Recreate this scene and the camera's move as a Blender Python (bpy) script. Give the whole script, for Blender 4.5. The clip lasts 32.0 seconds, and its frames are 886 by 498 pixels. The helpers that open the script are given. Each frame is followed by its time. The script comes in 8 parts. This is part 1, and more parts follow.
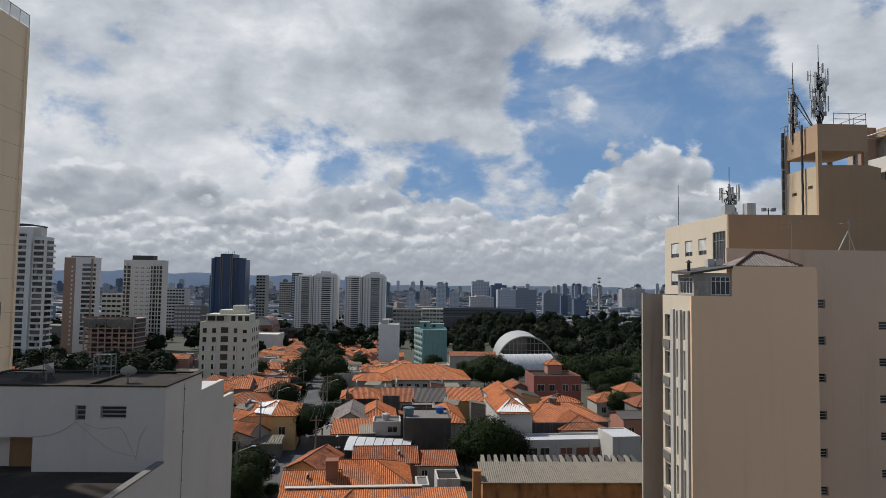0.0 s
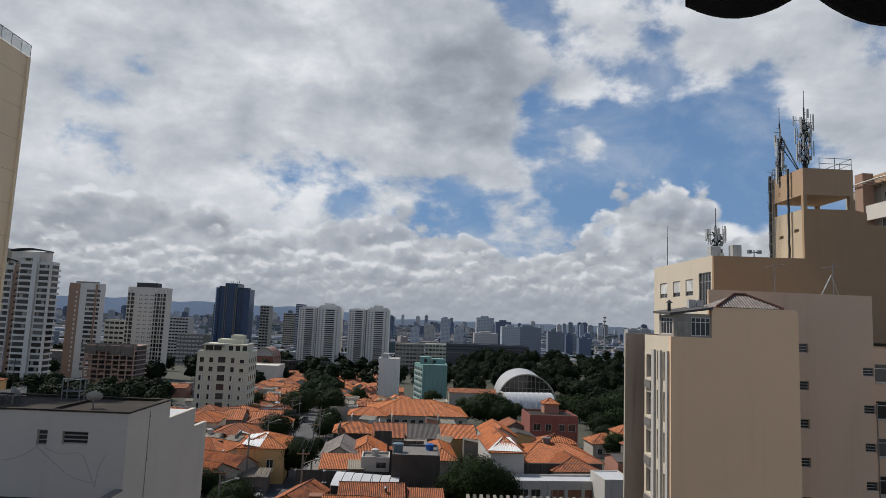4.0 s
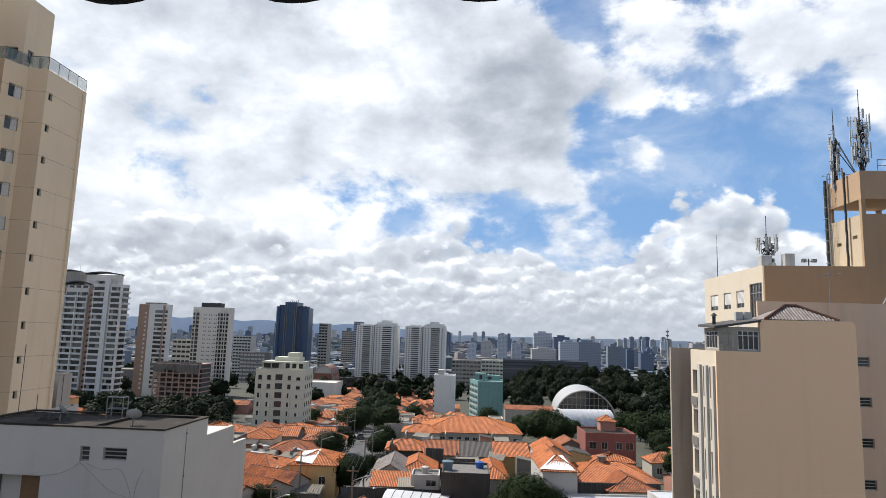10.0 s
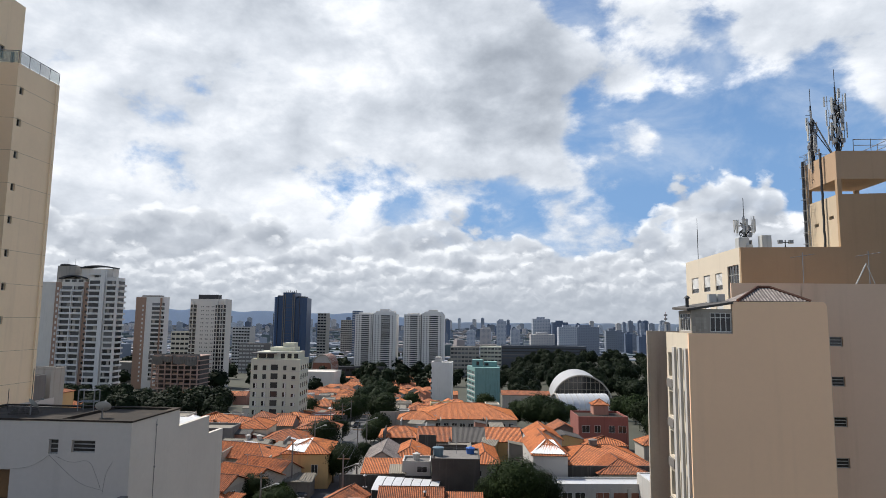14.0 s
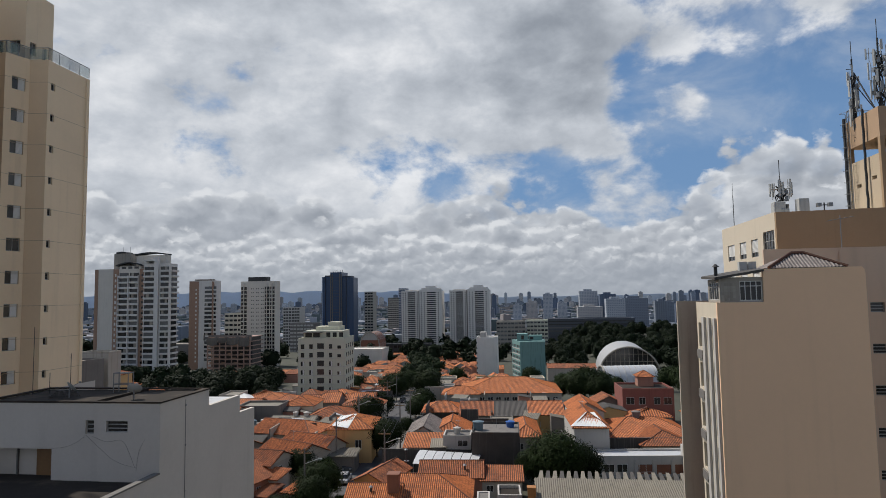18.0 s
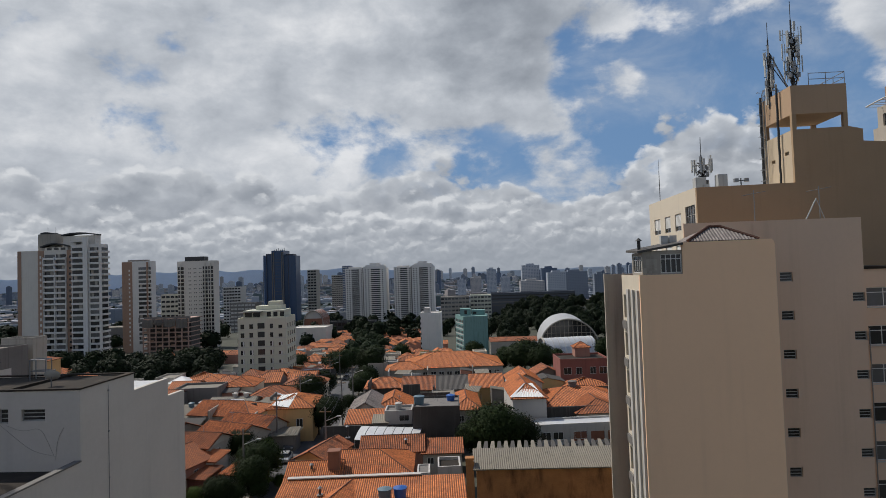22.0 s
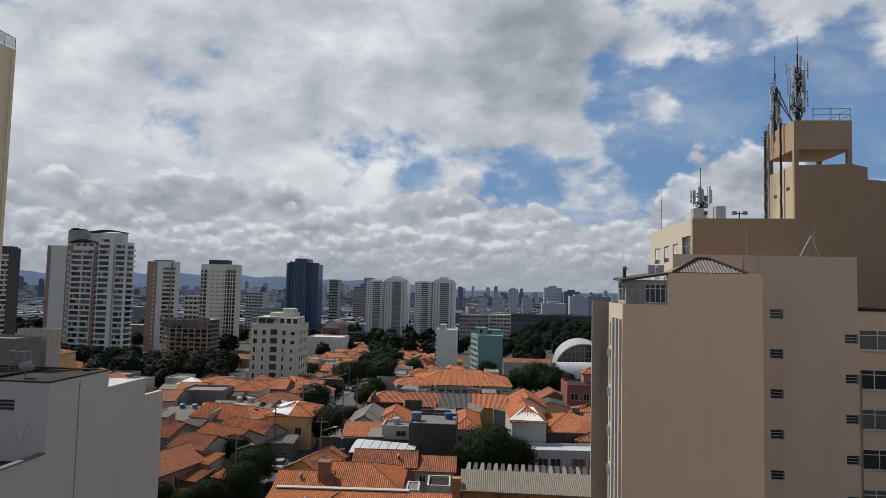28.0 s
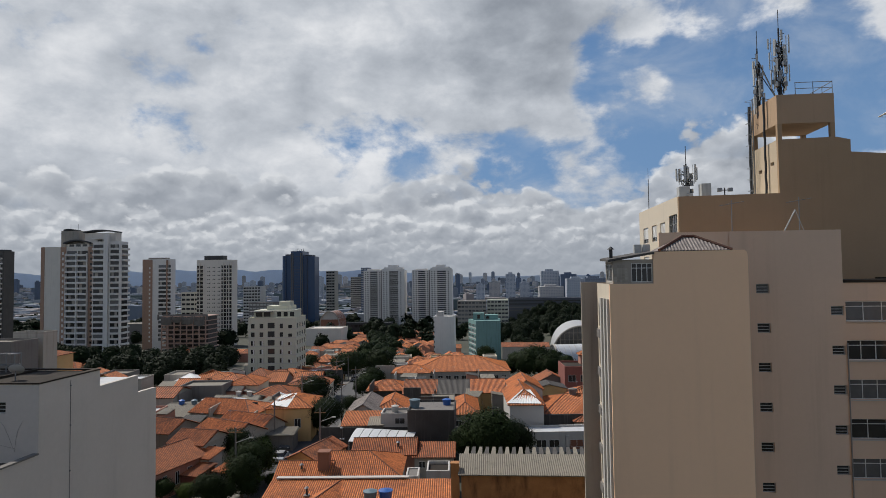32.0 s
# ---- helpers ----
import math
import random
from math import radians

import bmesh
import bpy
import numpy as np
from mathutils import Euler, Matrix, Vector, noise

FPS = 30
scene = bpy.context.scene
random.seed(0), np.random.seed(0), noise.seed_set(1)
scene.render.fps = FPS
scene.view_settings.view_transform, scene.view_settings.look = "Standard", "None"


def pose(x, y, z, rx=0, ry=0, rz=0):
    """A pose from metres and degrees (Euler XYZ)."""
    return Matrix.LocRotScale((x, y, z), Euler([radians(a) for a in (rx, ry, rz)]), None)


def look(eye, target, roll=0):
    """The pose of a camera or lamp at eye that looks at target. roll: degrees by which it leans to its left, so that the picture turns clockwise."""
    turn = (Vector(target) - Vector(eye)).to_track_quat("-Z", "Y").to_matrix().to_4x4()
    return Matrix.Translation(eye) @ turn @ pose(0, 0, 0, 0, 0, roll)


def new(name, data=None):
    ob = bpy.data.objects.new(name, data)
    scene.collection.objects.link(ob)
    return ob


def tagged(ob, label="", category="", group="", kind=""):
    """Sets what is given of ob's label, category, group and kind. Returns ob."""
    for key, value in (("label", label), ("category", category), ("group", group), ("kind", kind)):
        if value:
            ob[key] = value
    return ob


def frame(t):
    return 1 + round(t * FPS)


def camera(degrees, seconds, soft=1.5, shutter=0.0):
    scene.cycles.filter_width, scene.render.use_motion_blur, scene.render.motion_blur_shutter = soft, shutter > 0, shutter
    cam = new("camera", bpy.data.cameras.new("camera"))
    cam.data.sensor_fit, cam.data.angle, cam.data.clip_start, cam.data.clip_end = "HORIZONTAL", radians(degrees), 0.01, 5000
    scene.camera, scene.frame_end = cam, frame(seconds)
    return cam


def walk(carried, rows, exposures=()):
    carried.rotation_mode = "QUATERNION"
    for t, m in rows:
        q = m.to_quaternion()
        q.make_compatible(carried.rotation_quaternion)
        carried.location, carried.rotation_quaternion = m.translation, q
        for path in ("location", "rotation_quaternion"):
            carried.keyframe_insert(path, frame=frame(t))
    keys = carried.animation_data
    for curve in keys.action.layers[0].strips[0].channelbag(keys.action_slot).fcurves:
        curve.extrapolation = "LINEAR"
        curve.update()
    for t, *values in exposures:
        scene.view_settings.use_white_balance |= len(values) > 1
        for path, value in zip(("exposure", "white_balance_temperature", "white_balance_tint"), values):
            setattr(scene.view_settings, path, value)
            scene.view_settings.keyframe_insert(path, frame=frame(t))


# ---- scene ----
cam = camera(70.82, 32.0, soft=0.6)
# seconds, eye x y z in metres, pitch, roll and yaw in degrees
ROWS = [
    (0.0, 0.001, -0.009, 27.905, 3.242, -0.860, -1.767),
    (0.5, 0.277, -0.105, 27.916, 3.371, -0.647, -0.042),
    (1.0, 0.437, -0.118, 27.905, 3.128, -0.329, 3.067),
    (1.5, 0.494, -0.127, 27.911, 3.440, -0.238, 3.760),
    (2.0, 0.653, -0.177, 27.932, 3.441, -0.086, 3.823),
    (2.5, 0.925, -0.255, 27.924, 3.643, -0.147, 2.827),
    (4.5, 2.124, -0.211, 27.862, 7.690, -2.676, -1.750),
    (5.0, 2.259, 0.022, 27.938, 8.192, -4.612, 10.670),
    (5.5, 2.358, 0.033, 27.949, 8.180, -3.839, 14.018),
    (6.0, 2.375, 0.042, 27.945, 8.178, -2.768, 13.001),
    (6.5, 2.419, 0.084, 27.944, 7.973, -1.893, 8.979),
    (7.0, 2.550, 0.044, 27.957, 7.758, -1.559, 6.438),
    (7.5, 2.687, 0.013, 27.939, 7.575, -1.229, 5.637),
    (8.0, 2.774, 0.009, 27.932, 7.661, -1.050, 5.056),
    (8.5, 2.870, 0.004, 27.930, 7.661, -1.232, 2.753),
    (9.0, 3.064, 0.038, 27.940, 8.090, -1.491, 0.869),
    (9.5, 3.323, -0.006, 27.941, 8.108, -1.656, 1.699),
    (10.0, 3.501, -0.032, 27.942, 7.720, -1.732, 3.941),
    (10.5, 3.724, 0.088, 27.959, 8.092, -1.202, 4.861),
    (11.0, 3.976, 0.019, 27.955, 7.631, -0.434, 5.869),
    (11.5, 4.220, -0.070, 27.968, 7.374, -0.558, 6.687),
    (12.0, 4.395, 0.072, 27.951, 6.889, -0.460, 6.671),
    (12.5, 4.603, 0.101, 27.977, 6.853, -0.481, 5.833),
    (13.0, 4.839, 0.094, 27.973, 7.110, -0.457, 5.064),
    (13.5, 5.075, 0.097, 27.985, 6.778, -0.409, 4.628),
    (14.0, 5.276, 0.072, 27.967, 6.586, -0.698, 3.916),
    (14.5, 5.462, 0.050, 27.977, 6.549, -1.223, 3.652),
    (15.0, 5.700, 0.088, 27.994, 6.187, -1.133, 5.571),
    (15.5, 5.911, 0.145, 28.016, 5.421, -0.453, 8.086),
    (17.5, 6.847, 0.260, 28.040, 4.573, 0.933, 7.609),
    (18.0, 6.993, 0.379, 28.033, 4.373, 0.918, 8.179),
    (18.5, 7.052, 0.481, 28.022, 3.929, 0.899, 10.050),
    (19.0, 7.112, 0.534, 28.030, 3.241, 0.951, 12.277),
    (19.5, 7.222, 0.506, 28.014, 2.647, 1.527, 12.059),
    (20.0, 7.418, 0.355, 28.034, 2.125, 2.014, 2.569),
    (20.5, 7.508, 0.229, 28.071, 1.340, 2.068, -3.868),
    (21.0, 7.589, 0.264, 28.072, 1.351, 2.263, -5.585),
    (21.5, 7.679, 0.319, 28.070, 1.631, 2.225, -2.640),
    (22.0, 7.873, 0.288, 28.066, 2.066, 1.931, 3.121),
    (22.5, 8.099, 0.145, 28.066, 3.397, 1.295, 4.074),
    (23.0, 8.297, 0.193, 28.072, 3.593, -0.332, 3.702),
    (23.5, 8.510, 0.204, 28.086, 3.754, -1.869, 3.145),
    (24.0, 8.693, 0.217, 28.074, 4.048, -1.801, 3.484),
    (24.5, 8.958, 0.259, 28.072, 4.085, -1.715, 3.969),
    (25.0, 9.176, 0.216, 28.067, 4.093, -1.641, 3.519),
    (25.5, 9.410, 0.123, 28.061, 3.825, -1.611, 2.334),
    (27.5, 10.458, 0.362, 28.072, 3.682, -1.311, 2.169),
    (28.0, 10.722, 0.418, 28.085, 3.614, -1.405, 5.243),
    (28.5, 10.857, 0.459, 28.082, 2.819, -1.198, 9.101),
    (29.0, 10.890, 0.533, 28.064, 2.449, -0.658, 10.072),
    (29.5, 10.866, 0.492, 28.055, 2.177, 0.139, 11.029),
    (30.0, 10.856, 0.520, 28.060, 2.302, 0.332, 11.328),
    (30.5, 10.944, 0.502, 28.075, 2.270, 0.439, 10.399),
    (31.0, 11.098, 0.421, 28.073, 2.403, 0.286, 8.501),
    (31.5, 11.271, 0.364, 28.076, 2.405, 0.580, 6.556),
    (32.0, 11.393, 0.361, 28.070, 2.443, 0.737, 4.998),
]
EXPOSURES = [(0.0, -0.2), (1.0, -0.45), (2.5, -0.3), (5.0, -0.24), (6.5, -0.30), (8.0, 0.12), (9.0, 0.24), (10.0, 0.42), (11.0, 0.44), (12.0, 0.40), (13.0, 0.22), (15.0, 0.34), (18.0, -0.2), (19.0, -0.22), (21.0, -0.34), (23.0, -0.28), (24.0, -0.30), (28.0, -0.24), (29.0, -0.14), (30.0, -0.16), (32.0, -0.26)]
walk(cam, [(t, pose(x, y, z, 90 + pitch, roll, yaw)) for t, x, y, z, pitch, roll, yaw in ROWS], EXPOSURES)

# ---- light ----
SUN_AZ, SUN_EL = -59.0, 53.0          # degrees: azimuth from +y towards +x, height
sun_way = Vector((math.sin(radians(SUN_AZ)) * math.cos(radians(SUN_EL)), math.cos(radians(SUN_AZ)) * math.cos(radians(SUN_EL)), math.sin(radians(SUN_EL))))
sun = new("sun", bpy.data.lights.new("sun", "SUN"))
sun.data.energy, sun.data.angle, sun.data.color = 4.6, radians(0.6), (1.0, 0.93, 0.83)
sun.matrix_world = look(sun_way * 100, (0, 0, 0))


class Graph:
    """Short hand for node trees."""

    def __init__(self, tree):
        self.tree = tree
        tree.nodes.clear()

    def node(self, kind, **sets):
        n = self.tree.nodes.new(kind)
        for key, value in sets.items():
            if key == "operation": n.operation = value
            elif key == "blend_type": n.blend_type = value
            elif key == "data_type": n.data_type = value
            elif key == "sky_type": n.sky_type = value
            elif key == "noise_dimensions": n.noise_dimensions = value
            elif key == "wave_type": n.wave_type = value
            elif key == "bands_direction": n.bands_direction = value
            elif key == "feature": n.feature = value
            elif key == "use_clamp": n.use_clamp = value
        return n

    def put(self, socket, value):
        if isinstance(value, bpy.types.NodeSocket):
            self.tree.links.new(value, socket)
        else:
            socket.default_value = value

    def math(self, op, a, b=0.0, c=0.0, clamp=False):
        n = self.node("ShaderNodeMath", operation=op, use_clamp=clamp)
        self.put(n.inputs[0], a), self.put(n.inputs[1], b), self.put(n.inputs[2], c)
        return n.outputs[0]

    def vec(self, op, a, b=(0, 0, 0)):
        n = self.node("ShaderNodeVectorMath", operation=op)
        self.put(n.inputs[0], a), self.put(n.inputs[1], b)
        return n.outputs["Value"] if op in ("DOT_PRODUCT", "LENGTH") else n.outputs[0]

    def xyz(self, v):
        n = self.node("ShaderNodeSeparateXYZ")
        self.put(n.inputs[0], v)
        return n.outputs

    def join(self, x, y, z):
        n = self.node("ShaderNodeCombineXYZ")
        for s, v in zip(n.inputs, (x, y, z)):
            self.put(s, v)
        return n.outputs[0]

    def noise(self, v, scale, detail=4.0, rough=0.55, distort=0.0):
        n = self.node("ShaderNodeTexNoise")
        self.put(n.inputs["Vector"], v)
        n.inputs["Scale"].default_value, n.inputs["Detail"].default_value = scale, detail
        n.inputs["Roughness"].default_value, n.inputs["Distortion"].default_value = rough, distort
        return n.outputs["Fac"]

    def billow(self, v, scale, detail=2.0):
        """Rounded heaps with creases between them, about 0 to 1."""
        n = self.node("ShaderNodeTexVoronoi")
        self.put(n.inputs["Vector"], v)
        n.inputs["Scale"].default_value, n.inputs["Detail"].default_value = scale, detail
        n.inputs["Roughness"].default_value, n.inputs["Randomness"].default_value = 0.45, 1.0
        return self.math("SUBTRACT", 1.0, n.outputs["Distance"])

    def ramp(self, fac, stops):
        n = self.node("ShaderNodeValToRGB")
        e = n.color_ramp.elements
        while len(e) < len(stops):
            e.new(0.5)
        for el, (p, c) in zip(e, stops):
            el.position = p
            el.color = (*c, 1) if isinstance(c, tuple) else (c, c, c, 1)
        self.put(n.inputs[0], fac)
        return n.outputs["Color"]

    def step(self, fac, lo, hi):
        n = self.node("ShaderNodeMapRange")
        n.interpolation_type = "SMOOTHSTEP"
        self.put(n.inputs["Value"], fac)
        n.inputs["From Min"].default_value, n.inputs["From Max"].default_value = lo, hi
        return n.outputs["Result"]

    def mix(self, fac, a, b, blend="MIX"):
        n = self.node("ShaderNodeMix", data_type="RGBA", blend_type=blend)
        self.put(n.inputs["Factor"], fac)
        self.put(n.inputs["A"], (*a, 1) if isinstance(a, tuple) and len(a) == 3 else a)
        self.put(n.inputs["B"], (*b, 1) if isinstance(b, tuple) and len(b) == 3 else b)
        return n.outputs["Result"]


# azimuth, height, width in degrees and weight of the larger heaps (+) and gaps (-)
CLOUDS = ((-8, 27, 26, 0.20), (1.5, 21, 9, 0.20), (-28, 20, 20, 0.16), (-20, 15, 10, 0.05), (17, 15.5, 8, -0.30), (24, 15, 9, -0.34), (9.5, 17.5, 5, -0.20), (-2, 12.5, 5, -0.06),
          (-9, 12.2, 5, -0.03), (-15, 11.2, 4, -0.10), (4, 13.2, 5, -0.15), (-30, 11, 5, -0.10), (12, 11, 6, -0.18), (30, 11.5, 6, -0.25), (13, 14.6, 4.2, 0.46), (14, 24, 6, 0.16),
          (12.5, 20, 4, 0.22), (36, 15, 6, 0.22), (18, 20, 2.6, 0.16), (25, 23, 4, 0.20), (21.5, 18.5, 2.5, 0.12), (-21, 22, 4, -0.12), (31, 22, 5, 0.06))
world = bpy.data.worlds.new("sky")
scene.world = world
world.use_nodes = True
g = Graph(world.node_tree)
way = g.node("ShaderNodeTexCoord").outputs["Generated"]
sky = g.node("ShaderNodeTexSky", sky_type="NISHITA")
sky.sun_disc, sky.sun_elevation, sky.sun_rotation = False, radians(SUN_EL), radians(SUN_AZ)
sky.air_density, sky.dust_density = 1.0, 0.6
wx, wy, wz = g.xyz(way)


def toward(az, el):
    return (math.sin(radians(az)) * math.cos(radians(el)), math.cos(radians(az)) * math.cos(radians(el)), math.sin(radians(el)))


def patch(az, el, wide):
    """1 in the middle of a part of the sky, 0 from wide degrees off."""
    return g.step(g.vec("DOT_PRODUCT", way, toward(az, el)), math.cos(radians(wide)), 1.0)


# heaped clouds: lumps that are wider than high, finer towards the horizon
squash = g.join(wx, wy, g.math("MULTIPLY", wz, 1.6))


def heaps(shift, detail=11.0):
    v = g.vec("ADD", squash, shift)
    return g.math("ADD", g.math("MULTIPLY", g.noise(v, 3.3, 2.0, 0.5), 0.60), g.math("MULTIPLY", g.noise(g.vec("ADD", v, (4.7, 1.3, 2.2)), 8.5, detail, 0.58, 0.12), 0.62))


body = heaps((0.0, 0.0, 0.0))
soft_body, lifted = heaps((0.0, 0.0, 0.0), 6.0), heaps((-0.030, 0.010, 0.050), 6.0)
cover = g.math("ADD", 0.605, g.math("MULTIPLY", g.math("SUBTRACT", body, 0.605), 1.85))
cover = g.math("SUBTRACT", cover, g.math("MULTIPLY", g.step(wz, 0.48, 0.80), 0.30))
for az, el, wide, amount in CLOUDS:
    cover = g.math("ADD", cover, g.math("MULTIPLY", patch(az, el, wide), amount))
band = g.math("SUBTRACT", 1.0, g.step(wz, 0.07, 0.19))
cover = g.math("ADD", cover, g.math("MULTIPLY", band, 0.12))
dense = g.step(cover, 0.47, 0.70)
thick = g.step(cover, 0.62, 1.0)
# bright at the thin rims, grey where thick and underneath
gain = g.math("ADD", 0.66, g.math("MULTIPLY", g.math("SUBTRACT", soft_body, lifted), 1.9))
gain = g.math("ADD", gain, g.math("MULTIPLY", g.math("SUBTRACT", body, soft_body), 1.6))
gain = g.math("ADD", gain, g.math("MULTIPLY", g.math("SUBTRACT", g.noise(squash, 2.1, 2.0, 0.5), 0.5), 0.6))
gain = g.math("SUBTRACT", gain, g.math("MULTIPLY", patch(2.5, 21.5, 8.5), 0.34))
gain = g.math("ADD", gain, g.math("MULTIPLY", patch(-12, 24, 9), 0.10))
gain = g.math("SUBTRACT", gain, g.math("MULTIPLY", thick, 0.14), clamp=True)
lit = g.ramp(gain, [(0.0, (0.31, 0.345, 0.40)), (0.30, (0.44, 0.48, 0.54)), (0.60, (0.62, 0.66, 0.72)), (0.95, (0.91, 0.93, 0.965))])
blue = g.node("ShaderNodeMix", data_type="RGBA", blend_type="MULTIPLY")
blue.inputs["Factor"].default_value = 1.0
g.put(blue.inputs["A"], sky.outputs[0])
blue.inputs["B"].default_value = (0.055, 0.075, 0.095, 1)
haze = g.math("SUBTRACT", 1.0, g.step(wz, 0.10, 0.62))
air = g.mix(g.math("MULTIPLY", haze, 0.85), blue.outputs["Result"], (0.19, 0.335, 0.58))
veil = g.math("MULTIPLY", g.step(g.noise(squash, 5.0, 7.0, 0.6, 0.4), 0.44, 0.78), 0.55)
air = g.mix(veil, air, (0.60, 0.66, 0.74))
hue = g.mix(dense, air, lit)
# rows of heaped clouds over the horizon, the far ones lower and smaller
swell = g.math("SUBTRACT", g.math("MULTIPLY", patch(20, 12, 7), 0.055), g.math("MULTIPLY", patch(9, 10, 6), 0.045))
swell = g.math("ADD", swell, g.math("MULTIPLY", patch(-6, 10.5, 5), 0.022))
for top, amp, size, seed, strength in ((0.165, 0.10, 15.0, 1.7, 0.95), (0.128, 0.075, 19.0, 5.1, 0.92), (0.098, 0.05, 24.0, 9.4, 0.9), (0.070, 0.035, 32.0, 3.3, 0.75)):
    v = g.vec("ADD", g.join(wx, wy, g.math("MULTIPLY", wz, 1.45)), (seed, seed * 0.6, 0.0))
    v = g.vec("ADD", v, g.join(g.math("MULTIPLY", g.math("SUBTRACT", g.noise(v, 30.0, 3.0, 0.6), 0.5), 0.030), 0.0, g.math("MULTIPLY", g.math("SUBTRACT", g.noise(g.vec("ADD", v, (7.0, 3.0, 1.0)), 30.0, 3.0, 0.6), 0.5), 0.030)))
    heap_ = g.billow(v, size)
    over = g.billow(g.vec("ADD", v, (-0.10 / size, 0.0, 0.30 / size)), size)
    fine = g.noise(v, size * 2.2, 7.0, 0.62)
    edge = g.math("ADD", top, g.math("MULTIPLY", g.math("SUBTRACT", g.noise(v, 4.0, 3.0), 0.5), amp * 1.5))
    edge = g.math("ADD", edge, g.math("MULTIPLY", g.math("SUBTRACT", heap_, 0.5), amp * 0.55))
    edge = g.math("ADD", edge, g.math("MULTIPLY", g.math("SUBTRACT", fine, 0.5), amp * 0.35))
    if top > 0.15:
        edge = g.math("ADD", edge, swell)
    below = g.math("SUBTRACT", edge, wz)
    crest = g.math("SUBTRACT", 1.0, g.step(below, 0.0, 0.035))
    tone = g.math("ADD", 0.40, g.math("MULTIPLY", g.math("SUBTRACT", heap_, over), 1.1))
    tone = g.math("ADD", tone, g.math("MULTIPLY", crest, 0.42))
    tone = g.math("ADD", tone, g.math("MULTIPLY", g.math("SUBTRACT", fine, 0.5), 0.6))
    tone = g.math("ADD", tone, g.math("MULTIPLY", g.math("SUBTRACT", g.noise(v, 6.0, 2.0), 0.5), 0.7))
    tone = g.math("SUBTRACT", tone, g.math("MULTIPLY", g.step(below, 0.02, 0.08), 0.14), clamp=True)
    heap = g.ramp(tone, [(0.0, (0.345, 0.38, 0.435)), (0.40, (0.45, 0.485, 0.54)), (0.75, (0.58, 0.615, 0.665)), (1.0, (0.82, 0.845, 0.88))])
    mask = g.math("MULTIPLY", g.step(below, -0.003, 0.014), g.math("SUBTRACT", 1.0, g.math("MULTIPLY", g.step(below, 0.02, 0.10), 0.45)))
    hue = g.mix(g.math("MULTIPLY", mask, strength), hue, heap)
low = g.math("SUBTRACT", 1.0, g.step(wz, 0.0, 0.085))
hue = g.mix(g.math("MULTIPLY", low, 0.66), hue, (0.39, 0.43, 0.49))
back = g.node("ShaderNodeBackground")
g.put(back.inputs["Color"], hue)
back.inputs["Strength"].default_value = 1.0
g.put(g.node("ShaderNodeOutputWorld").inputs["Surface"], back.outputs[0])


# ---- materials ----
def material(name):
    m = bpy.data.materials.new(name)
    m.use_nodes = True
    gr = Graph(m.node_tree)
    p = gr.node("ShaderNodeBsdfPrincipled")
    gr.put(gr.node("ShaderNodeOutputMaterial").inputs["Surface"], p.outputs[0])
    return m, gr, p.inputs


def plaster(name, color, vary=0.12, stain=0.25, rough=0.85, scale=1.0, bump=0.15, per_object=0.0, metal=0.0, streak=3.0):
    """Paint, render, concrete: mottled at two scales, with streaks that run down."""
    m, gr, p = material(name)
    pos = gr.node("ShaderNodeNewGeometry").outputs["Position"]
    x, y, z = gr.xyz(pos)
    wide = gr.noise(pos, 0.35 * scale, 4, 0.6)
    grain = gr.noise(pos, 6.0 * scale, 5, 0.65)
    run = gr.noise(gr.join(gr.math("MULTIPLY", x, streak), gr.math("MULTIPLY", y, streak), gr.math("MULTIPLY", z, 0.16)), 0.6 * scale, 4, 0.6)
    k = gr.math("ADD", gr.math("MULTIPLY", gr.math("SUBTRACT", wide, 0.5), 2 * vary), gr.math("MULTIPLY", gr.math("SUBTRACT", grain, 0.5), vary))
    k = gr.math("SUBTRACT", gr.math("ADD", k, 1.0), gr.math("MULTIPLY", gr.step(run, 0.52, 0.75), stain))
    if per_object:
        rnd = gr.node("ShaderNodeObjectInfo").outputs["Random"]
        k = gr.math("ADD", k, gr.math("MULTIPLY", gr.math("SUBTRACT", rnd, 0.5), per_object))
    col = gr.mix(1.0, color, gr.join(k, k, k), "MULTIPLY")
    gr.put(p["Base Color"], col)
    p["Roughness"].default_value, p["Metallic"].default_value = rough, metal
    b = gr.node("ShaderNodeBump")
    b.inputs["Strength"].default_value, b.inputs["Distance"].default_value = bump, 0.02
    gr.put(b.inputs["Height"], grain)
    gr.put(p["Normal"], b.outputs[0])
    return m


def glass_dark(name, color=(0.022, 0.022, 0.022), rough=0.12, alpha=1.0):
    m, gr, p = material(name)
    rnd = gr.node("ShaderNodeObjectInfo").outputs["Random"]
    pos = gr.node("ShaderNodeNewGeometry").outputs["Position"]
    n = gr.noise(pos, 1.3, 2)
    k = gr.math("ADD", gr.math("MULTIPLY", rnd, 1.6), gr.math("MULTIPLY", n, 0.8))
    gr.put(p["Base Color"], gr.mix(1.0, color, gr.join(k, k, k), "MULTIPLY"))
    p["Roughness"].default_value = rough
    p["IOR"].default_value, p["Alpha"].default_value = 1.5, alpha
    return m


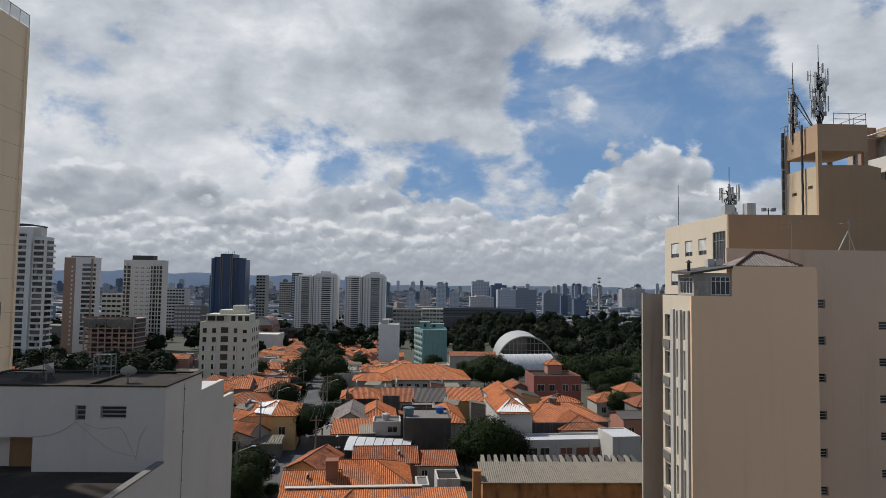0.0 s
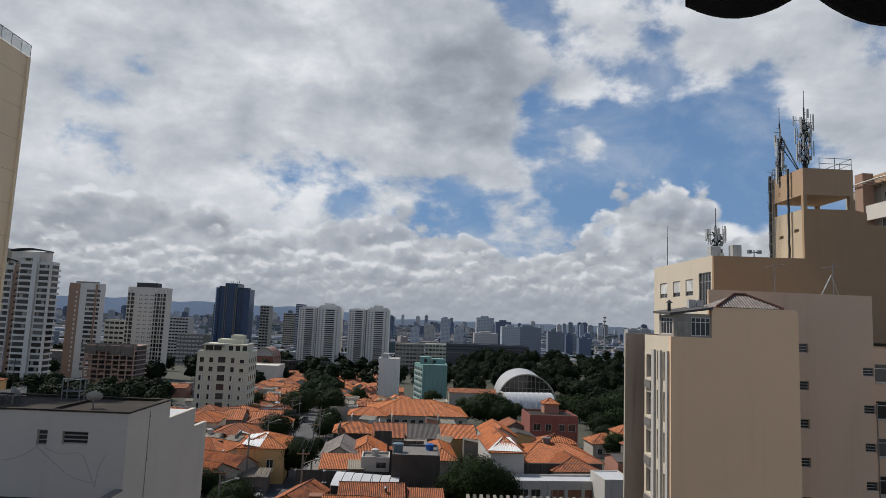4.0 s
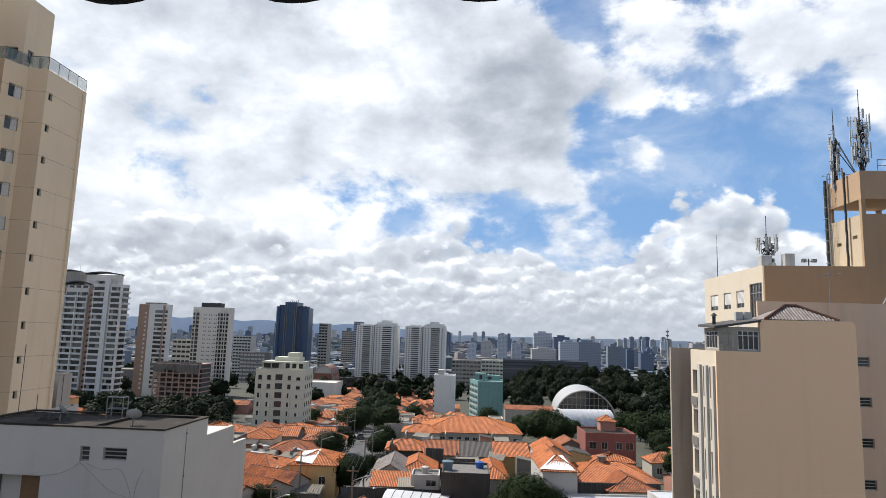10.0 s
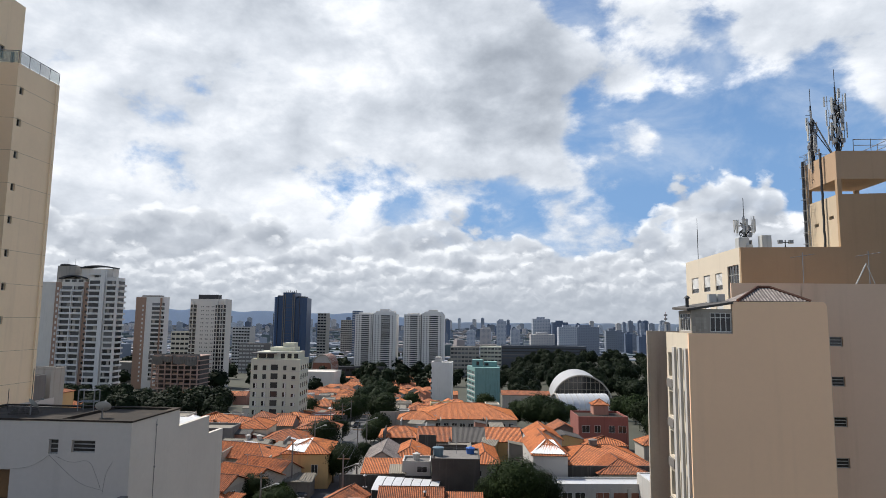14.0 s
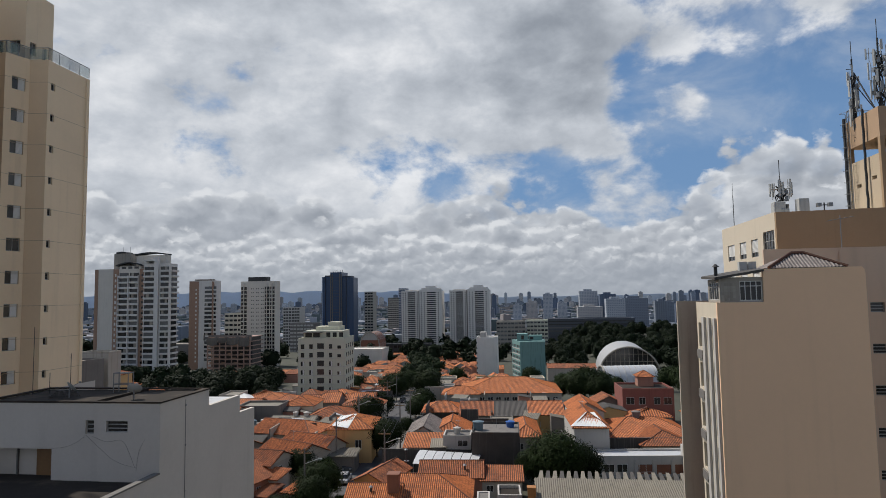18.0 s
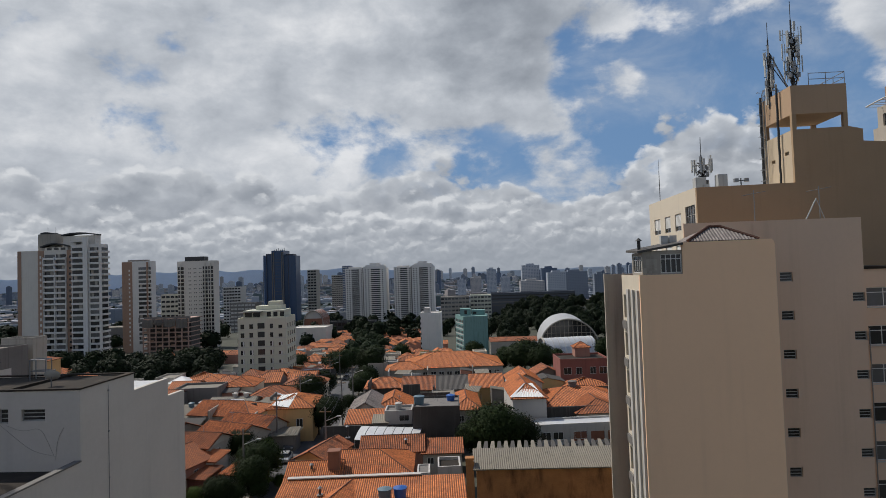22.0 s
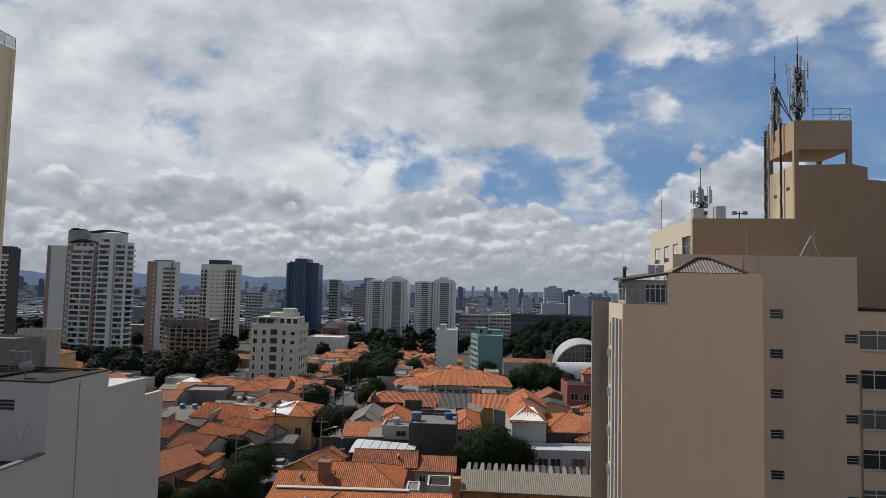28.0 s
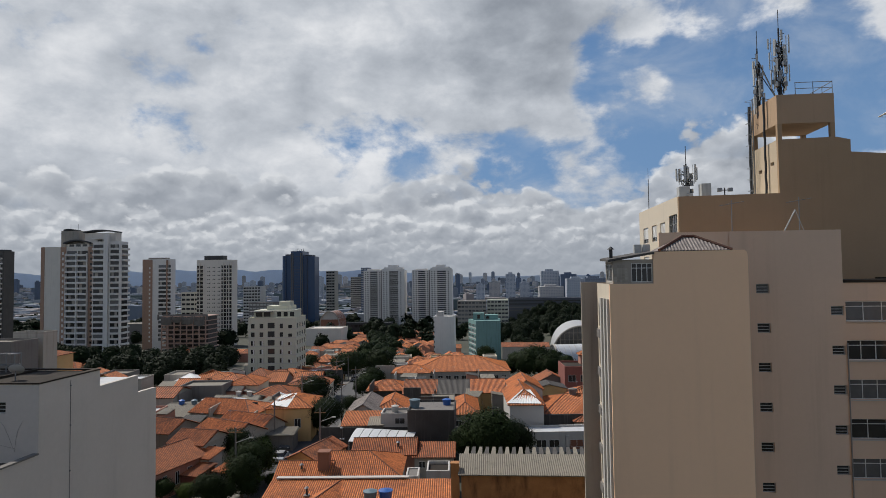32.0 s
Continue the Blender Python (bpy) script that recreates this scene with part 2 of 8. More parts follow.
def tiles(name, color, dark, spread=0.45, column=0.34, row=0.42, bump=0.8):
    """Clay roof tiles on the slope's own metres: columns with shade painted in their channels, rows, each tile its own
    tone, moss and soot.
    """
    m, gr, p = material(name)
    uv = gr.node("ShaderNodeUVMap").outputs[0]
    u, v, _ = gr.xyz(uv)
    cu, cv = gr.math("FLOOR", gr.math("DIVIDE", u, column)), gr.math("FLOOR", gr.math("DIVIDE", v, row))
    cell = gr.node("ShaderNodeTexWhiteNoise")
    gr.put(cell.inputs["Vector"], gr.join(cu, cv, 0.5))
    pos = gr.node("ShaderNodeNewGeometry").outputs["Position"]
    wide = gr.noise(pos, 0.45, 5, 0.62)
    spot = gr.noise(pos, 2.6, 5, 0.7)
    rnd = gr.node("ShaderNodeObjectInfo").outputs["Random"]
    soot = gr.math("ADD", gr.step(wide, 0.46, 0.72), gr.math("MULTIPLY", gr.step(spot, 0.52, 0.72), 0.5), clamp=True)
    soot = gr.math("MULTIPLY", soot, gr.math("ADD", 0.28, gr.math("MULTIPLY", rnd, 0.5)))
    k = gr.math("ADD", 1.0 - spread / 2, gr.math("MULTIPLY", cell.outputs["Value"], spread))
    col = gr.mix(1.0, color, gr.join(k, k, k), "MULTIPLY")
    col = gr.mix(soot, col, dark)
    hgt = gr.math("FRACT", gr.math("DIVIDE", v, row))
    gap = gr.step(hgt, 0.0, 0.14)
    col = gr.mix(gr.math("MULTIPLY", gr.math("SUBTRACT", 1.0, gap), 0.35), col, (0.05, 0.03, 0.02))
    # channels between the columns darkened in the colour, as their shade
    pan_shade = gr.step(gr.math("ABSOLUTE", gr.math("SUBTRACT", gr.math("FRACT", gr.math("DIVIDE", u, column)), 0.5)), 0.16, 0.42)
    col = gr.mix(gr.math("MULTIPLY", pan_shade, 0.88), col, dark)
    gr.put(p["Base Color"], col)
    p["Roughness"].default_value = 0.8
    b = gr.node("ShaderNodeBump")
    b.inputs["Strength"].default_value, b.inputs["Distance"].default_value = bump, 0.05
    gr.put(b.inputs["Height"], gr.math("SUBTRACT", 1.0, hgt))
    gr.put(p["Normal"], b.outputs[0])
    return m


def foliage(name, a, b):
    m, gr, p = material(name)
    info = gr.node("ShaderNodeObjectInfo").outputs["Random"]
    isle = gr.node("ShaderNodeNewGeometry").outputs["Random Per Island"]
    pos = gr.node("ShaderNodeNewGeometry").outputs["Position"]
    f = gr.math("ADD", gr.math("MULTIPLY", isle, 0.40), gr.math("MULTIPLY", gr.noise(pos, 0.5, 3), 0.6))
    col = gr.mix(f, a, b)
    k = gr.math("ADD", 0.7, gr.math("MULTIPLY", info, 0.6))
    gr.put(p["Base Color"], gr.mix(1.0, col, gr.join(k, k, k), "MULTIPLY"))
    p["Roughness"].default_value = 0.65
    p["Specular IOR Level"].default_value = 0.08
    return m


M = {
    "beige": plaster("beige_paint", (0.87, 0.595, 0.380), 0.05, 0.045, scale=0.5),
    # beige turned greyer and darkened, holding the shade of the set-back court
    "beige_shade": plaster("shaded_beige_render", (0.61, 0.455, 0.335), 0.07, 0.10, scale=0.5),
    "tanlight": plaster("pale_tan_render", (0.40, 0.275, 0.175), 0.09, 0.08),
    "stainedcream": plaster("stained_cream_render", (0.46, 0.375, 0.27), 0.12, 0.45, streak=2.0),
    "cream": plaster("cream_paint", (0.60, 0.53, 0.42), 0.06, 0.08),
    "tan": plaster("tan_render", (0.345, 0.235, 0.140), 0.10, 0.08),
    "sand": plaster("sand_paint", (0.79, 0.63, 0.435), 0.09, 0.10, scale=0.6),
    # tan for the tower's set-in faces, their shade mixed into the colour
    "brown": plaster("shaded_tan_paint", (0.54, 0.41, 0.275), 0.08, 0.12),
    "finwall": plaster("stained_fin_wall", (0.40, 0.355, 0.295), 0.14, 0.30, scale=0.8),
    "brownbrick": plaster("brown_brick", (0.32, 0.205, 0.145), 0.12, 0.12),
    "slate": plaster("slate_cladding", (0.05, 0.058, 0.075), 0.12, 0.1, 0.5),
    "cablegrey": plaster("cable_grey", (0.36, 0.335, 0.30), 0.1, 0.1),
    "jointline": plaster("joint_line", (0.36, 0.29, 0.21), 0.1, 0.1),
    "rosebrown": plaster("rose_brown_render", (0.31, 0.225, 0.175), 0.06, 0.06),
    "palewarm": plaster("pale_warm_facade", (0.60, 0.565, 0.51), 0.08, 0.12),
    "brightsheet": plaster("white_painted_sheet", (0.80, 0.80, 0.78), 0.06, 0.10, 0.5),
    "whitefar": plaster("white_facade", (0.66, 0.64, 0.61), 0.08, 0.15),
    "greywall": plaster("grey_wall", (0.54, 0.50, 0.455), 0.12, 0.07, scale=0.7),
    "white": plaster("white_paint", (0.46, 0.445, 0.42), 0.08, 0.22),
    "offwhite": plaster("offwhite_wall", (0.34, 0.315, 0.275), 0.12, 0.28, per_object=0.30),
    "concrete": plaster("concrete", (0.16, 0.15, 0.14), 0.20, 0.30),
    "soot": plaster("sooty_wall", (0.058, 0.054, 0.050), 0.45, -0.9, streak=5.0),
    "darkroof": plaster("bitumen_roof", (0.023, 0.017, 0.012), 0.8, -2.6, 1.0, scale=0.9, streak=0.8),
    "yellow": plaster("yellow_wall", (0.54, 0.36, 0.165), 0.10, 0.22),
    "rust": plaster("rusty_wall", (0.33, 0.150, 0.055), 0.55, 0.75, scale=1.4, streak=0.6),
    "redbrown": plaster("redbrown_wall", (0.24, 0.085, 0.068), 0.14, 0.25),
    "pink": plaster("pink_wall", (0.38, 0.19, 0.14), 0.10, 0.15),
    "brick": plaster("brick_red", (0.23, 0.10, 0.062), 0.20, 0.2),
    "teal": plaster("teal_paint", (0.155, 0.285, 0.27), 0.14, 0.40),
    "mint": plaster("mint_white", (0.53, 0.525, 0.425), 0.06, 0.16),
    "asphalt": plaster("asphalt", (0.085, 0.085, 0.088), 0.25, 0.0, 0.9),
    "paving": plaster("paving", (0.17, 0.16, 0.145), 0.18, 0.15),
    "earth": plaster("ground_mix", (0.050, 0.052, 0.036), 0.45, 0.0, 0.95, scale=0.25),
    "fibre": plaster("fibre_cement", (0.21, 0.19, 0.155), 0.18, 0.35, per_object=0.2),
    "fibre_dark": plaster("old_fibre_cement", (0.075, 0.07, 0.066), 0.25, 0.3),
    "zinc": plaster("white_metal_sheet", (0.55, 0.56, 0.57), 0.12, 0.18, 0.40, metal=0.15),
    "steel": plaster("galvanised_steel", (0.22, 0.23, 0.24), 0.12, 0.1, 0.5, metal=0.6),
    "darksteel": plaster("dark_steel", (0.035, 0.037, 0.04), 0.2, 0.0, 0.55, metal=0.3),
    "antenna": plaster("antenna_plastic", (0.42, 0.43, 0.42), 0.12, 0.25, 0.5),
    "shutter": plaster("white_shutter", (0.60, 0.60, 0.58), 0.06, 0.1, 0.5, per_object=0.2),
    "frame": plaster("grey_frame", (0.30, 0.30, 0.29), 0.06, 0.1, 0.5),
    "wood": plaster("brown_door_wood", (0.22, 0.12, 0.05), 0.3, 0.4, 0.6),
    "bark": plaster("bark", (0.09, 0.07, 0.05), 0.3, 0.2),
    "bluetank": plaster("blue_tank", (0.02, 0.10, 0.36), 0.1, 0.1, 0.4),
    "greytank": plaster("grey_tank", (0.10, 0.16, 0.20), 0.12, 0.1, 0.5),
    "awning": plaster("dark_awning_cloth", (0.010, 0.012, 0.018), 0.2, 0.0, 0.9),
    "glass": glass_dark("dark_glass"),
    "vault": plaster("vault_sheet", (0.36, 0.365, 0.37), 0.12, 0.2, 0.5),
    "pinkgrey": plaster("pink_grey_concrete", (0.40, 0.275, 0.225), 0.15, 0.25),
    "mullion": plaster("brown_mullion", (0.30, 0.26, 0.21), 0.1, 0.1),
    "glassmid": glass_dark("curtained_glass", (0.085, 0.085, 0.085), 0.25),
    "glassgreen": glass_dark("green_balustrade_glass", (0.16, 0.22, 0.21), 0.1, 0.4),
    "bluegl": glass_dark("blue_curtain_wall", (0.011, 0.034, 0.082), 0.32),
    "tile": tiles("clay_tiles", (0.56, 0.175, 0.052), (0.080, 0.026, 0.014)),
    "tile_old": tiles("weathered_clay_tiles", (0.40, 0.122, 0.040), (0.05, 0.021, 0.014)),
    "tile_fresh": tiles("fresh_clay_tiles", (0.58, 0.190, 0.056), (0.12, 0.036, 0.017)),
    "tile_grey": tiles("grey_roof_tiles", (0.27, 0.235, 0.215), (0.10, 0.085, 0.08)),
    "leaf": foliage("dark_leaves", (0.008, 0.015, 0.005), (0.023, 0.038, 0.010)),
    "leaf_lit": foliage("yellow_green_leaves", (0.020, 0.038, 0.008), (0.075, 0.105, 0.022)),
    "leaf_park": foliage("park_leaves", (0.007, 0.014, 0.006), (0.018, 0.031, 0.011)),
}


# ---- mesh helpers ----
def bx(bm, x0, y0, z0, x1, y1, z1):
    v = [bm.verts.new(p) for p in ((x0, y0, z0), (x1, y0, z0), (x1, y1, z0), (x0, y1, z0), (x0, y0, z1), (x1, y0, z1), (x1, y1, z1), (x0, y1, z1))]
    for f in ((3, 2, 1, 0), (4, 5, 6, 7), (0, 1, 5, 4), (1, 2, 6, 5), (2, 3, 7, 6), (3, 0, 4, 7)):
        bm.faces.new([v[i] for i in f])


def rod(bm, a, b, r, n=6, r2=None):
    a, b = Vector(a), Vector(b)
    q = (b - a).to_track_quat("Z", "Y")
    r2 = r if r2 is None else r2
    lo, hi = [], []
    for i in range(n):
        c = Vector((math.cos(2 * math.pi * i / n), math.sin(2 * math.pi * i / n), 0))
        lo.append(bm.verts.new(a + q @ (c * r)))
        hi.append(bm.verts.new(b + q @ (c * r2)))
    for i in range(n):
        bm.faces.new((lo[i], lo[(i + 1) % n], hi[(i + 1) % n], hi[i]))
    bm.faces.new(lo[::-1])
    bm.faces.new(hi)


def tube(bm, pts, r, n=5):
    """A bent round bar along points, as one piece."""
    pts = [Vector(p) for p in pts]
    last = None
    for i, p in enumerate(pts):
        q = (pts[min(i + 1, len(pts) - 1)] - pts[max(i - 1, 0)]).to_track_quat("Z", "Y")
        now = [bm.verts.new(p + q @ Vector((r * math.cos(6.2832 * k / n), r * math.sin(6.2832 * k / n), 0))) for k in range(n)]
        if last:
            for k in range(n):
                bm.faces.new((last[k], last[(k + 1) % n], now[(k + 1) % n], now[k]))
        else:
            bm.faces.new(now[::-1])
        last = now
    bm.faces.new(last)


def prism(bm, ring, z0, z1):
    lo = [bm.verts.new((x, y, z0)) for x, y in ring]
    hi = [bm.verts.new((x, y, z1)) for x, y in ring]
    n = len(ring)
    for i in range(n):
        bm.faces.new((lo[i], lo[(i + 1) % n], hi[(i + 1) % n], hi[i]))
    bm.faces.new(lo[::-1])
    bm.faces.new(hi)


def mesh_of(name, bm, mat):
    me = bpy.data.meshes.new(name)
    bm.to_mesh(me)
    bm.free()
    me.materials.append(mat)
    return me


def part(name, bm, mat, parent, label=""):
    ob = new(name, mesh_of(name, bm, mat))
    ob.parent = parent
    return tagged(ob, label)


def thing(name, label, category, at=(0, 0, 0), turn=0.0, group="", kind=""):
    ob = new(name)
    ob.matrix_basis = pose(*at, 0, 0, turn)
    return tagged(ob, label, category, group, kind)


def lone(name, bm, mat, label, category, at=(0, 0, 0), turn=0.0, group="", kind=""):
    ob = new(name, mesh_of(name, bm, mat))
    ob.matrix_basis = pose(*at, 0, 0, turn)
    return tagged(ob, label, category, group, kind)


SHARED = {}


def shared(key, make, mat):
    """One mesh for alike pieces."""
    if key not in SHARED:
        bm = bmesh.new()
        make(bm)
        SHARED[key] = mesh_of(key[0], bm, mat)
    return SHARED[key]


def piece(name, me, parent, m, label=""):
    ob = new(name, me)
    ob.parent = parent
    ob.matrix_basis = m
    return tagged(ob, label)


def face_pose(o, u, at, z):
    """The pose on a wall: x along u, y into the wall, z up."""
    return Matrix.Translation((o[0] + u[0] * at, o[1] + u[1] * at, z)) @ Matrix.Rotation(math.atan2(u[1], u[0]), 4, "Z")


def panel(bm, o, u, length, z0, z1, holes=(), deep=0.18):
    """A wall face from o along u, its outside to the right of u turned up, with real openings and their reveals."""
    inward = (-u[1], u[0])
    us = sorted({0.0, length, *[h[0] for h in holes], *[h[1] for h in holes]})
    zs = sorted({z0, z1, *[h[2] for h in holes], *[h[3] for h in holes]})
    at = lambda a, z, d=0.0: (o[0] + u[0] * a + inward[0] * d, o[1] + u[1] * a + inward[1] * d, z)
    inside = lambda a, z: any(h[0] < a < h[1] and h[2] < z < h[3] for h in holes)
    for i in range(len(us) - 1):
        run = None
        for j in range(len(zs)):
            solid = j < len(zs) - 1 and not inside((us[i] + us[i + 1]) / 2, (zs[j] + zs[j + 1]) / 2)
            if solid and run is None:
                run = zs[j]
            if not solid and run is not None:
                bm.faces.new([bm.verts.new(at(a, z)) for a, z in ((us[i], run), (us[i + 1], run), (us[i + 1], zs[j]), (us[i], zs[j]))])
                run = None
    for a, b, c, d in holes:
        for p, q in (((a, c), (b, c)), ((b, c), (b, d)), ((b, d), (a, d)), ((a, d), (a, c))):
            bm.faces.new([bm.verts.new(at(*w)) for w in ((*p, 0), (*q, 0), (*q, deep), (*p, deep))])


def window(parent, o, u, a, b, c, d, style="slide", deep=0.18, paint="frame", glass="glass"):
    """A window in an opening: a frame with its bars, and dark glass behind it."""
    w, h = round(b - a, 3), round(d - c, 3)

    def frame_mesh(bm):
        n = {"slide": 2, "four": 4, "one": 1, "vent": 1, "five": 5}[style]
        xs, sx = bars(w, [w * i / n for i in range(1, n)], 0.05)
        zs, sz = bars(h, [h * 0.74] if style in ("four", "five") else [h / 3, h * 2 / 3] if style == "vent" else [], 0.05)
        plate(bm, xs, zs, lambda i, j: sx[i] or sz[j], 0.0, 0.06)

    me = shared(("window", w, h, style, paint), frame_mesh, M[paint])
    pane = shared(("pane", w, h, style, glass), lambda bm: bx(bm, 0.04, 0.035, 0.04, w - 0.04, 0.045, h - 0.04), M[glass])
    m = face_pose(o, u, a, c)
    win = piece("window", me, parent, m @ Matrix.Translation((0, deep - 0.07, 0)))
    piece("pane", pane, win, Matrix.Identity(4))
    return win


def plate(bm, xs, zs, solid, y0, y1):
    """A flat plate of cells, some of them left open, as one joined mesh."""
    keep = {}

    def v(i, j, y):
        if (i, j, y) not in keep:
            keep[i, j, y] = bm.verts.new((xs[i], y, zs[j]))
        return keep[i, j, y]

    on = lambda i, j: 0 <= i < len(xs) - 1 and 0 <= j < len(zs) - 1 and solid(i, j)
    for i in range(len(xs) - 1):
        for j in range(len(zs) - 1):
            if not on(i, j):
                continue
            bm.faces.new((v(i, j, y0), v(i + 1, j, y0), v(i + 1, j + 1, y0), v(i, j + 1, y0)))
            bm.faces.new((v(i, j, y1), v(i, j + 1, y1), v(i + 1, j + 1, y1), v(i + 1, j, y1)))
            for di, dj, p, q in ((0, -1, (i, j), (i + 1, j)), (1, 0, (i + 1, j), (i + 1, j + 1)), (0, 1, (i + 1, j + 1), (i, j + 1)), (-1, 0, (i, j + 1), (i, j))):
                if not on(i + di, j + dj):
                    bm.faces.new((v(*p, y1), v(*q, y1), v(*q, y0), v(*p, y0)))


def bars(w, cuts, t):
    """Coordinates across a frame: a bar at each end and at each cut, and which cells are bars."""
    out, solid = [0.0, t], [True]
    for c in cuts:
        out += [c - t / 2, c + t / 2]
        solid += [False, True]
    return out + [w - t, w], solid + [False, True]


def ribbed(bm, x0, x1, z0, z1, n, y, deep=0.015):
    """A slatted leaf as one folded sheet with a back."""
    rows_ = []
    for k in range(2 * n + 1):
        yy, z = y - (deep if k % 2 else 0), z0 + (z1 - z0) * k / (2 * n)
        rows_.append((bm.verts.new((x0, yy, z)), bm.verts.new((x1, yy, z))))
    for (a, c), (d, e) in zip(rows_, rows_[1:]):
        bm.faces.new((a, c, e, d))
    p = [bm.verts.new(q) for q in ((x0, y + 0.03, z0), (x1, y + 0.03, z0), (x1, y + 0.03, z1), (x0, y + 0.03, z1))]
    bm.faces.new(p[::-1])
    bm.faces.new((p[0], p[1], rows_[0][1], rows_[0][0]))
    bm.faces.new((rows_[-1][0], rows_[-1][1], p[2], p[3]))


def ground_z(x, y):
    """Level ground, then a slope down into the valley; the park on the right keeps higher."""
    if y < 130:
        return 0.0
    if y < 330:
        return -0.085 * (y - 130)
    valley = -17.0 - 0.045 * (min(y, 930) - 330)
    k = min(1.0, max(0.0, (x - 10) / 50)) * min(1.0, max(0.0, (900 - y) / 120))
    return valley + (-17.0 - valley) * k * k * (3 - 2 * k)


# ---- the ground, streets ----
bm = bmesh.new()
ys = [-300, -60, 0, 40, 70, 100, 130, 150, 180, 230, 280, 330, 390, 450, 520, 600, 680, 760, 800, 840, 880, 930, 1400, 2200, 3400, 4900]
xs = [-9000, -4000, -2200, -1200, -600, -300, -150, -60, 0, 10, 25, 40, 60, 150, 300, 600, 1200, 2200, 4000]
rows = [[bm.verts.new((x, y, ground_z(x, y))) for x in xs] for y in ys]
for r, s in zip(rows, rows[1:]):
    for i in range(len(xs) - 1):
        bm.faces.new((r[i], r[i + 1], s[i + 1], s[i]))
lone("ground", bm, M["earth"], "brown bare ground that falls towards the valley", "ground", kind="structure")


def street_x(y):
    """The middle of the street that runs down towards the valley."""
    return -19.6 - 0.118 * (y - 90) - 0.00012 * max(0, y - 150) ** 2


def strip(name, mat, y0, y1, near, far, lift, label, category, thick=0.0):
    bm = bmesh.new()
    n = 40
    last = None
    for i in range(n + 1):
        y = y0 + (y1 - y0) * i / n
        a, b, z = street_x(y) + near, street_x(y) + far, ground_z(0, y) + lift
        now = [bm.verts.new(p) for p in ((a, y, z - thick), (a, y, z), (b, y, z), (b, y, z - thick))]
        if last:
            for k in range(3):
                bm.faces.new((last[k], last[k + 1], now[k + 1], now[k]))
        last = now
    bmesh.ops.recalc_face_normals(bm, faces=bm.faces)
    lone(name, bm, mat, label, category, kind="structure")


strip("road", M["asphalt"], 20, 430, -3.8, 3.8, 0.03, "grey worn asphalt street between the houses", "road")
strip("pavement_left", M["paving"], 20, 430, -6.0, -3.8, 0.16, "grey concrete pavement with a kerb", "pavement", 0.16)
strip("pavement_right", M["paving"], 20, 430, 3.8, 6.0, 0.16, "grey concrete pavement with a kerb", "pavement", 0.16)


# ---- the beige block of flats and its neighbours ----
X, Y_IN, LEFT, RIGHT = (1.0, 0.0), (0.0, 1.0), (0.0, -1.0), (0.0, 1.0)
# u for a face that looks to -y: (1,0); to -x: (0,-1); to +x: (0,1)


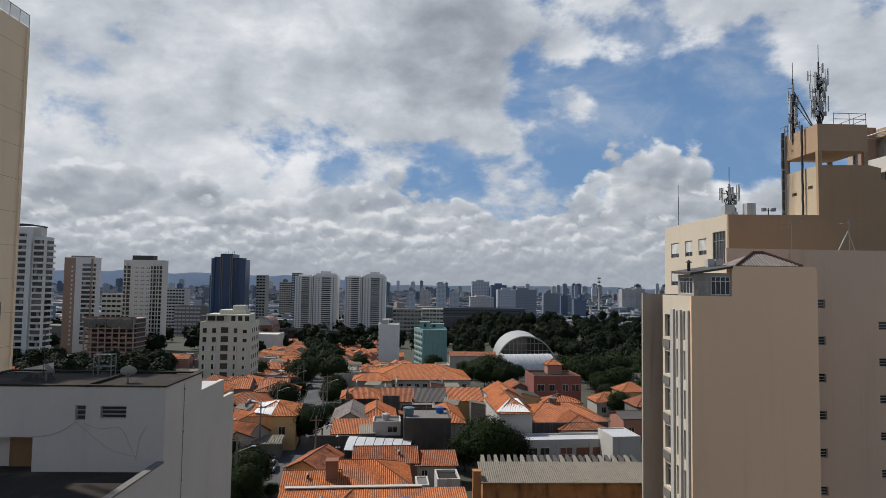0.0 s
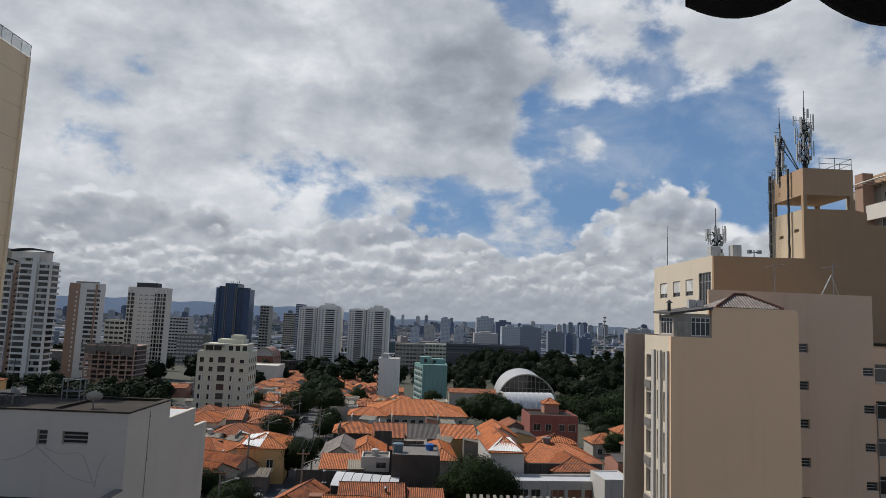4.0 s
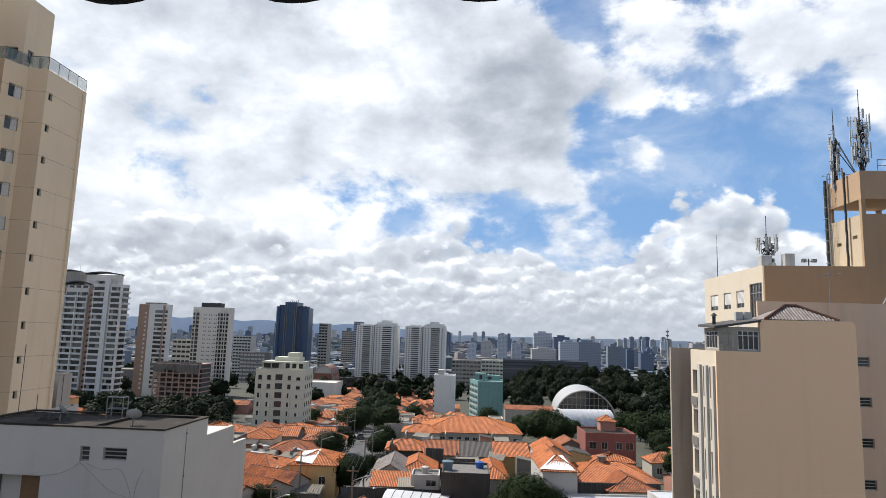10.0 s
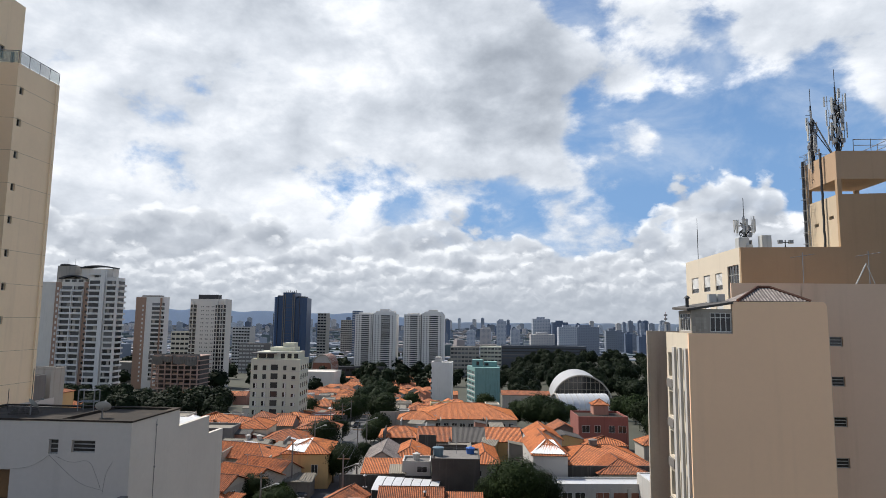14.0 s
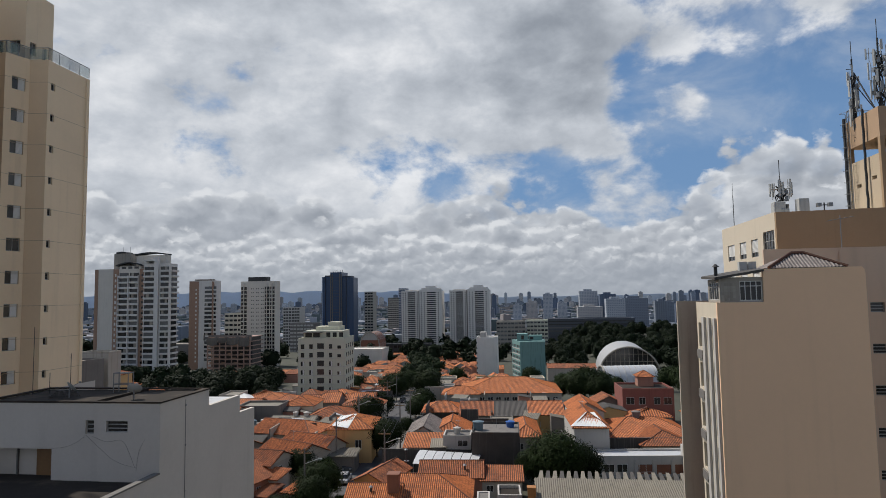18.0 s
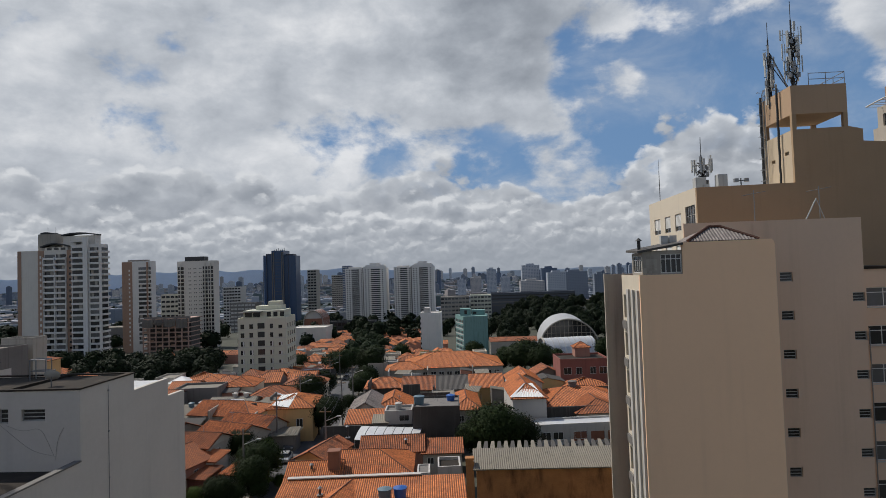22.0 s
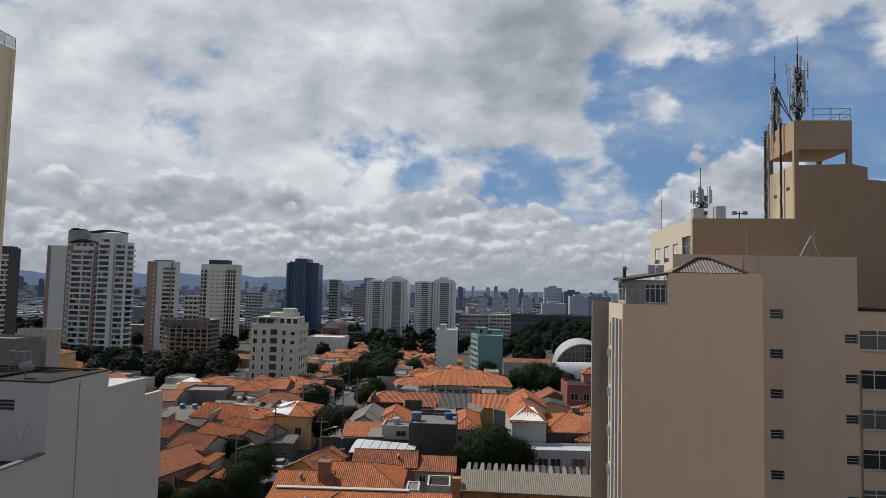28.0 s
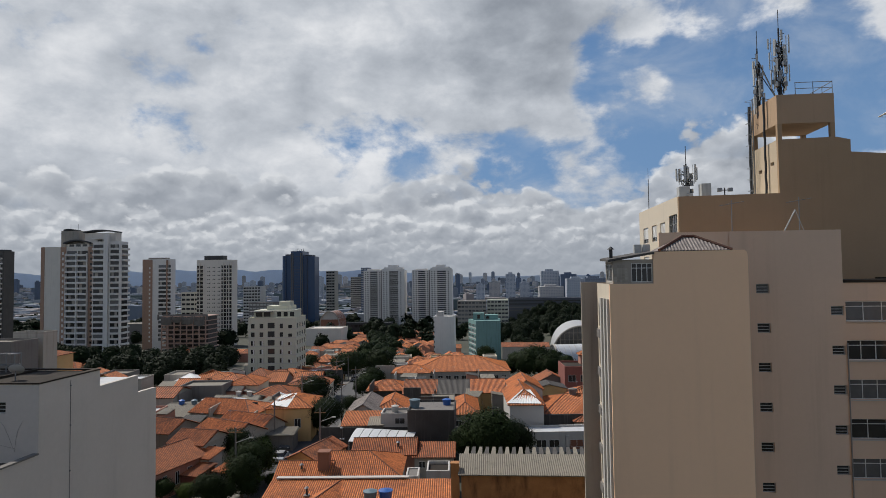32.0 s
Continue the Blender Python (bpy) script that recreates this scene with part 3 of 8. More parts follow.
def beige_block():
    b = thing("apartment_building", "beige rendered block of flats with blank gable and louvred windows", "building", (19.0, 43.8, 0))
    # blank gable towards the camera, stepped at its top, with a rounded shoulder
    bm = bmesh.new()
    ring = [(0, 0), (9.15, 0), (9.15, 29.15), (9.1, 29.4), (8.95, 29.55), (2.95, 29.5), (2.95, 27.35), (0, 27.35)]
    lo, hi = [bm.verts.new((x, 0, z)) for x, z in ring], [bm.verts.new((x, 0.25, z)) for x, z in ring]
    bm.faces.new(lo), bm.faces.new(hi[::-1])
    for i in range(len(ring)):
        bm.faces.new((lo[i], hi[i], hi[(i + 1) % len(ring)], lo[(i + 1) % len(ring)]))
    part("gable_wall", bm, M["beige"], b)
    bm = bmesh.new()
    panel(bm, (9.15, 0.25), RIGHT, 3.05, 0, 29.1)
    bx(bm, 0.2, 0.25, 27.0, 9.1, 5.6, 27.25)
    part("side_wall", bm, M["beige"], b)
    # street side: two narrow strips and one wide strip of windows between white fins
    holes = []
    for k in range(9):
        z = 24.1 - 2.85 * k
        holes += [(0.4, 1.65, z, z + 1.75), (2.62, 3.2, z, z + 2.1), (3.9, 4.48, z, z + 2.1)]
    bm = bmesh.new()
    o = (0, 5.3)
    panel(bm, o, LEFT, 5.05, 0, 27.35, [h for h in holes if h[2] > 0], 0.3)
    part("street_wall", bm, M["cream"], b, "cream street front with narrow window strips")
    for h in holes:
        if h[2] > 0:
            window(b, o, LEFT, *h, "four" if h[1] - h[0] > 1 else "one", 0.3)
    for a, wide_ in ((1.85, 0.55), (3.32, 0.4), (4.62, 0.4)):
        bm = bmesh.new()
        bx(bm, -0.16, 5.3 - a - wide_, 0, -0.002, 5.3 - a, 26.3)
        part("fin", bm, M["white"], b, "tall white vertical fin")
    for k in range(9):
        bm = bmesh.new()
        bx(bm, -0.16, 3.66, 23.3 - 2.85 * k, -0.003, 5.0, 23.9 - 2.85 * k)
        part("flower_box", bm, M["concrete"], b, "stained concrete window box")
    bm = bmesh.new()
    bx(bm, -1.0, 7.0, 0, 3.0, 7.27, 27.4)
    part("end_fin_wall", bm, M["finwall"], b, "projecting end wall towards the street")
    # set-back wall with louvred windows
    vents = []
    for k in range(9):
        vents.append((1.78, 2.68, 26.5 - 2.82 * k, 27.18 - 2.82 * k))
        vents.append((6.85, 7.72, 24.9 - 2.8 * k, 25.55 - 2.8 * k))
    vents = [v for v in vents if v[2] > 0.3]
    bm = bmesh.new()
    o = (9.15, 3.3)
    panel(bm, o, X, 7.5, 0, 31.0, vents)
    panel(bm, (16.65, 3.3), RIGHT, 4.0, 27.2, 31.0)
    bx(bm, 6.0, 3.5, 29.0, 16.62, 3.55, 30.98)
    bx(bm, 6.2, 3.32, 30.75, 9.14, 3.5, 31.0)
    # the darker colour carries the shade of this set-back part
    part("set_back_wall", bm, M["beige_shade"], b, "greyer rendered wall with louvred windows, set-back shade in its colour")
    for v in vents:
        window(b, o, X, *v, "vent")
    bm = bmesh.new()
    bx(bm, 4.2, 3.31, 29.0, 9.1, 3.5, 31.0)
    part("stair_head", bm, M["beige_shade"], b)
    o = (16.65, 3.7)
    wide = [(0.55, 5.6, 24.45 - 2.78 * k, 25.85 - 2.78 * k) for k in range(8)]
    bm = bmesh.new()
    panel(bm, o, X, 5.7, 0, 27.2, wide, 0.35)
    part("balcony_wall", bm, M["beige_shade"], b)
    for k_, v in enumerate(wide):
        window(b, o, X, *v, "five" if k_ % 3 else "four", 0.22, "shutter", "glass" if k_ % 2 else "glassmid")
        bm = bmesh.new()
        bx(bm, 16.65 + v[0], 3.58, v[2] - 0.09, 16.65 + v[1], 3.7, v[2] - 0.02)
        part("sill", bm, M["white"], b)
    # wing towards the camera
    o = (22.35, 3.7)
    side = []
    for k in range(8):
        side += [(1.9, 2.95, 24.1 - 2.8 * k, 25.6 - 2.8 * k), (0.3, 0.72, 24.95 - 2.8 * k, 25.55 - 2.8 * k)]
    bm = bmesh.new()
    panel(bm, o, LEFT, 4.3, 0, 27.25, side)
    panel(bm, (22.35, -0.6), X, 12, 0, 27.35)
    part("wing_wall", bm, M["beige"], b)
    for v in side:
        window(b, o, LEFT, *v, "vent" if v[1] - v[0] < 0.6 else "slide")
    bm = bmesh.new()
    bx(bm, 16.66, 3.6, 27.2, 22.5, 9.0, 27.4)
    bx(bm, 22.3, -0.7, 27.35, 34.4, 9.0, 27.5)
    part("roof", bm, M["darkroof"], b, "dark bitumen flat roof with rough edge")
    for x in (16.3, 17.2):
        bm = bmesh.new()
        rod(bm, (x, 3.6, 4.0), (x, 3.6, 22.9 if x > 17 else 12), 0.05)
        part("down_pipe", bm, M["steel"], b)
    # roof-top room with its glazing
    o = (0.25, 0.12)
    bm = bmesh.new()
    panel(bm, o, X, 2.7, 27.35, 29.0, [(1.25, 2.65, 27.45, 28.75)], 0.1)
    panel(bm, (0.25, 2.9), LEFT, 2.78, 27.35, 28.9, [(0.3, 2.5, 27.5, 28.7)], 0.1)
    part("roof_room", bm, M["offwhite"], b, "small grey brick room on the roof")
    window(b, o, X, 1.25, 2.65, 27.45, 28.75, "four", 0.1, "shutter")
    window(b, (0.25, 2.9), LEFT, 0.3, 2.5, 27.5, 28.7, "four", 0.1, "shutter")
    for k in range(5):
        for j in range(6):
            piece("brick", shared(("brick",), lambda q: bx(q, 0, 0, 0, 0.17, 0.03, 0.17), M["offwhite"]), b,
                  Matrix.Translation((0.35 + 0.18 * k, 0.09, 27.45 + 0.2 * j)))
    bm = bmesh.new()
    lo = [(-0.1, -0.1, 28.85), (3.0, -0.1, 29.35), (3.0, 3.2, 29.5), (-0.1, 3.2, 29.0)]
    a, c = [bm.verts.new(p) for p in lo], [bm.verts.new((x, y, z + 0.16)) for x, y, z in lo]
    bm.faces.new(a[::-1]), bm.faces.new(c)
    for i in range(4):
        bm.faces.new((a[i], a[(i + 1) % 4], c[(i + 1) % 4], c[i]))
    part("roof_sheet", bm, M["fibre_dark"], b, "dark sloping metal roof sheet")
    bm = bmesh.new()
    rod(bm, (0.35, 1.2, 29.1), (0.35, 1.2, 29.75), 0.12, 8)
    rod(bm, (0.35, 1.2, 29.75), (0.35, 1.2, 29.95), 0.26, 8, 0.05)
    part("chimney_cowl", bm, M["darksteel"], b, "dark metal chimney with a cowl")
    for x in (2.15, 2.75):
        bm = bmesh.new()
        bx(bm, x, 2.0, 29.45, x + 0.5, 2.4, 30.1)
        rod(bm, (x + 0.25, 1.99, 29.78), (x + 0.25, 2.0, 29.78), 0.2, 12)
        part("air_conditioner", bm, M["antenna"], b, "white air conditioner unit")
    # hipped tile roof
    bm = bmesh.new()
    hipped(bm, 3.4, 0.15, 8.2, 3.25, 29.55, 1.0, 2.0, 2.0, 0.22)
    part("hip_roof", bm, M["tile_grey"], b, "grey tiled hip roof with red ridge tiles")
    bm = bmesh.new()
    for p in ((3.4, 0.15), (8.2, 0.15)):
        rod(bm, (*p, 29.6), (5.4 if p[0] < 5 else 6.2, 1.7, 30.62), 0.11)
    rod(bm, (5.4, 1.7, 30.62), (6.2, 1.7, 30.62), 0.11)
    part("ridge_tiles", bm, M["tile_old"], b, "red clay ridge tiles")
    for x, y, h in ((9.5, 3.6, 2.4), (14.5, 4.2, 2.6)):
        bm = bmesh.new()
        rod(bm, (x, y, 30.9), (x, y, 30.9 + h), 0.035)
        rod(bm, (x - 0.9, y, 30.5 + h), (x + 0.9, y, 30.8 + h), 0.025)
        for i in range(4):
            rod(bm, (x - 0.7 + 0.45 * i, y - 0.35, 30.55 + h + 0.07 * i), (x - 0.7 + 0.45 * i, y + 0.35, 30.55 + h + 0.07 * i), 0.015)
        lone("tv_aerial", bm, M["steel"], "thin grey television aerial on the roof edge", "aerial", (19.0, 43.8, 0))
    bm = bmesh.new()
    rod(bm, (13.1, 3.45, 31.0), (13.9, 3.5, 32.5), 0.045), rod(bm, (13.9, 3.5, 32.5), (14.5, 3.6, 31.0), 0.025)
    lone("aerial_brace", bm, M["antenna"], "white slanting pole braced on the roof edge", "pole", (19.0, 43.8, 0))


def slope(bm, e0, e1, r0, r1, wave=0.24, high=0.05):
    """A roof slope of tile columns from the eave e0-e1 up to r0-r1, with metres in its UV map."""
    e0, e1, r0, r1 = map(Vector, (e0, e1, r0, r1))
    layer = bm.loops.layers.uv.verify()
    u = (e1 - e0).normalized()
    length = (e1 - e0).length
    a, b = (r0 - e0).dot(u), (r1 - e0).dot(u)
    v = (r0 - e0) - u * a
    tall = v.length
    v.normalize()
    n = u.cross(v)
    n = n if n.z > 0 else -n

    def top(s):
        if s < a:
            return tall * s / a
        if s > b:
            return tall * (length - s) / (length - b)
        return tall

    k = max(1, round(length / wave))

    def quad(points):
        f = bm.faces.new([bm.verts.new(e0 + u * s + v * t + n * h) for s, t, h in points])
        for loop, (s, t, h) in zip(f.loops, points):
            loop[layer].uv = (s * k * 0.34 / length, t)

    for i in range(k):
        s0, s2 = length * i / k, length * (i + 1) / k
        s1 = (s0 + s2) / 2
        for p, q, hp, hq in ((s0, s1, 0, high), (s1, s2, high, 0)):
            tp, tq = top(p), top(q)
            if tp < 1e-4:
                quad(((p, 0, hp), (q, 0, hq), (q, tq, hq)))
            elif tq < 1e-4:
                quad(((p, 0, hp), (q, 0, hq), (p, tp, hp)))
            else:
                quad(((p, 0, hp), (q, 0, hq), (q, tq, hq), (p, tp, hp)))
    # the underside and the fascia
    quad(((0, 0, -0.1), (max(a, 0), tall, -0.1), (b, tall, -0.1), (length, 0, -0.1)) if b - a > 0.01 else ((0, 0, -0.1), (a, tall, -0.1), (length, 0, -0.1)))
    quad(((0, 0, -0.1), (length, 0, -0.1), (length, 0, 0), (0, 0, 0)))
    return n


def hipped(bm, x0, y0, x1, y1, z, rise, hip_a, hip_b, wave=0.24, over=0.0):
    """A roof with its ridge along x; hip_a and hip_b are how far each end slopes in (0: a gable)."""
    yc = (y0 + y1) / 2
    ra, rb = (x0 + hip_a, yc, z + rise), (x1 - hip_b, yc, z + rise)
    slope(bm, (x0, y0, z), (x1, y0, z), ra, rb, wave)
    slope(bm, (x1, y1, z), (x0, y1, z), rb, ra, wave)
    if hip_a:
        slope(bm, (x0, y1, z), (x0, y0, z), ra, ra, wave)
    if hip_b:
        slope(bm, (x1, y0, z), (x1, y1, z), rb, rb, wave)


beige_block()


def tan_block():
    b = thing("apartment_building", "tan and cream building with a roof tower that carries aerials", "building", (26.4, 53.2, 0))
    bm = bmesh.new()
    ring = [(0, 0), (21.3, 0), (21.3, 34.2), (19.0, 34.6), (19.0, 37.3), (13.7, 37.7), (13.7, 38.7), (12.6, 38.95), (8.05, 38.85), (8.05, 34.45), (0, 34.35)]
    lo, hi = [bm.verts.new((x, 0, z)) for x, z in ring], [bm.verts.new((x, 0.3, z)) for x, z in ring]
    bm.faces.new(lo), bm.faces.new(hi[::-1])
    for i in range(len(ring)):
        bm.faces.new((lo[i], hi[i], hi[(i + 1) % len(ring)], lo[(i + 1) % len(ring)]))
    part("gable_wall", bm, M["tan"], b, "tan rendered blank gable")
    o = (0, 14.3)
    holes = []
    for k in range(9):
        z = -2.9 * k
        holes += [(1.7, 3.75, 31.05 + z, 32.6 + z), (5.25, 7.0, 31.05 + z, 32.6 + z), (8.35, 10.05, 31.05 + z, 32.6 + z), (11.3, 13.75, 29.85 + z * 1.0, 33.0 + z)] if k == 0 else \
                 [(1.7, 3.75, 31.05 + z, 32.6 + z), (5.25, 7.0, 31.05 + z, 32.6 + z), (8.35, 10.05, 31.05 + z, 32.6 + z)]
    bm = bmesh.new()
    panel(bm, o, LEFT, 14.0, 0, 34.4, holes, 0.16)
    bx(bm, 0.05, 0.3, 33.9, 21.0, 14.3, 34.1)
    part("street_wall", bm, M["cream"], b, "cream side wall with shuttered windows")
    for h in holes:
        w = window(b, o, LEFT, *h, "four" if h[3] - h[2] > 2 else "slide", 0.16)
        if h[3] - h[2] < 2:
            wd = round(h[1] - h[0], 2)
            piece("shutter", shared(("shutter", wd), lambda q: ribbed(q, 0.03, wd - 0.03, 0.42, 1.52, 11, -0.01), M["shutter"]), w, Matrix.Identity(4), "white roller shutter, half lowered")
    # roof tower: walls, open loggia, box with the tanks
    bm = bmesh.new()
    panel(bm, (8.05, 5.1), LEFT, 4.8, 34.0, 38.85, [(1.2, 1.9, 36.6, 36.9), (3.6, 4.3, 36.9, 37.2)])
    bx(bm, 8.3, 4.8, 34.0, 12.6, 5.1, 38.8)
    part("tower_wall", bm, M["stainedcream"], b, "stained cream side of the roof tower")
    bm = bmesh.new()
    bx(bm, 8.05, 0.0, 40.15, 12.55, 5.1, 42.55)
    part("tank_box", bm, M["tanlight"], b, "closed box on top of the roof tower")
    for x, y in ((8.05, 0), (12.2, 0), (8.05, 4.75), (12.2, 4.75)):
        bm = bmesh.new()
        bx(bm, x + 0.003, y + 0.003, 38.8, x + 0.35, y + 0.35, 40.149)
        part("column", bm, M["tan"], b)
    # ladder up the tower's side, black cable bundles, rail on top
    bm = bmesh.new()
    for y in (4.5, 4.0):
        rod(bm, (7.75, y, 34.2), (7.75, y, 43.2), 0.03, 5)
    for i in range(30):
        rod(bm, (7.75, 4.0, 34.4 + 0.29 * i), (7.75, 4.5, 34.4 + 0.29 * i), 0.018, 4)
    for i in range(9):
        for k in range(6):
            a0, a1 = math.pi * k / 6, math.pi * (k + 1) / 6
            rod(bm, (7.75 - 0.55 * math.sin(a0), 4.25 + 0.35 * math.cos(a0), 35.2 + i), (7.75 - 0.55 * math.sin(a1), 4.25 + 0.35 * math.cos(a1), 35.2 + i), 0.015, 4)
    part("cage_ladder", bm, M["steel"], b, "grey steel ladder with a safety cage")
    for y, r in ((4.9, 0.16), (1.9, 0.10)):
        bm = bmesh.new()
        last = None
        for i in range(15):
            now = [bm.verts.new((7.8 + 0.02 * (i % 3) + r * math.cos(k), y + 0.02 * (i % 2) + r * math.sin(k), 34.2 + 0.62 * i)) for k in [6.283 * j / 8 for j in range(8)]]
            if last:
                for j in range(8):
                    bm.faces.new((last[j], last[(j + 1) % 8], now[(j + 1) % 8], now[j]))
            last = now
        part("cable_bundle", bm, M["darksteel"], b, "thick black bundle of aerial cables")
    bm = bmesh.new()
    for z in (43.05, 43.55):
        for a, c in (((9.6, 0.1), (12.5, 0.1)), ((12.5, 0.1), (12.5, 5.0)), ((12.5, 5.0), (8.1, 5.0)), ((8.1, 5.0), (8.1, 3.0))):
            rod(bm, (*a, z), (*c, z), 0.03, 5)
    for p in ((9.6, 0.1), (11, 0.1), (12.5, 0.1), (12.5, 1.7), (12.5, 3.3), (12.5, 5.0), (11, 5.0), (9.5, 5.0), (8.1, 5.0), (8.1, 4.0)):
        rod(bm, (*p, 42.55), (*p, 43.6), 0.03, 5)
    part("guard_rail", bm, M["steel"], b, "grey steel guard rail")


def mast(x, y, z, height, spread, seed, name="aerial_mast", panels=7, ring=False):
    """A roof mast with sector panels, small boxes and braces."""
    rnd = random.Random(seed)
    b = thing(name, "steel roof mast hung with grey sector aerials and cables", "aerial mast", (x, y, z))
    bm = bmesh.new()
    rod(bm, (0, 0, 0), (0, 0, height), 0.07, 8)
    rod(bm, (0, 0, height), (0, 0, height + 1.6), 0.03, 5)
    for k in range(int(height / 0.5)):
        a = rnd.uniform(0, 6.28)
        rod(bm, (0, 0, 0.3 + 0.5 * k), (0.45 * math.cos(a), 0.45 * math.sin(a), 0.35 + 0.5 * k), 0.025, 5)
    part("pole", bm, M["darksteel"], b)
    for k in range(panels):
        a = 0.7 + 6.28 * k / panels * 2.0 + rnd.uniform(-0.3, 0.3)
        r = spread * rnd.uniform(0.7, 1.1)
        zc = height * 0.72 if ring else height * (0.22 + 0.70 * ((k * 3) % panels) / panels)
        h = rnd.uniform(0.8, 1.6)
        bm = bmesh.new()
        bx(bm, -0.085, -0.045, -h / 2, 0.085, 0.045, h / 2)
        rod(bm, (0, 0.06, 0), (0, r * 0.9, 0), 0.025, 5)
        rod(bm, (0, 0.2, -h / 2 - 0.3), (0, 0.2, h / 2), 0.03, 5)
        bmesh.ops.transform(bm, matrix=Matrix.Translation((r * math.cos(a), r * math.sin(a), zc)) @ Matrix.Rotation(a + math.pi / 2, 4, "Z"), verts=bm.verts)
        part("sector_panel", bm, M["antenna"], b, "tall grey aerial panel")
    for k in range(16):
        a, r, zc = rnd.uniform(0, 6.28), spread * 0.55, height * rnd.uniform(0.15, 0.7)
        bm = bmesh.new()
        bx(bm, -0.12, -0.10, -0.18, 0.12, 0.10, 0.18)
        bmesh.ops.transform(bm, matrix=Matrix.Translation((r * math.cos(a), r * math.sin(a), zc)) @ Matrix.Rotation(a, 4, "Z"), verts=bm.verts)
        part("radio_box", bm, M["steel"], b)
    bm = bmesh.new()
    for k in range(12):
        a = rnd.uniform(0, 6.28)
        p = Vector((0.15 * math.cos(a), 0.15 * math.sin(a), 0.05))
        for i in range(6):
            q = Vector((rnd.uniform(-0.4, 0.4) * spread, rnd.uniform(-0.4, 0.4) * spread, height * (i + 1) / 7.5))
            rod(bm, p, q, 0.035, 5)
            p = q
    part("cable_tangle", bm, M["darksteel"], b, "tangled black cables")
    return b


tan_block()
mast(35.1, 53.9, 42.55, 5.8, 0.80, 3, panels=13)
mast(34.6, 57.0, 40.6, 7.2, 0.50, 5, panels=10)
bm = bmesh.new()
rod(bm, (35.3, 55.0, 42.6), (34.7, 57.0, 46.6), 0.06, 6)
rod(bm, (35.7, 55.6, 42.6), (34.8, 57.0, 45.5), 0.04, 6)
lone("mast_brace", bm, M["darksteel"], "dark steel stay that props an aerial mast", "brace")
mast(27.9, 56.0, 34.4, 3.1, 0.85, 8, panels=9, ring=True)
for x, y, w, h in ((27.0, 55.0, 0.9, 1.35), (28.6, 54.2, 0.8, 1.45), (27.6, 54.8, 0.5, 0.7), (26.75, 58.5, 1.0, 0.35)):
    b = thing("equipment_cabinet", "pale grey equipment cabinet on the roof edge", "cabinet", (x, y, 34.1))
    bm = bmesh.new()
    bx(bm, 0, 0, 0, w, 0.8, h)
    bmesh.ops.bevel(bm, geom=bm.edges[:], offset=0.03, segments=1, affect="EDGES")
    part("body", bm, M["antenna"], b)
    bm = bmesh.new()
    bx(bm, 0.08, -0.025, 0.1, w - 0.08, 0.0, h - 0.08)
    part("door", bm, M["antenna"], b)
b = thing("camera_post", "short dark post with two small flood lamps", "lamp", (30.4, 54.0, 34.1))
bm = bmesh.new()
rod(bm, (0, 0, 0), (0, 0, 1.0), 0.05)
rod(bm, (-0.4, 0, 0.8), (0.45, 0, 0.8), 0.04)
part("post", bm, M["darksteel"], b)
for x in (-0.4, 0.45):
    bm = bmesh.new()
    bx(bm, x - 0.16, -0.15, 0.68, x + 0.16, 0.15, 0.98)
    part("lamp_head", bm, M["steel"], b)
bm = bmesh.new()
rod(bm, (0, 0, 0), (0, 0, 3.4), 0.035), rod(bm, (0, 0, 3.4), (0, 0, 4.6), 0.015)
lone("whip_aerial", bm, M["darksteel"], "thin upright whip aerial at the roof edge", "aerial", (26.7, 64.5, 34.1))


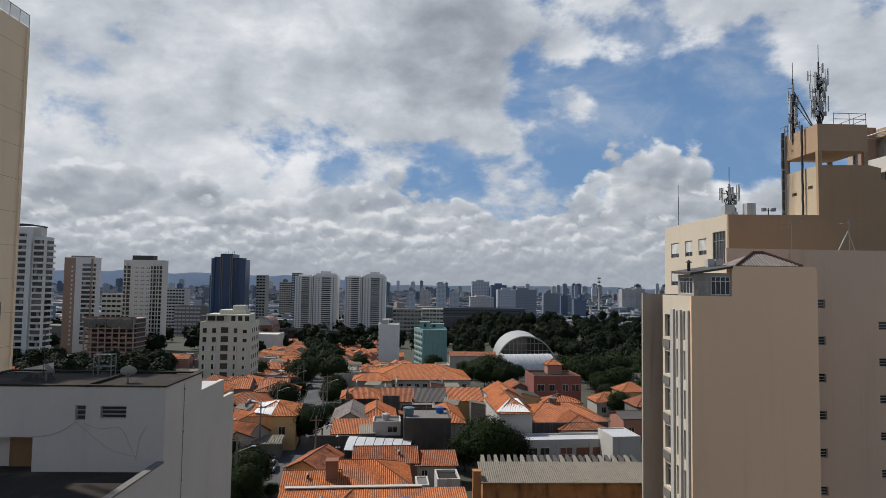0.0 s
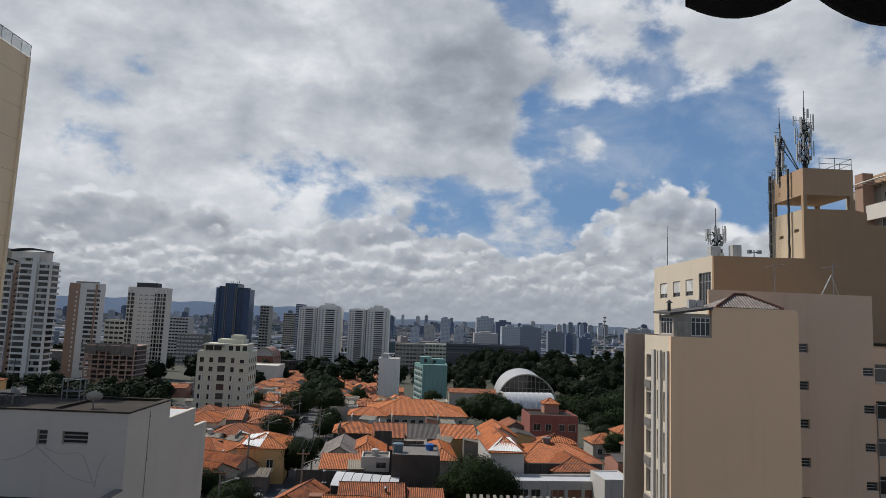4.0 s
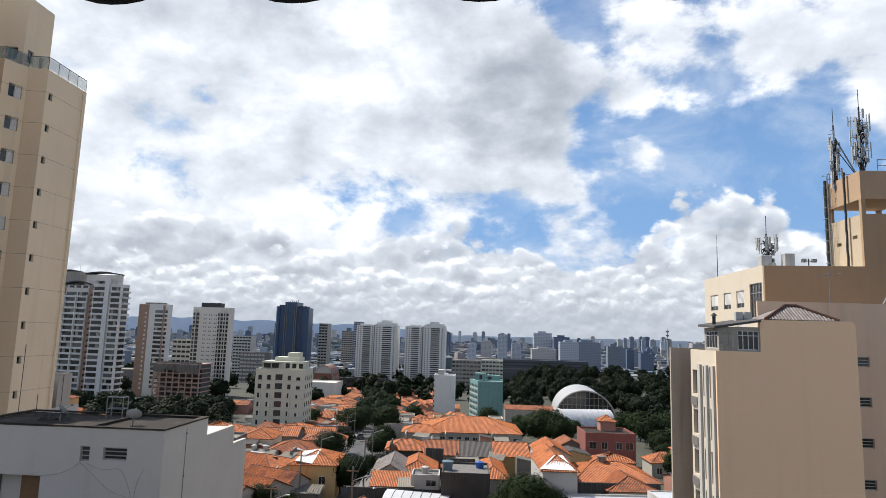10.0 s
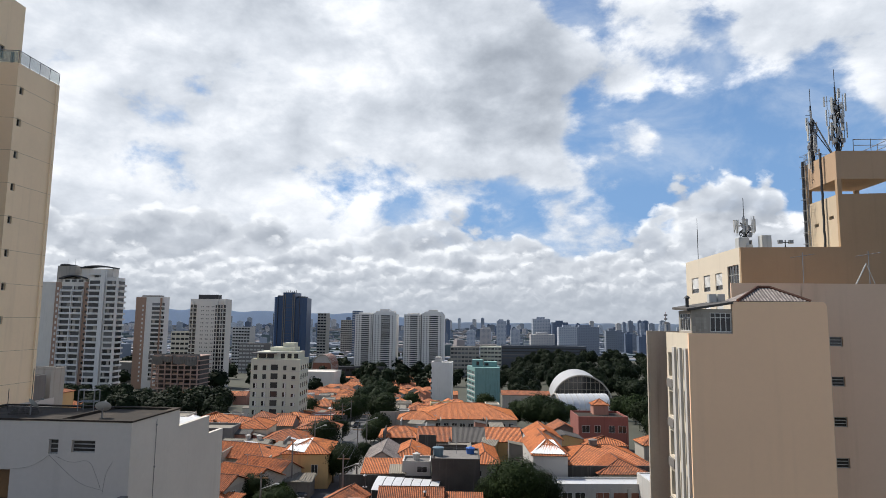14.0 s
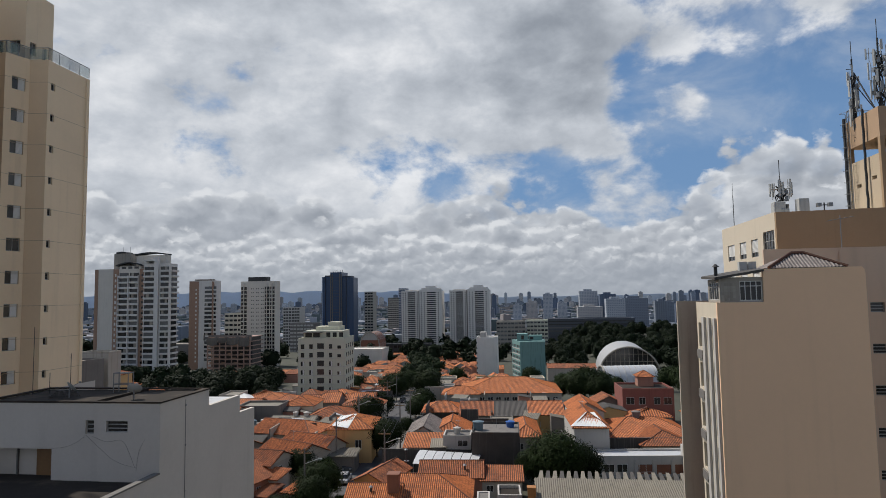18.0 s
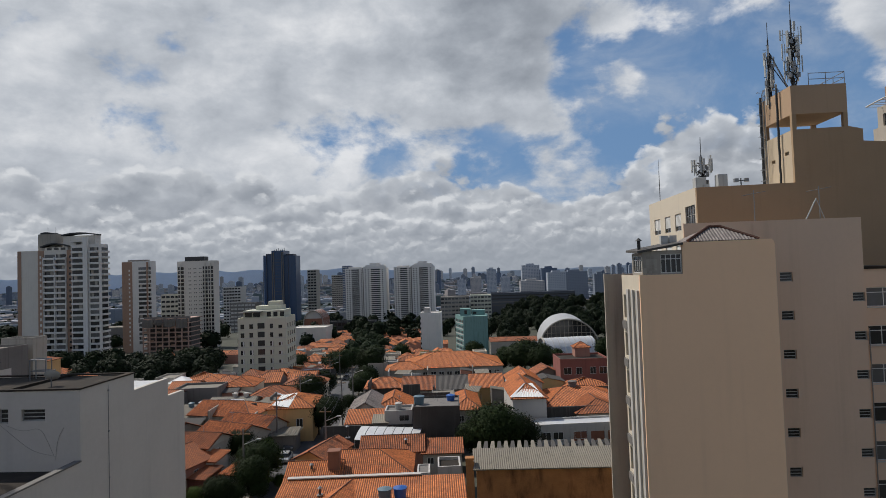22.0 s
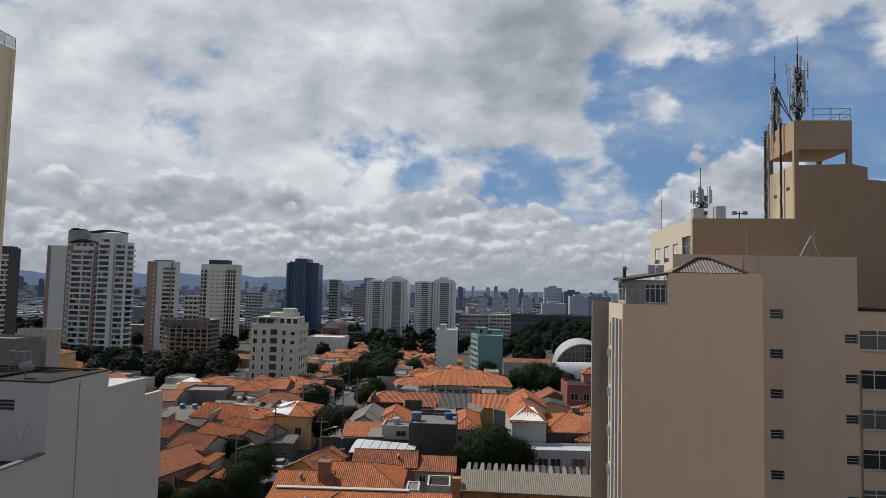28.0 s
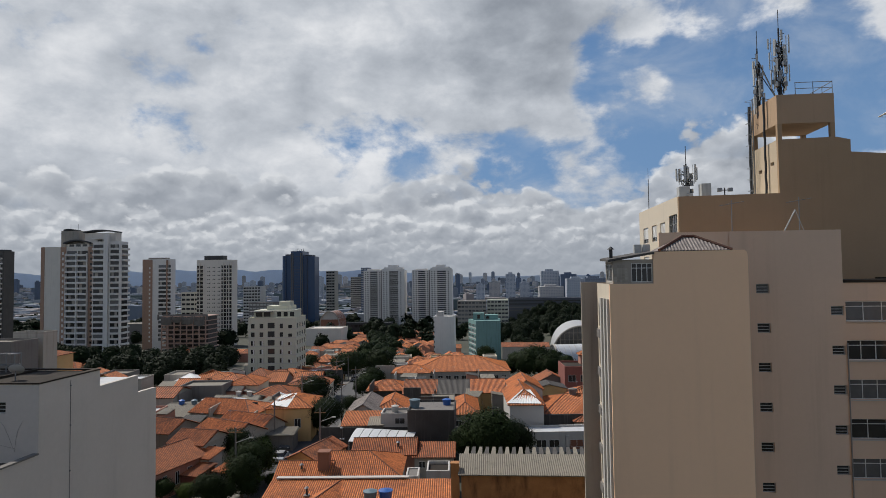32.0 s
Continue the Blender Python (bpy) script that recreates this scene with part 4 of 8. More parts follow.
def grey_house():
    b = thing("grey_building", "grey rendered building with flat bitumen roof and dark roof terrace", "building", (-23.1, 31.15, 0))
    o = (0, 0)
    holes = [(6.3, 6.8, 21.05, 21.78), (7.5, 8.75, 21.15, 21.75)]
    bm = bmesh.new()
    panel(bm, o, X, 10.35, 20.3, 22.65, holes)
    panel(bm, (4.35, 0), X, 6.0, 18.6, 20.3)
    panel(bm, (0.15, 0.9), X, 4.2, 18.6, 20.3)
    bx(bm, 0.02, 0.02, 20.22, 4.35, 0.9, 20.298)
    panel(bm, (0, 9), LEFT, 9, 0, 22.65)
    part("front_wall", bm, M["greywall"], b, "grey wall with a crack and loose cables")
    window(b, o, X, *holes[0], "vent")
    window(b, o, X, *holes[1], "vent")
    bm = bmesh.new()
    ring = [(-14, 0), (5.0, 0), (5.0, 22.68), (0, 22.66), (0, 19.05), (-14, 19.05)]
    a = [bm.verts.new((10.6, y, z)) for y, z in ring]
    c = [bm.verts.new((10.35, y, z)) for y, z in ring]
    bm.faces.new(a), bm.faces.new(c[::-1])
    for i in range(6):
        bm.faces.new((a[i], c[i], c[(i + 1) % 6], a[(i + 1) % 6]))
    part("side_wall", bm, M["greywall"], b, "tall grey flank wall")
    bm = bmesh.new()
    ring = [(5.0, 0), (11.2, 0), (11.2, 20.55), (9.0, 20.6), (9.0, 21.72), (5.0, 21.72)]
    a, c = [bm.verts.new((10.6, y, z)) for y, z in ring], [bm.verts.new((10.35, y, z)) for y, z in ring]
    bm.faces.new(a), bm.faces.new(c[::-1])
    for i in range(6):
        bm.faces.new((a[i], c[i], c[(i + 1) % 6], a[(i + 1) % 6]))
    part("rear_wall", bm, M["greywall"], b)
    bm = bmesh.new()
    bx(bm, 5.0, 5.0, 0, 10.34, 8.9, 21.4)
    part("rear_block", bm, M["greywall"], b)
    bm = bmesh.new()
    bx(bm, 5.0, 5.02, 21.45, 10.34, 8.9, 21.62)
    part("sheet_roof", bm, M["zinc"], b, "white metal sheet roof")
    bm = bmesh.new()
    bx(bm, 0.1, 0.1, 22.2, 10.35, 4.98, 22.62)
    part("flat_roof", bm, M["darkroof"], b, "dark bitumen roof with puddle marks")
    bm = bmesh.new()
    for q in ((-0.05, -0.05, 10.65, 0.22), (-0.05, 0.22, 0.2, 5.0), (10.3, 0.22, 10.65, 5.05), (0.2, 4.8, 10.3, 5.05), (6.6, 0.22, 6.75, 4.8)):
        bx(bm, q[0], q[1], 22.68 if q[0] > 6.7 or q[0] < 6.5 else 22.5, q[2], q[3], 22.76)
    part("coping", bm, M["darkroof"], b, "dark roof edge capping")
    bm = bmesh.new()
    bx(bm, 0.2, -14, 18.4, 10.35, 0.0, 18.6), bx(bm, 0.2, 0.0, 18.4, 4.3, 0.9, 18.6)
    part("terrace", bm, M["darkroof"], b, "dark stained terrace floor with pale patches")
    bm = bmesh.new()
    bx(bm, -0.1, -14, 0, 0.2, 0.9, 19.25)
    part("terrace_parapet", bm, M["greywall"], b)
    bm = bmesh.new()
    bx(bm, 10.3, -14, 19.05, 10.66, -0.02, 19.13)
    part("parapet_capping", bm, M["concrete"], b)
    bm = bmesh.new()
    bx(bm, 2.75, 0.84, 18.6, 3.85, 0.9, 20.28)
    part("door", bm, M["wood"], b, "worn brown wooden terrace door")
    for x in (1.55, 4.2):
        bm = bmesh.new()
        bx(bm, x, 0.78, 18.6, x + 0.08, 0.898, 20.28)
        part("pilaster", bm, M["concrete"], b)
    # loose cables that sag across the wall
    for pts in (((4.3, 20.25), (5.3, 20.35), (6.0, 20.7), (6.35, 21.0)), ((6.35, 21.0), (7.2, 20.3), (8.1, 19.6), (9.3, 19.35)), ((6.7, 20.95), (7.6, 20.6), (8.5, 20.85), (8.9, 20.1), (9.2, 19.4)), ((9.3, 19.2), (9.4, 20.2), (9.75, 20.8))):
        for _ in range(3):      # round off the corners
            pts = [pts[0]] + [(p[0] + (q[0] - p[0]) * t, p[1] + (q[1] - p[1]) * t) for p, q in zip(pts, pts[1:]) for t in (0.25, 0.75)] + [pts[-1]]
        bm = bmesh.new()
        tube(bm, [(p[0], -0.02, p[1]) for p in pts], 0.009)
        part("cable", bm, M["cablegrey"], b, "grey cable sagging across the wall")
    bm = bmesh.new()
    for z in (10, 12.5, 15, 17.5, 20, 22.2):
        rod(bm, (10.61, 2.4, z), (10.66, 2.4, z), 0.05, 6)
    rod(bm, (10.62, 2.4, 4), (10.62, 2.4, 22.5), 0.014, 5)
    part("lightning_rod", bm, M["steel"], b)


grey_house()
for x, y, s, turn in ((-15.0, 32.6, 0.40, 200), (-19.4, 33.2, 0.38, 150)):
    b = thing("satellite_dish", "weathered grey satellite dish on the flat roof", "satellite dish", (x, y, 22.62), turn)
    bm = bmesh.new()
    last = None
    for i in range(6):
        r = s * i / 5
        now = [bm.verts.new((r * math.cos(6.283 * k / 14), r * 0.9 * math.sin(6.283 * k / 14), r * r * 0.7)) for k in range(14)] if i else [bm.verts.new((0, 0, 0))]
        for k in range(14):
            if i == 1:
                bm.faces.new((last[0], now[k], now[(k + 1) % 14]))
            elif i:
                bm.faces.new((last[k], now[k], now[(k + 1) % 14], last[(k + 1) % 14]))
        last = now
    bmesh.ops.transform(bm, matrix=Matrix.Translation((0, 0, 0.55)) @ Matrix.Rotation(radians(52), 4, "X"), verts=bm.verts)
    part("dish", bm, M["antenna"], b)
    bm = bmesh.new()
    rod(bm, (0, 0.05, 0), (0, 0.05, 0.52), 0.035), rod(bm, (0, 0, 0.55), (0, -0.5, 0.8), 0.015, 5), bx(bm, -0.05, -0.56, 0.75, 0.05, -0.46, 0.85)
    part("stand", bm, M["steel"], b)
for x, y, h in ((-20.2, 34.2, 2.4), (-22.5, 34.0, 4.0), (-21.9, 34.6, 1.2)):
    bm = bmesh.new()
    rod(bm, (0, 0, 0), (0, 0, h), 0.018, 6)
    lone("roof_pole", bm, M["darksteel"], "thin bare pole on the flat roof", "pole", (x, y, 22.62))
bm = bmesh.new()
for p in ((0, 0), (0.95, 0), (0, 0.5), (0.95, 0.5)):
    rod(bm, (*p, 0), (*p, 1.15), 0.035, 5)
for z in (0.5, 1.15):
    for p, q in (((0, 0), (0.95, 0)), ((0.95, 0), (0.95, 0.5)), ((0.95, 0.5), (0, 0.5)), ((0, 0.5), (0, 0))):
        rod(bm, (*p, z), (*q, z), 0.03, 5)
lone("metal_frame", bm, M["steel"], "open grey steel frame standing on the roof", "frame", (-18.0, 35.0, 22.62))
for x, y, r in ((-20.3, 33.4, 0.42), (-19.6, 33.7, 0.3)):
    b = thing("rubble_pile", "small pile of broken tiles on the roof", "rubble", (x, y, 22.62), 20)
    for k in range(4):
        bm = bmesh.new()
        bx(bm, -r + 0.1 * k, -r * 0.6 + 0.07 * k, 0.09 * k, r - 0.06 * k, r * 0.6, 0.09 * k + 0.085)
        part("tile_stack", bm, M["soot"], b)


def cream_tower():
    """The tall tower with set-back faces and small bathroom windows."""
    b = thing("residential_tower", "tall beige tower with tan stripes and glass roof rails", "building", (-40.0, 45.0, 0))
    ox, oy = 40.0, -45.0                      # from world to the tower's own metres
    top = 48.2
    # faces as plan runs: from, to, colour, windows as (along, width, height, sill, kind)
    A = lambda x, y: (x + ox, y + oy)
    faces = [
        ((-31.45, 33.0), (-31.55, 38.3), "sand", [(4.33, 0.5, 0.62, 0.1, "vent")]),
        ((-34.75, 33.0), (-31.45, 33.0), "sand", [(0.98, 1.3, 1.06, -0.19, "slide")]),
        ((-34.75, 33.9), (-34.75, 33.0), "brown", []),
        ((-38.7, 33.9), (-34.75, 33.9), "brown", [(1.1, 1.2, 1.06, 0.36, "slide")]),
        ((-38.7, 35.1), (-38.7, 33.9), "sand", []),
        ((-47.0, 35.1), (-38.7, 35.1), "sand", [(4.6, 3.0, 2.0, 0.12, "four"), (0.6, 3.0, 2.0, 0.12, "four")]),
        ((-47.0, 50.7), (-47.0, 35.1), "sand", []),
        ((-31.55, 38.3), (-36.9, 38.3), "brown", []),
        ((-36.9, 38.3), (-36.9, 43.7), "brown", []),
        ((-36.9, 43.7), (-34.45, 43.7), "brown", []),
        ((-34.45, 43.7), (-33.85, 45.5), "sand", [(0.55, 1.05, 1.06, -0.14, "slide")]),
        ((-33.85, 45.5), (-32.35, 45.75), "sand", []),
        ((-32.35, 45.75), (-32.4, 50.7), "sand", [(0.35, 0.45, 0.62, 0.2, "vent")]),
        ((-32.4, 50.7), (-47.0, 50.7), "sand", []),
    ]
    for p, q, paint, wins in faces:
        p, q = Vector(A(*p)), Vector(A(*q))
        u = (q - p).normalized()
        length = (q - p).length
        holes = []
        for s, w, h, sill, kind in wins:
            for k in range(18):
                z = top - 2.64 * (k + 1) + sill
                if z > 0.5:
                    holes.append((s, s + w, z, z + h, kind))
        bm = bmesh.new()
        panel(bm, p, u, length, 0, top, [h[:4] for h in holes], 0.2 if not wins or wins[0][4] != "four" else 1.1)
        part("wall", bm, M[paint], b, "tan strip with set-in shade in its colour" if paint == "brown" else "")
        for i, h in enumerate(holes):
            if h[4] == "four":
                w = window(b, p, u, *h[:4], "four", 1.0)
                piece("balcony_glass", shared(("balcony_glass", round(h[1] - h[0], 2)), lambda bm: bx(bm, 0.0, 0, 0.1, h[1] - h[0], 0.03, 1.0), M["glassgreen"]), b, face_pose(p, u, h[0], h[2]))
            else:
                w = window(b, p, u, *h[:4], "slide" if h[4] == "slide" else "one", 0.2)
                if h[4] == "slide" and (i * 7 + int(length * 3)) % 9 != 4:
                    wd = round(h[1] - h[0], 2)
                    lo = 0.5 if (i * 5) % 11 != 3 else 0.03
                    piece("shutter", shared(("leaf_shutter", wd, lo), lambda bm: ribbed(bm, wd * lo, wd - 0.03, 0.05, 1.15, 12, -0.02), M["shutter"]), w, Matrix.Identity(4), "white sliding shutter")
        # a thin joint at every storey
        joint = shared(("storey_joint", round(length, 2)), lambda q: bx(q, 0, -0.004, -0.014, length, 0.004, 0.014), M["jointline"])
        for k in range(1, 16):
            piece("storey_joint", joint, b, face_pose(p, u, 0, top + 0.75 - 2.64 * k), "thin grey joint line")
    # roof terraces
    for ring in ([(-31.5, 33.05), (-31.6, 38.2), (-36.9, 38.2), (-47, 38.2), (-47, 35.1), (-38.7, 35.1), (-38.7, 33.95), (-34.8, 33.95), (-34.8, 33.05)],
                 [(-36.9, 43.75), (-34.45, 43.75), (-33.9, 45.55), (-32.4, 45.8), (-32.45, 50.65), (-47, 50.65), (-47, 38.25), (-36.9, 38.25)]):
        bm = bmesh.new()
        prism(bm, [A(*p) for p in ring], top - 0.25, top - 0.02)
        part("terrace_slab", bm, M["concrete"], b)
    # set-back penthouses
    for x0, y0, x1, y1, z1 in ((-47.0, 35.6, -33.0, 38.15, 52.2), (-47, 47.3, -36.0, 50.4, 55.3), (-47, 38.2, -39.6, 47.28, 55.4)):
        bm = bmesh.new()
        o, w = A(x0, y0), x1 - x0
        holes = [(w - 3.2 + 1.7 * k, w - 2.2 + 1.7 * k, top + 1.6, top + 2.7) for k in range(2)] if w > 5 else []
        rights = [(1.4, 2.4, top + 1.6, top + 2.7), (5.0, 6.0, top + 1.6, top + 2.7)] if y1 - y0 > 8 else [(0.5, 1.2, top + 1.6, top + 2.7), (1.9, 2.4, top + 1.6, top + 2.7)] if x1 > -37 else []
        panel(bm, o, X, w, top - 0.02, z1, holes)
        panel(bm, A(x1, y0), RIGHT, y1 - y0, top - 0.02, z1, rights)
        panel(bm, A(x1, y1), (-1.0, 0.0), w, top - 0.02, z1)
        ring = [A(x0, y0), A(x1, y0), A(x1, y1), A(x0, y1)]
        prism(bm, ring, z1, z1 + 0.12)
        part("penthouse", bm, M["sand"], b)
        for h in holes:
            window(b, o, X, *h, "slide")
        for h in rights:
            window(b, A(x1, y0), RIGHT, *h, "slide")
    # glass rails round the terraces
    for run in ([(-34.7, 33.05), (-31.5, 33.05), (-31.6, 38.25)], [(-36.8, 43.8), (-34.5, 43.8), (-33.9, 45.55), (-32.4, 45.8), (-32.45, 50.65)]):
        pts = [Vector((*A(*p), top)) for p in run]
        for p, q in zip(pts, pts[1:]):
            bm = bmesh.new()
            n = max(1, round((q - p).length / 1.1))
            rod(bm, p + Vector((0, 0, 1.05)), q + Vector((0, 0, 1.05)), 0.035, 6)
            for i in range(n + 1):
                c = p.lerp(q, i / n)
                rod(bm, c, c + Vector((0, 0, 1.05)), 0.028, 6)
            rail = part("rail", bm, M["steel"], b)
            for i in range(n):
                a, c = p.lerp(q, (i + 0.04) / n), p.lerp(q, (i + 0.96) / n)
                side = (c - a).cross(Vector((0, 0, 1))).normalized() * 0.012
                bm = bmesh.new()
                v = [bm.verts.new(w) for w in (a + side + Vector((0, 0, 0.08)), c + side + Vector((0, 0, 0.08)), c + side + Vector((0, 0, 0.98)), a + side + Vector((0, 0, 0.98)))]
                w = [bm.verts.new(k.co - side * 2) for k in v]
                bm.faces.new(v), bm.faces.new(w[::-1])
                part("glass_pane", bm, M["glassgreen"], rail, "pale green glass")
    bm = bmesh.new()
    rod(bm, (*A(-32.28, 50.2), 0), (*A(-32.28, 50.2), 48.1), 0.05, 6)
    part("down_pipe", bm, M["sand"], b)
    bm = bmesh.new()
    rod(bm, (*A(-39.0, 43.5), 55.5), (*A(-39.0, 43.5), 57.6), 0.12, 8), rod(bm, (*A(-39.0, 43.5), 57.6), (*A(-39.0, 43.5), 57.9), 0.24, 8, 0.2)
    part("flue", bm, M["steel"], b)


cream_tower()


# ---- towers and blocks further off ----
def flat_block(name, label, x0, x1, y, z0, z1, deep, mat, turn=0.0, roof=None):
    """An Empty at the foot of a block whose front runs from x0 to x1 at y; returns it and its width."""
    b = thing(name, label, "building", (x0, y, z0), turn)
    bm = bmesh.new()
    w, h = x1 - x0, z1 - z0
    rings = []
    for inset, z in ((0.0, -4.0), (0.0, h + 0.7), (0.3, h + 0.7), (0.3, h)):
        rings.append([bm.verts.new(p) for p in ((inset, inset, z), (w - inset, inset, z), (w - inset, deep - inset, z), (inset, deep - inset, z))])
    for r, q in zip(rings, rings[1:]):
        for i in range(4):
            bm.faces.new((r[i], r[(i + 1) % 4], q[(i + 1) % 4], q[i]))
    bm.faces.new(rings[0][::-1]), bm.faces.new(rings[3])
    part("body", bm, mat, b)
    return b, w, h


def grid(b, o, u, spots, w, h, z_list, style, mat, proud=0.06, frame_mat=None):
    """Windows or balconies on a far wall: one piece for each spot and storey."""
    key = (style, w, h, mat.name)

    def make(bm):
        if style == "window":
            bx(bm, 0, -0.04, 0, w, 0.02, h)
        elif style == "strip":
            bx(bm, 0, -0.05, 0, w, 0.02, h)
        elif style == "balcony":
            bx(bm, 0, -1.2, 0, w, 0.02, 0.16), bx(bm, 0, -1.2, 0.16, w, -1.1, h), bx(bm, 0, -1.1, 0.16, 0.1, 0.02, h), bx(bm, w - 0.1, -1.1, 0.16, w, 0.02, h)
    me = shared(key, make, mat)
    for a in spots:
        for z in z_list:
            piece(style if style != "strip" else "window_strip", me, b, face_pose(o, u, a, z))


def storeys(z_first, n, step):
    return [z_first + step * i for i in range(n)]


# the eight-storey block in the middle of the houses
def mint_block():
    b, w, h = flat_block("apartment_building", "pale green eight-storey block with small dark windows", -68.6, -53.2, 195.0, -5.5, 14.6, 13.0, M["mint"], 4.0)
    zs = storeys(0.9, 7, 2.75)
    for a, ww, hh in ((0.9, 1.15, 1.45), (3.7, 1.15, 1.45), (10.2, 1.0, 1.45), (12.9, 1.2, 1.0)):
        grid(b, (0, 0), X, [a], ww, hh, zs, "window", M["glass"])
        grid(b, (0, 0), X, [a + ww * 0.55], round(ww * 0.4, 2), hh, zs[:5], "strip", M["shutter"])
    grid(b, (0, 0), X, [6.3], 2.2, 1.75, zs, "window", M["glass"])
    grid(b, (w, 0), RIGHT, [1.6, 4.6, 7.6, 10.6], 1.1, 1.4, zs, "window", M["glass"])
    for z in zs:
        bm = bmesh.new()
        bx(bm, -0.12, -0.12, z - 0.32, w + 0.12, 0.0, z - 0.17), bx(bm, w, 0, z - 0.32, w + 0.12, 13, z - 0.17)
        part("ledge", bm, M["white"], b)
    bm = bmesh.new()
    bx(bm, 1.2, 2.0, h, w - 1.2, 12, h + 2.9)
    part("penthouse", bm, M["mint"], b)
    grid(b, (1.2, 2.0), X, [7.6, 9.7, 11.8], 1.3, 1.5, [h + 0.9], "window", M["glass"])
    grid(b, (1.2, 2.0), X, [0.6, 3.2], 2.2, 1.4, [h + 0.9], "window", M["glass"])
    bm = bmesh.new()
    bx(bm, -0.2, -0.3, h + 2.4, 7.5, 3.0, h + 2.6)
    part("roof_sheet", bm, M["fibre_dark"], b)
    bm = bmesh.new()
    bx(bm, 4.5, 5, h + 2.9, 12.5, 12, h + 4.2), bx(bm, 8.3, 6, h + 4.2, 12.0, 11, h + 5.6)
    part("tank_house", bm, M["mint"], b)


mint_block()


def balcony_tower(name, label, x0, x1, y, z0, z1, deep, wall, accent, step=3.0, turn=0.0):
    b, w, h = flat_block(name, label, x0, x1, y, z0, z1, deep, wall, turn)
    return b, w, h, storeys(1.2, int((h - 2) / step), step)


# a pair of tall white towers with balcony stacks and brick flanks
def balcony_stack(b, o, a, w, zs, rnd_):
    """A stack of deep balconies: slab and parapet, dark loggia behind, some of them glazed in or curtained."""
    for i, z in enumerate(zs):
        pick = rnd_.random()
        grid(b, o, X, [a + 0.1], round(w - 0.2, 2), 1.95, [z + 0.85], "window", M["glassmid" if pick < 0.3 else "glass"])
        if pick > 0.55:
            grid(b, o, X, [a + w * (0.15 if pick > 0.8 else 0.55)], round(w * 0.28, 2), 1.9, [z + 0.9], "strip", M["offwhite"])
    grid(b, o, X, [a], w, 0.95, zs, "balcony", M["whitefar"])


def roof_shade(b, x0, x1, y0, y1, z, rise, mat):
    """A thin dark roof that bows up towards its middle."""
    bm = bmesh.new()
    last = None
    for i in range(9):
        t = i / 8
        x, zz = x0 + (x1 - x0) * t, z + rise * math.sin(math.pi * t)
        now = [bm.verts.new(p) for p in ((x, y0, zz), (x, y0, zz + 0.7), (x, y1, zz + 0.7), (x, y1, zz))]
        if last:
            for k in range(4):
                bm.faces.new((last[k], now[k], now[(k + 1) % 4], last[(k + 1) % 4]))
        else:
            bm.faces.new(now[::-1])
        last = now
    bm.faces.new(last)
    part("roof_cap", bm, mat, b, "dark bowed roof cap")


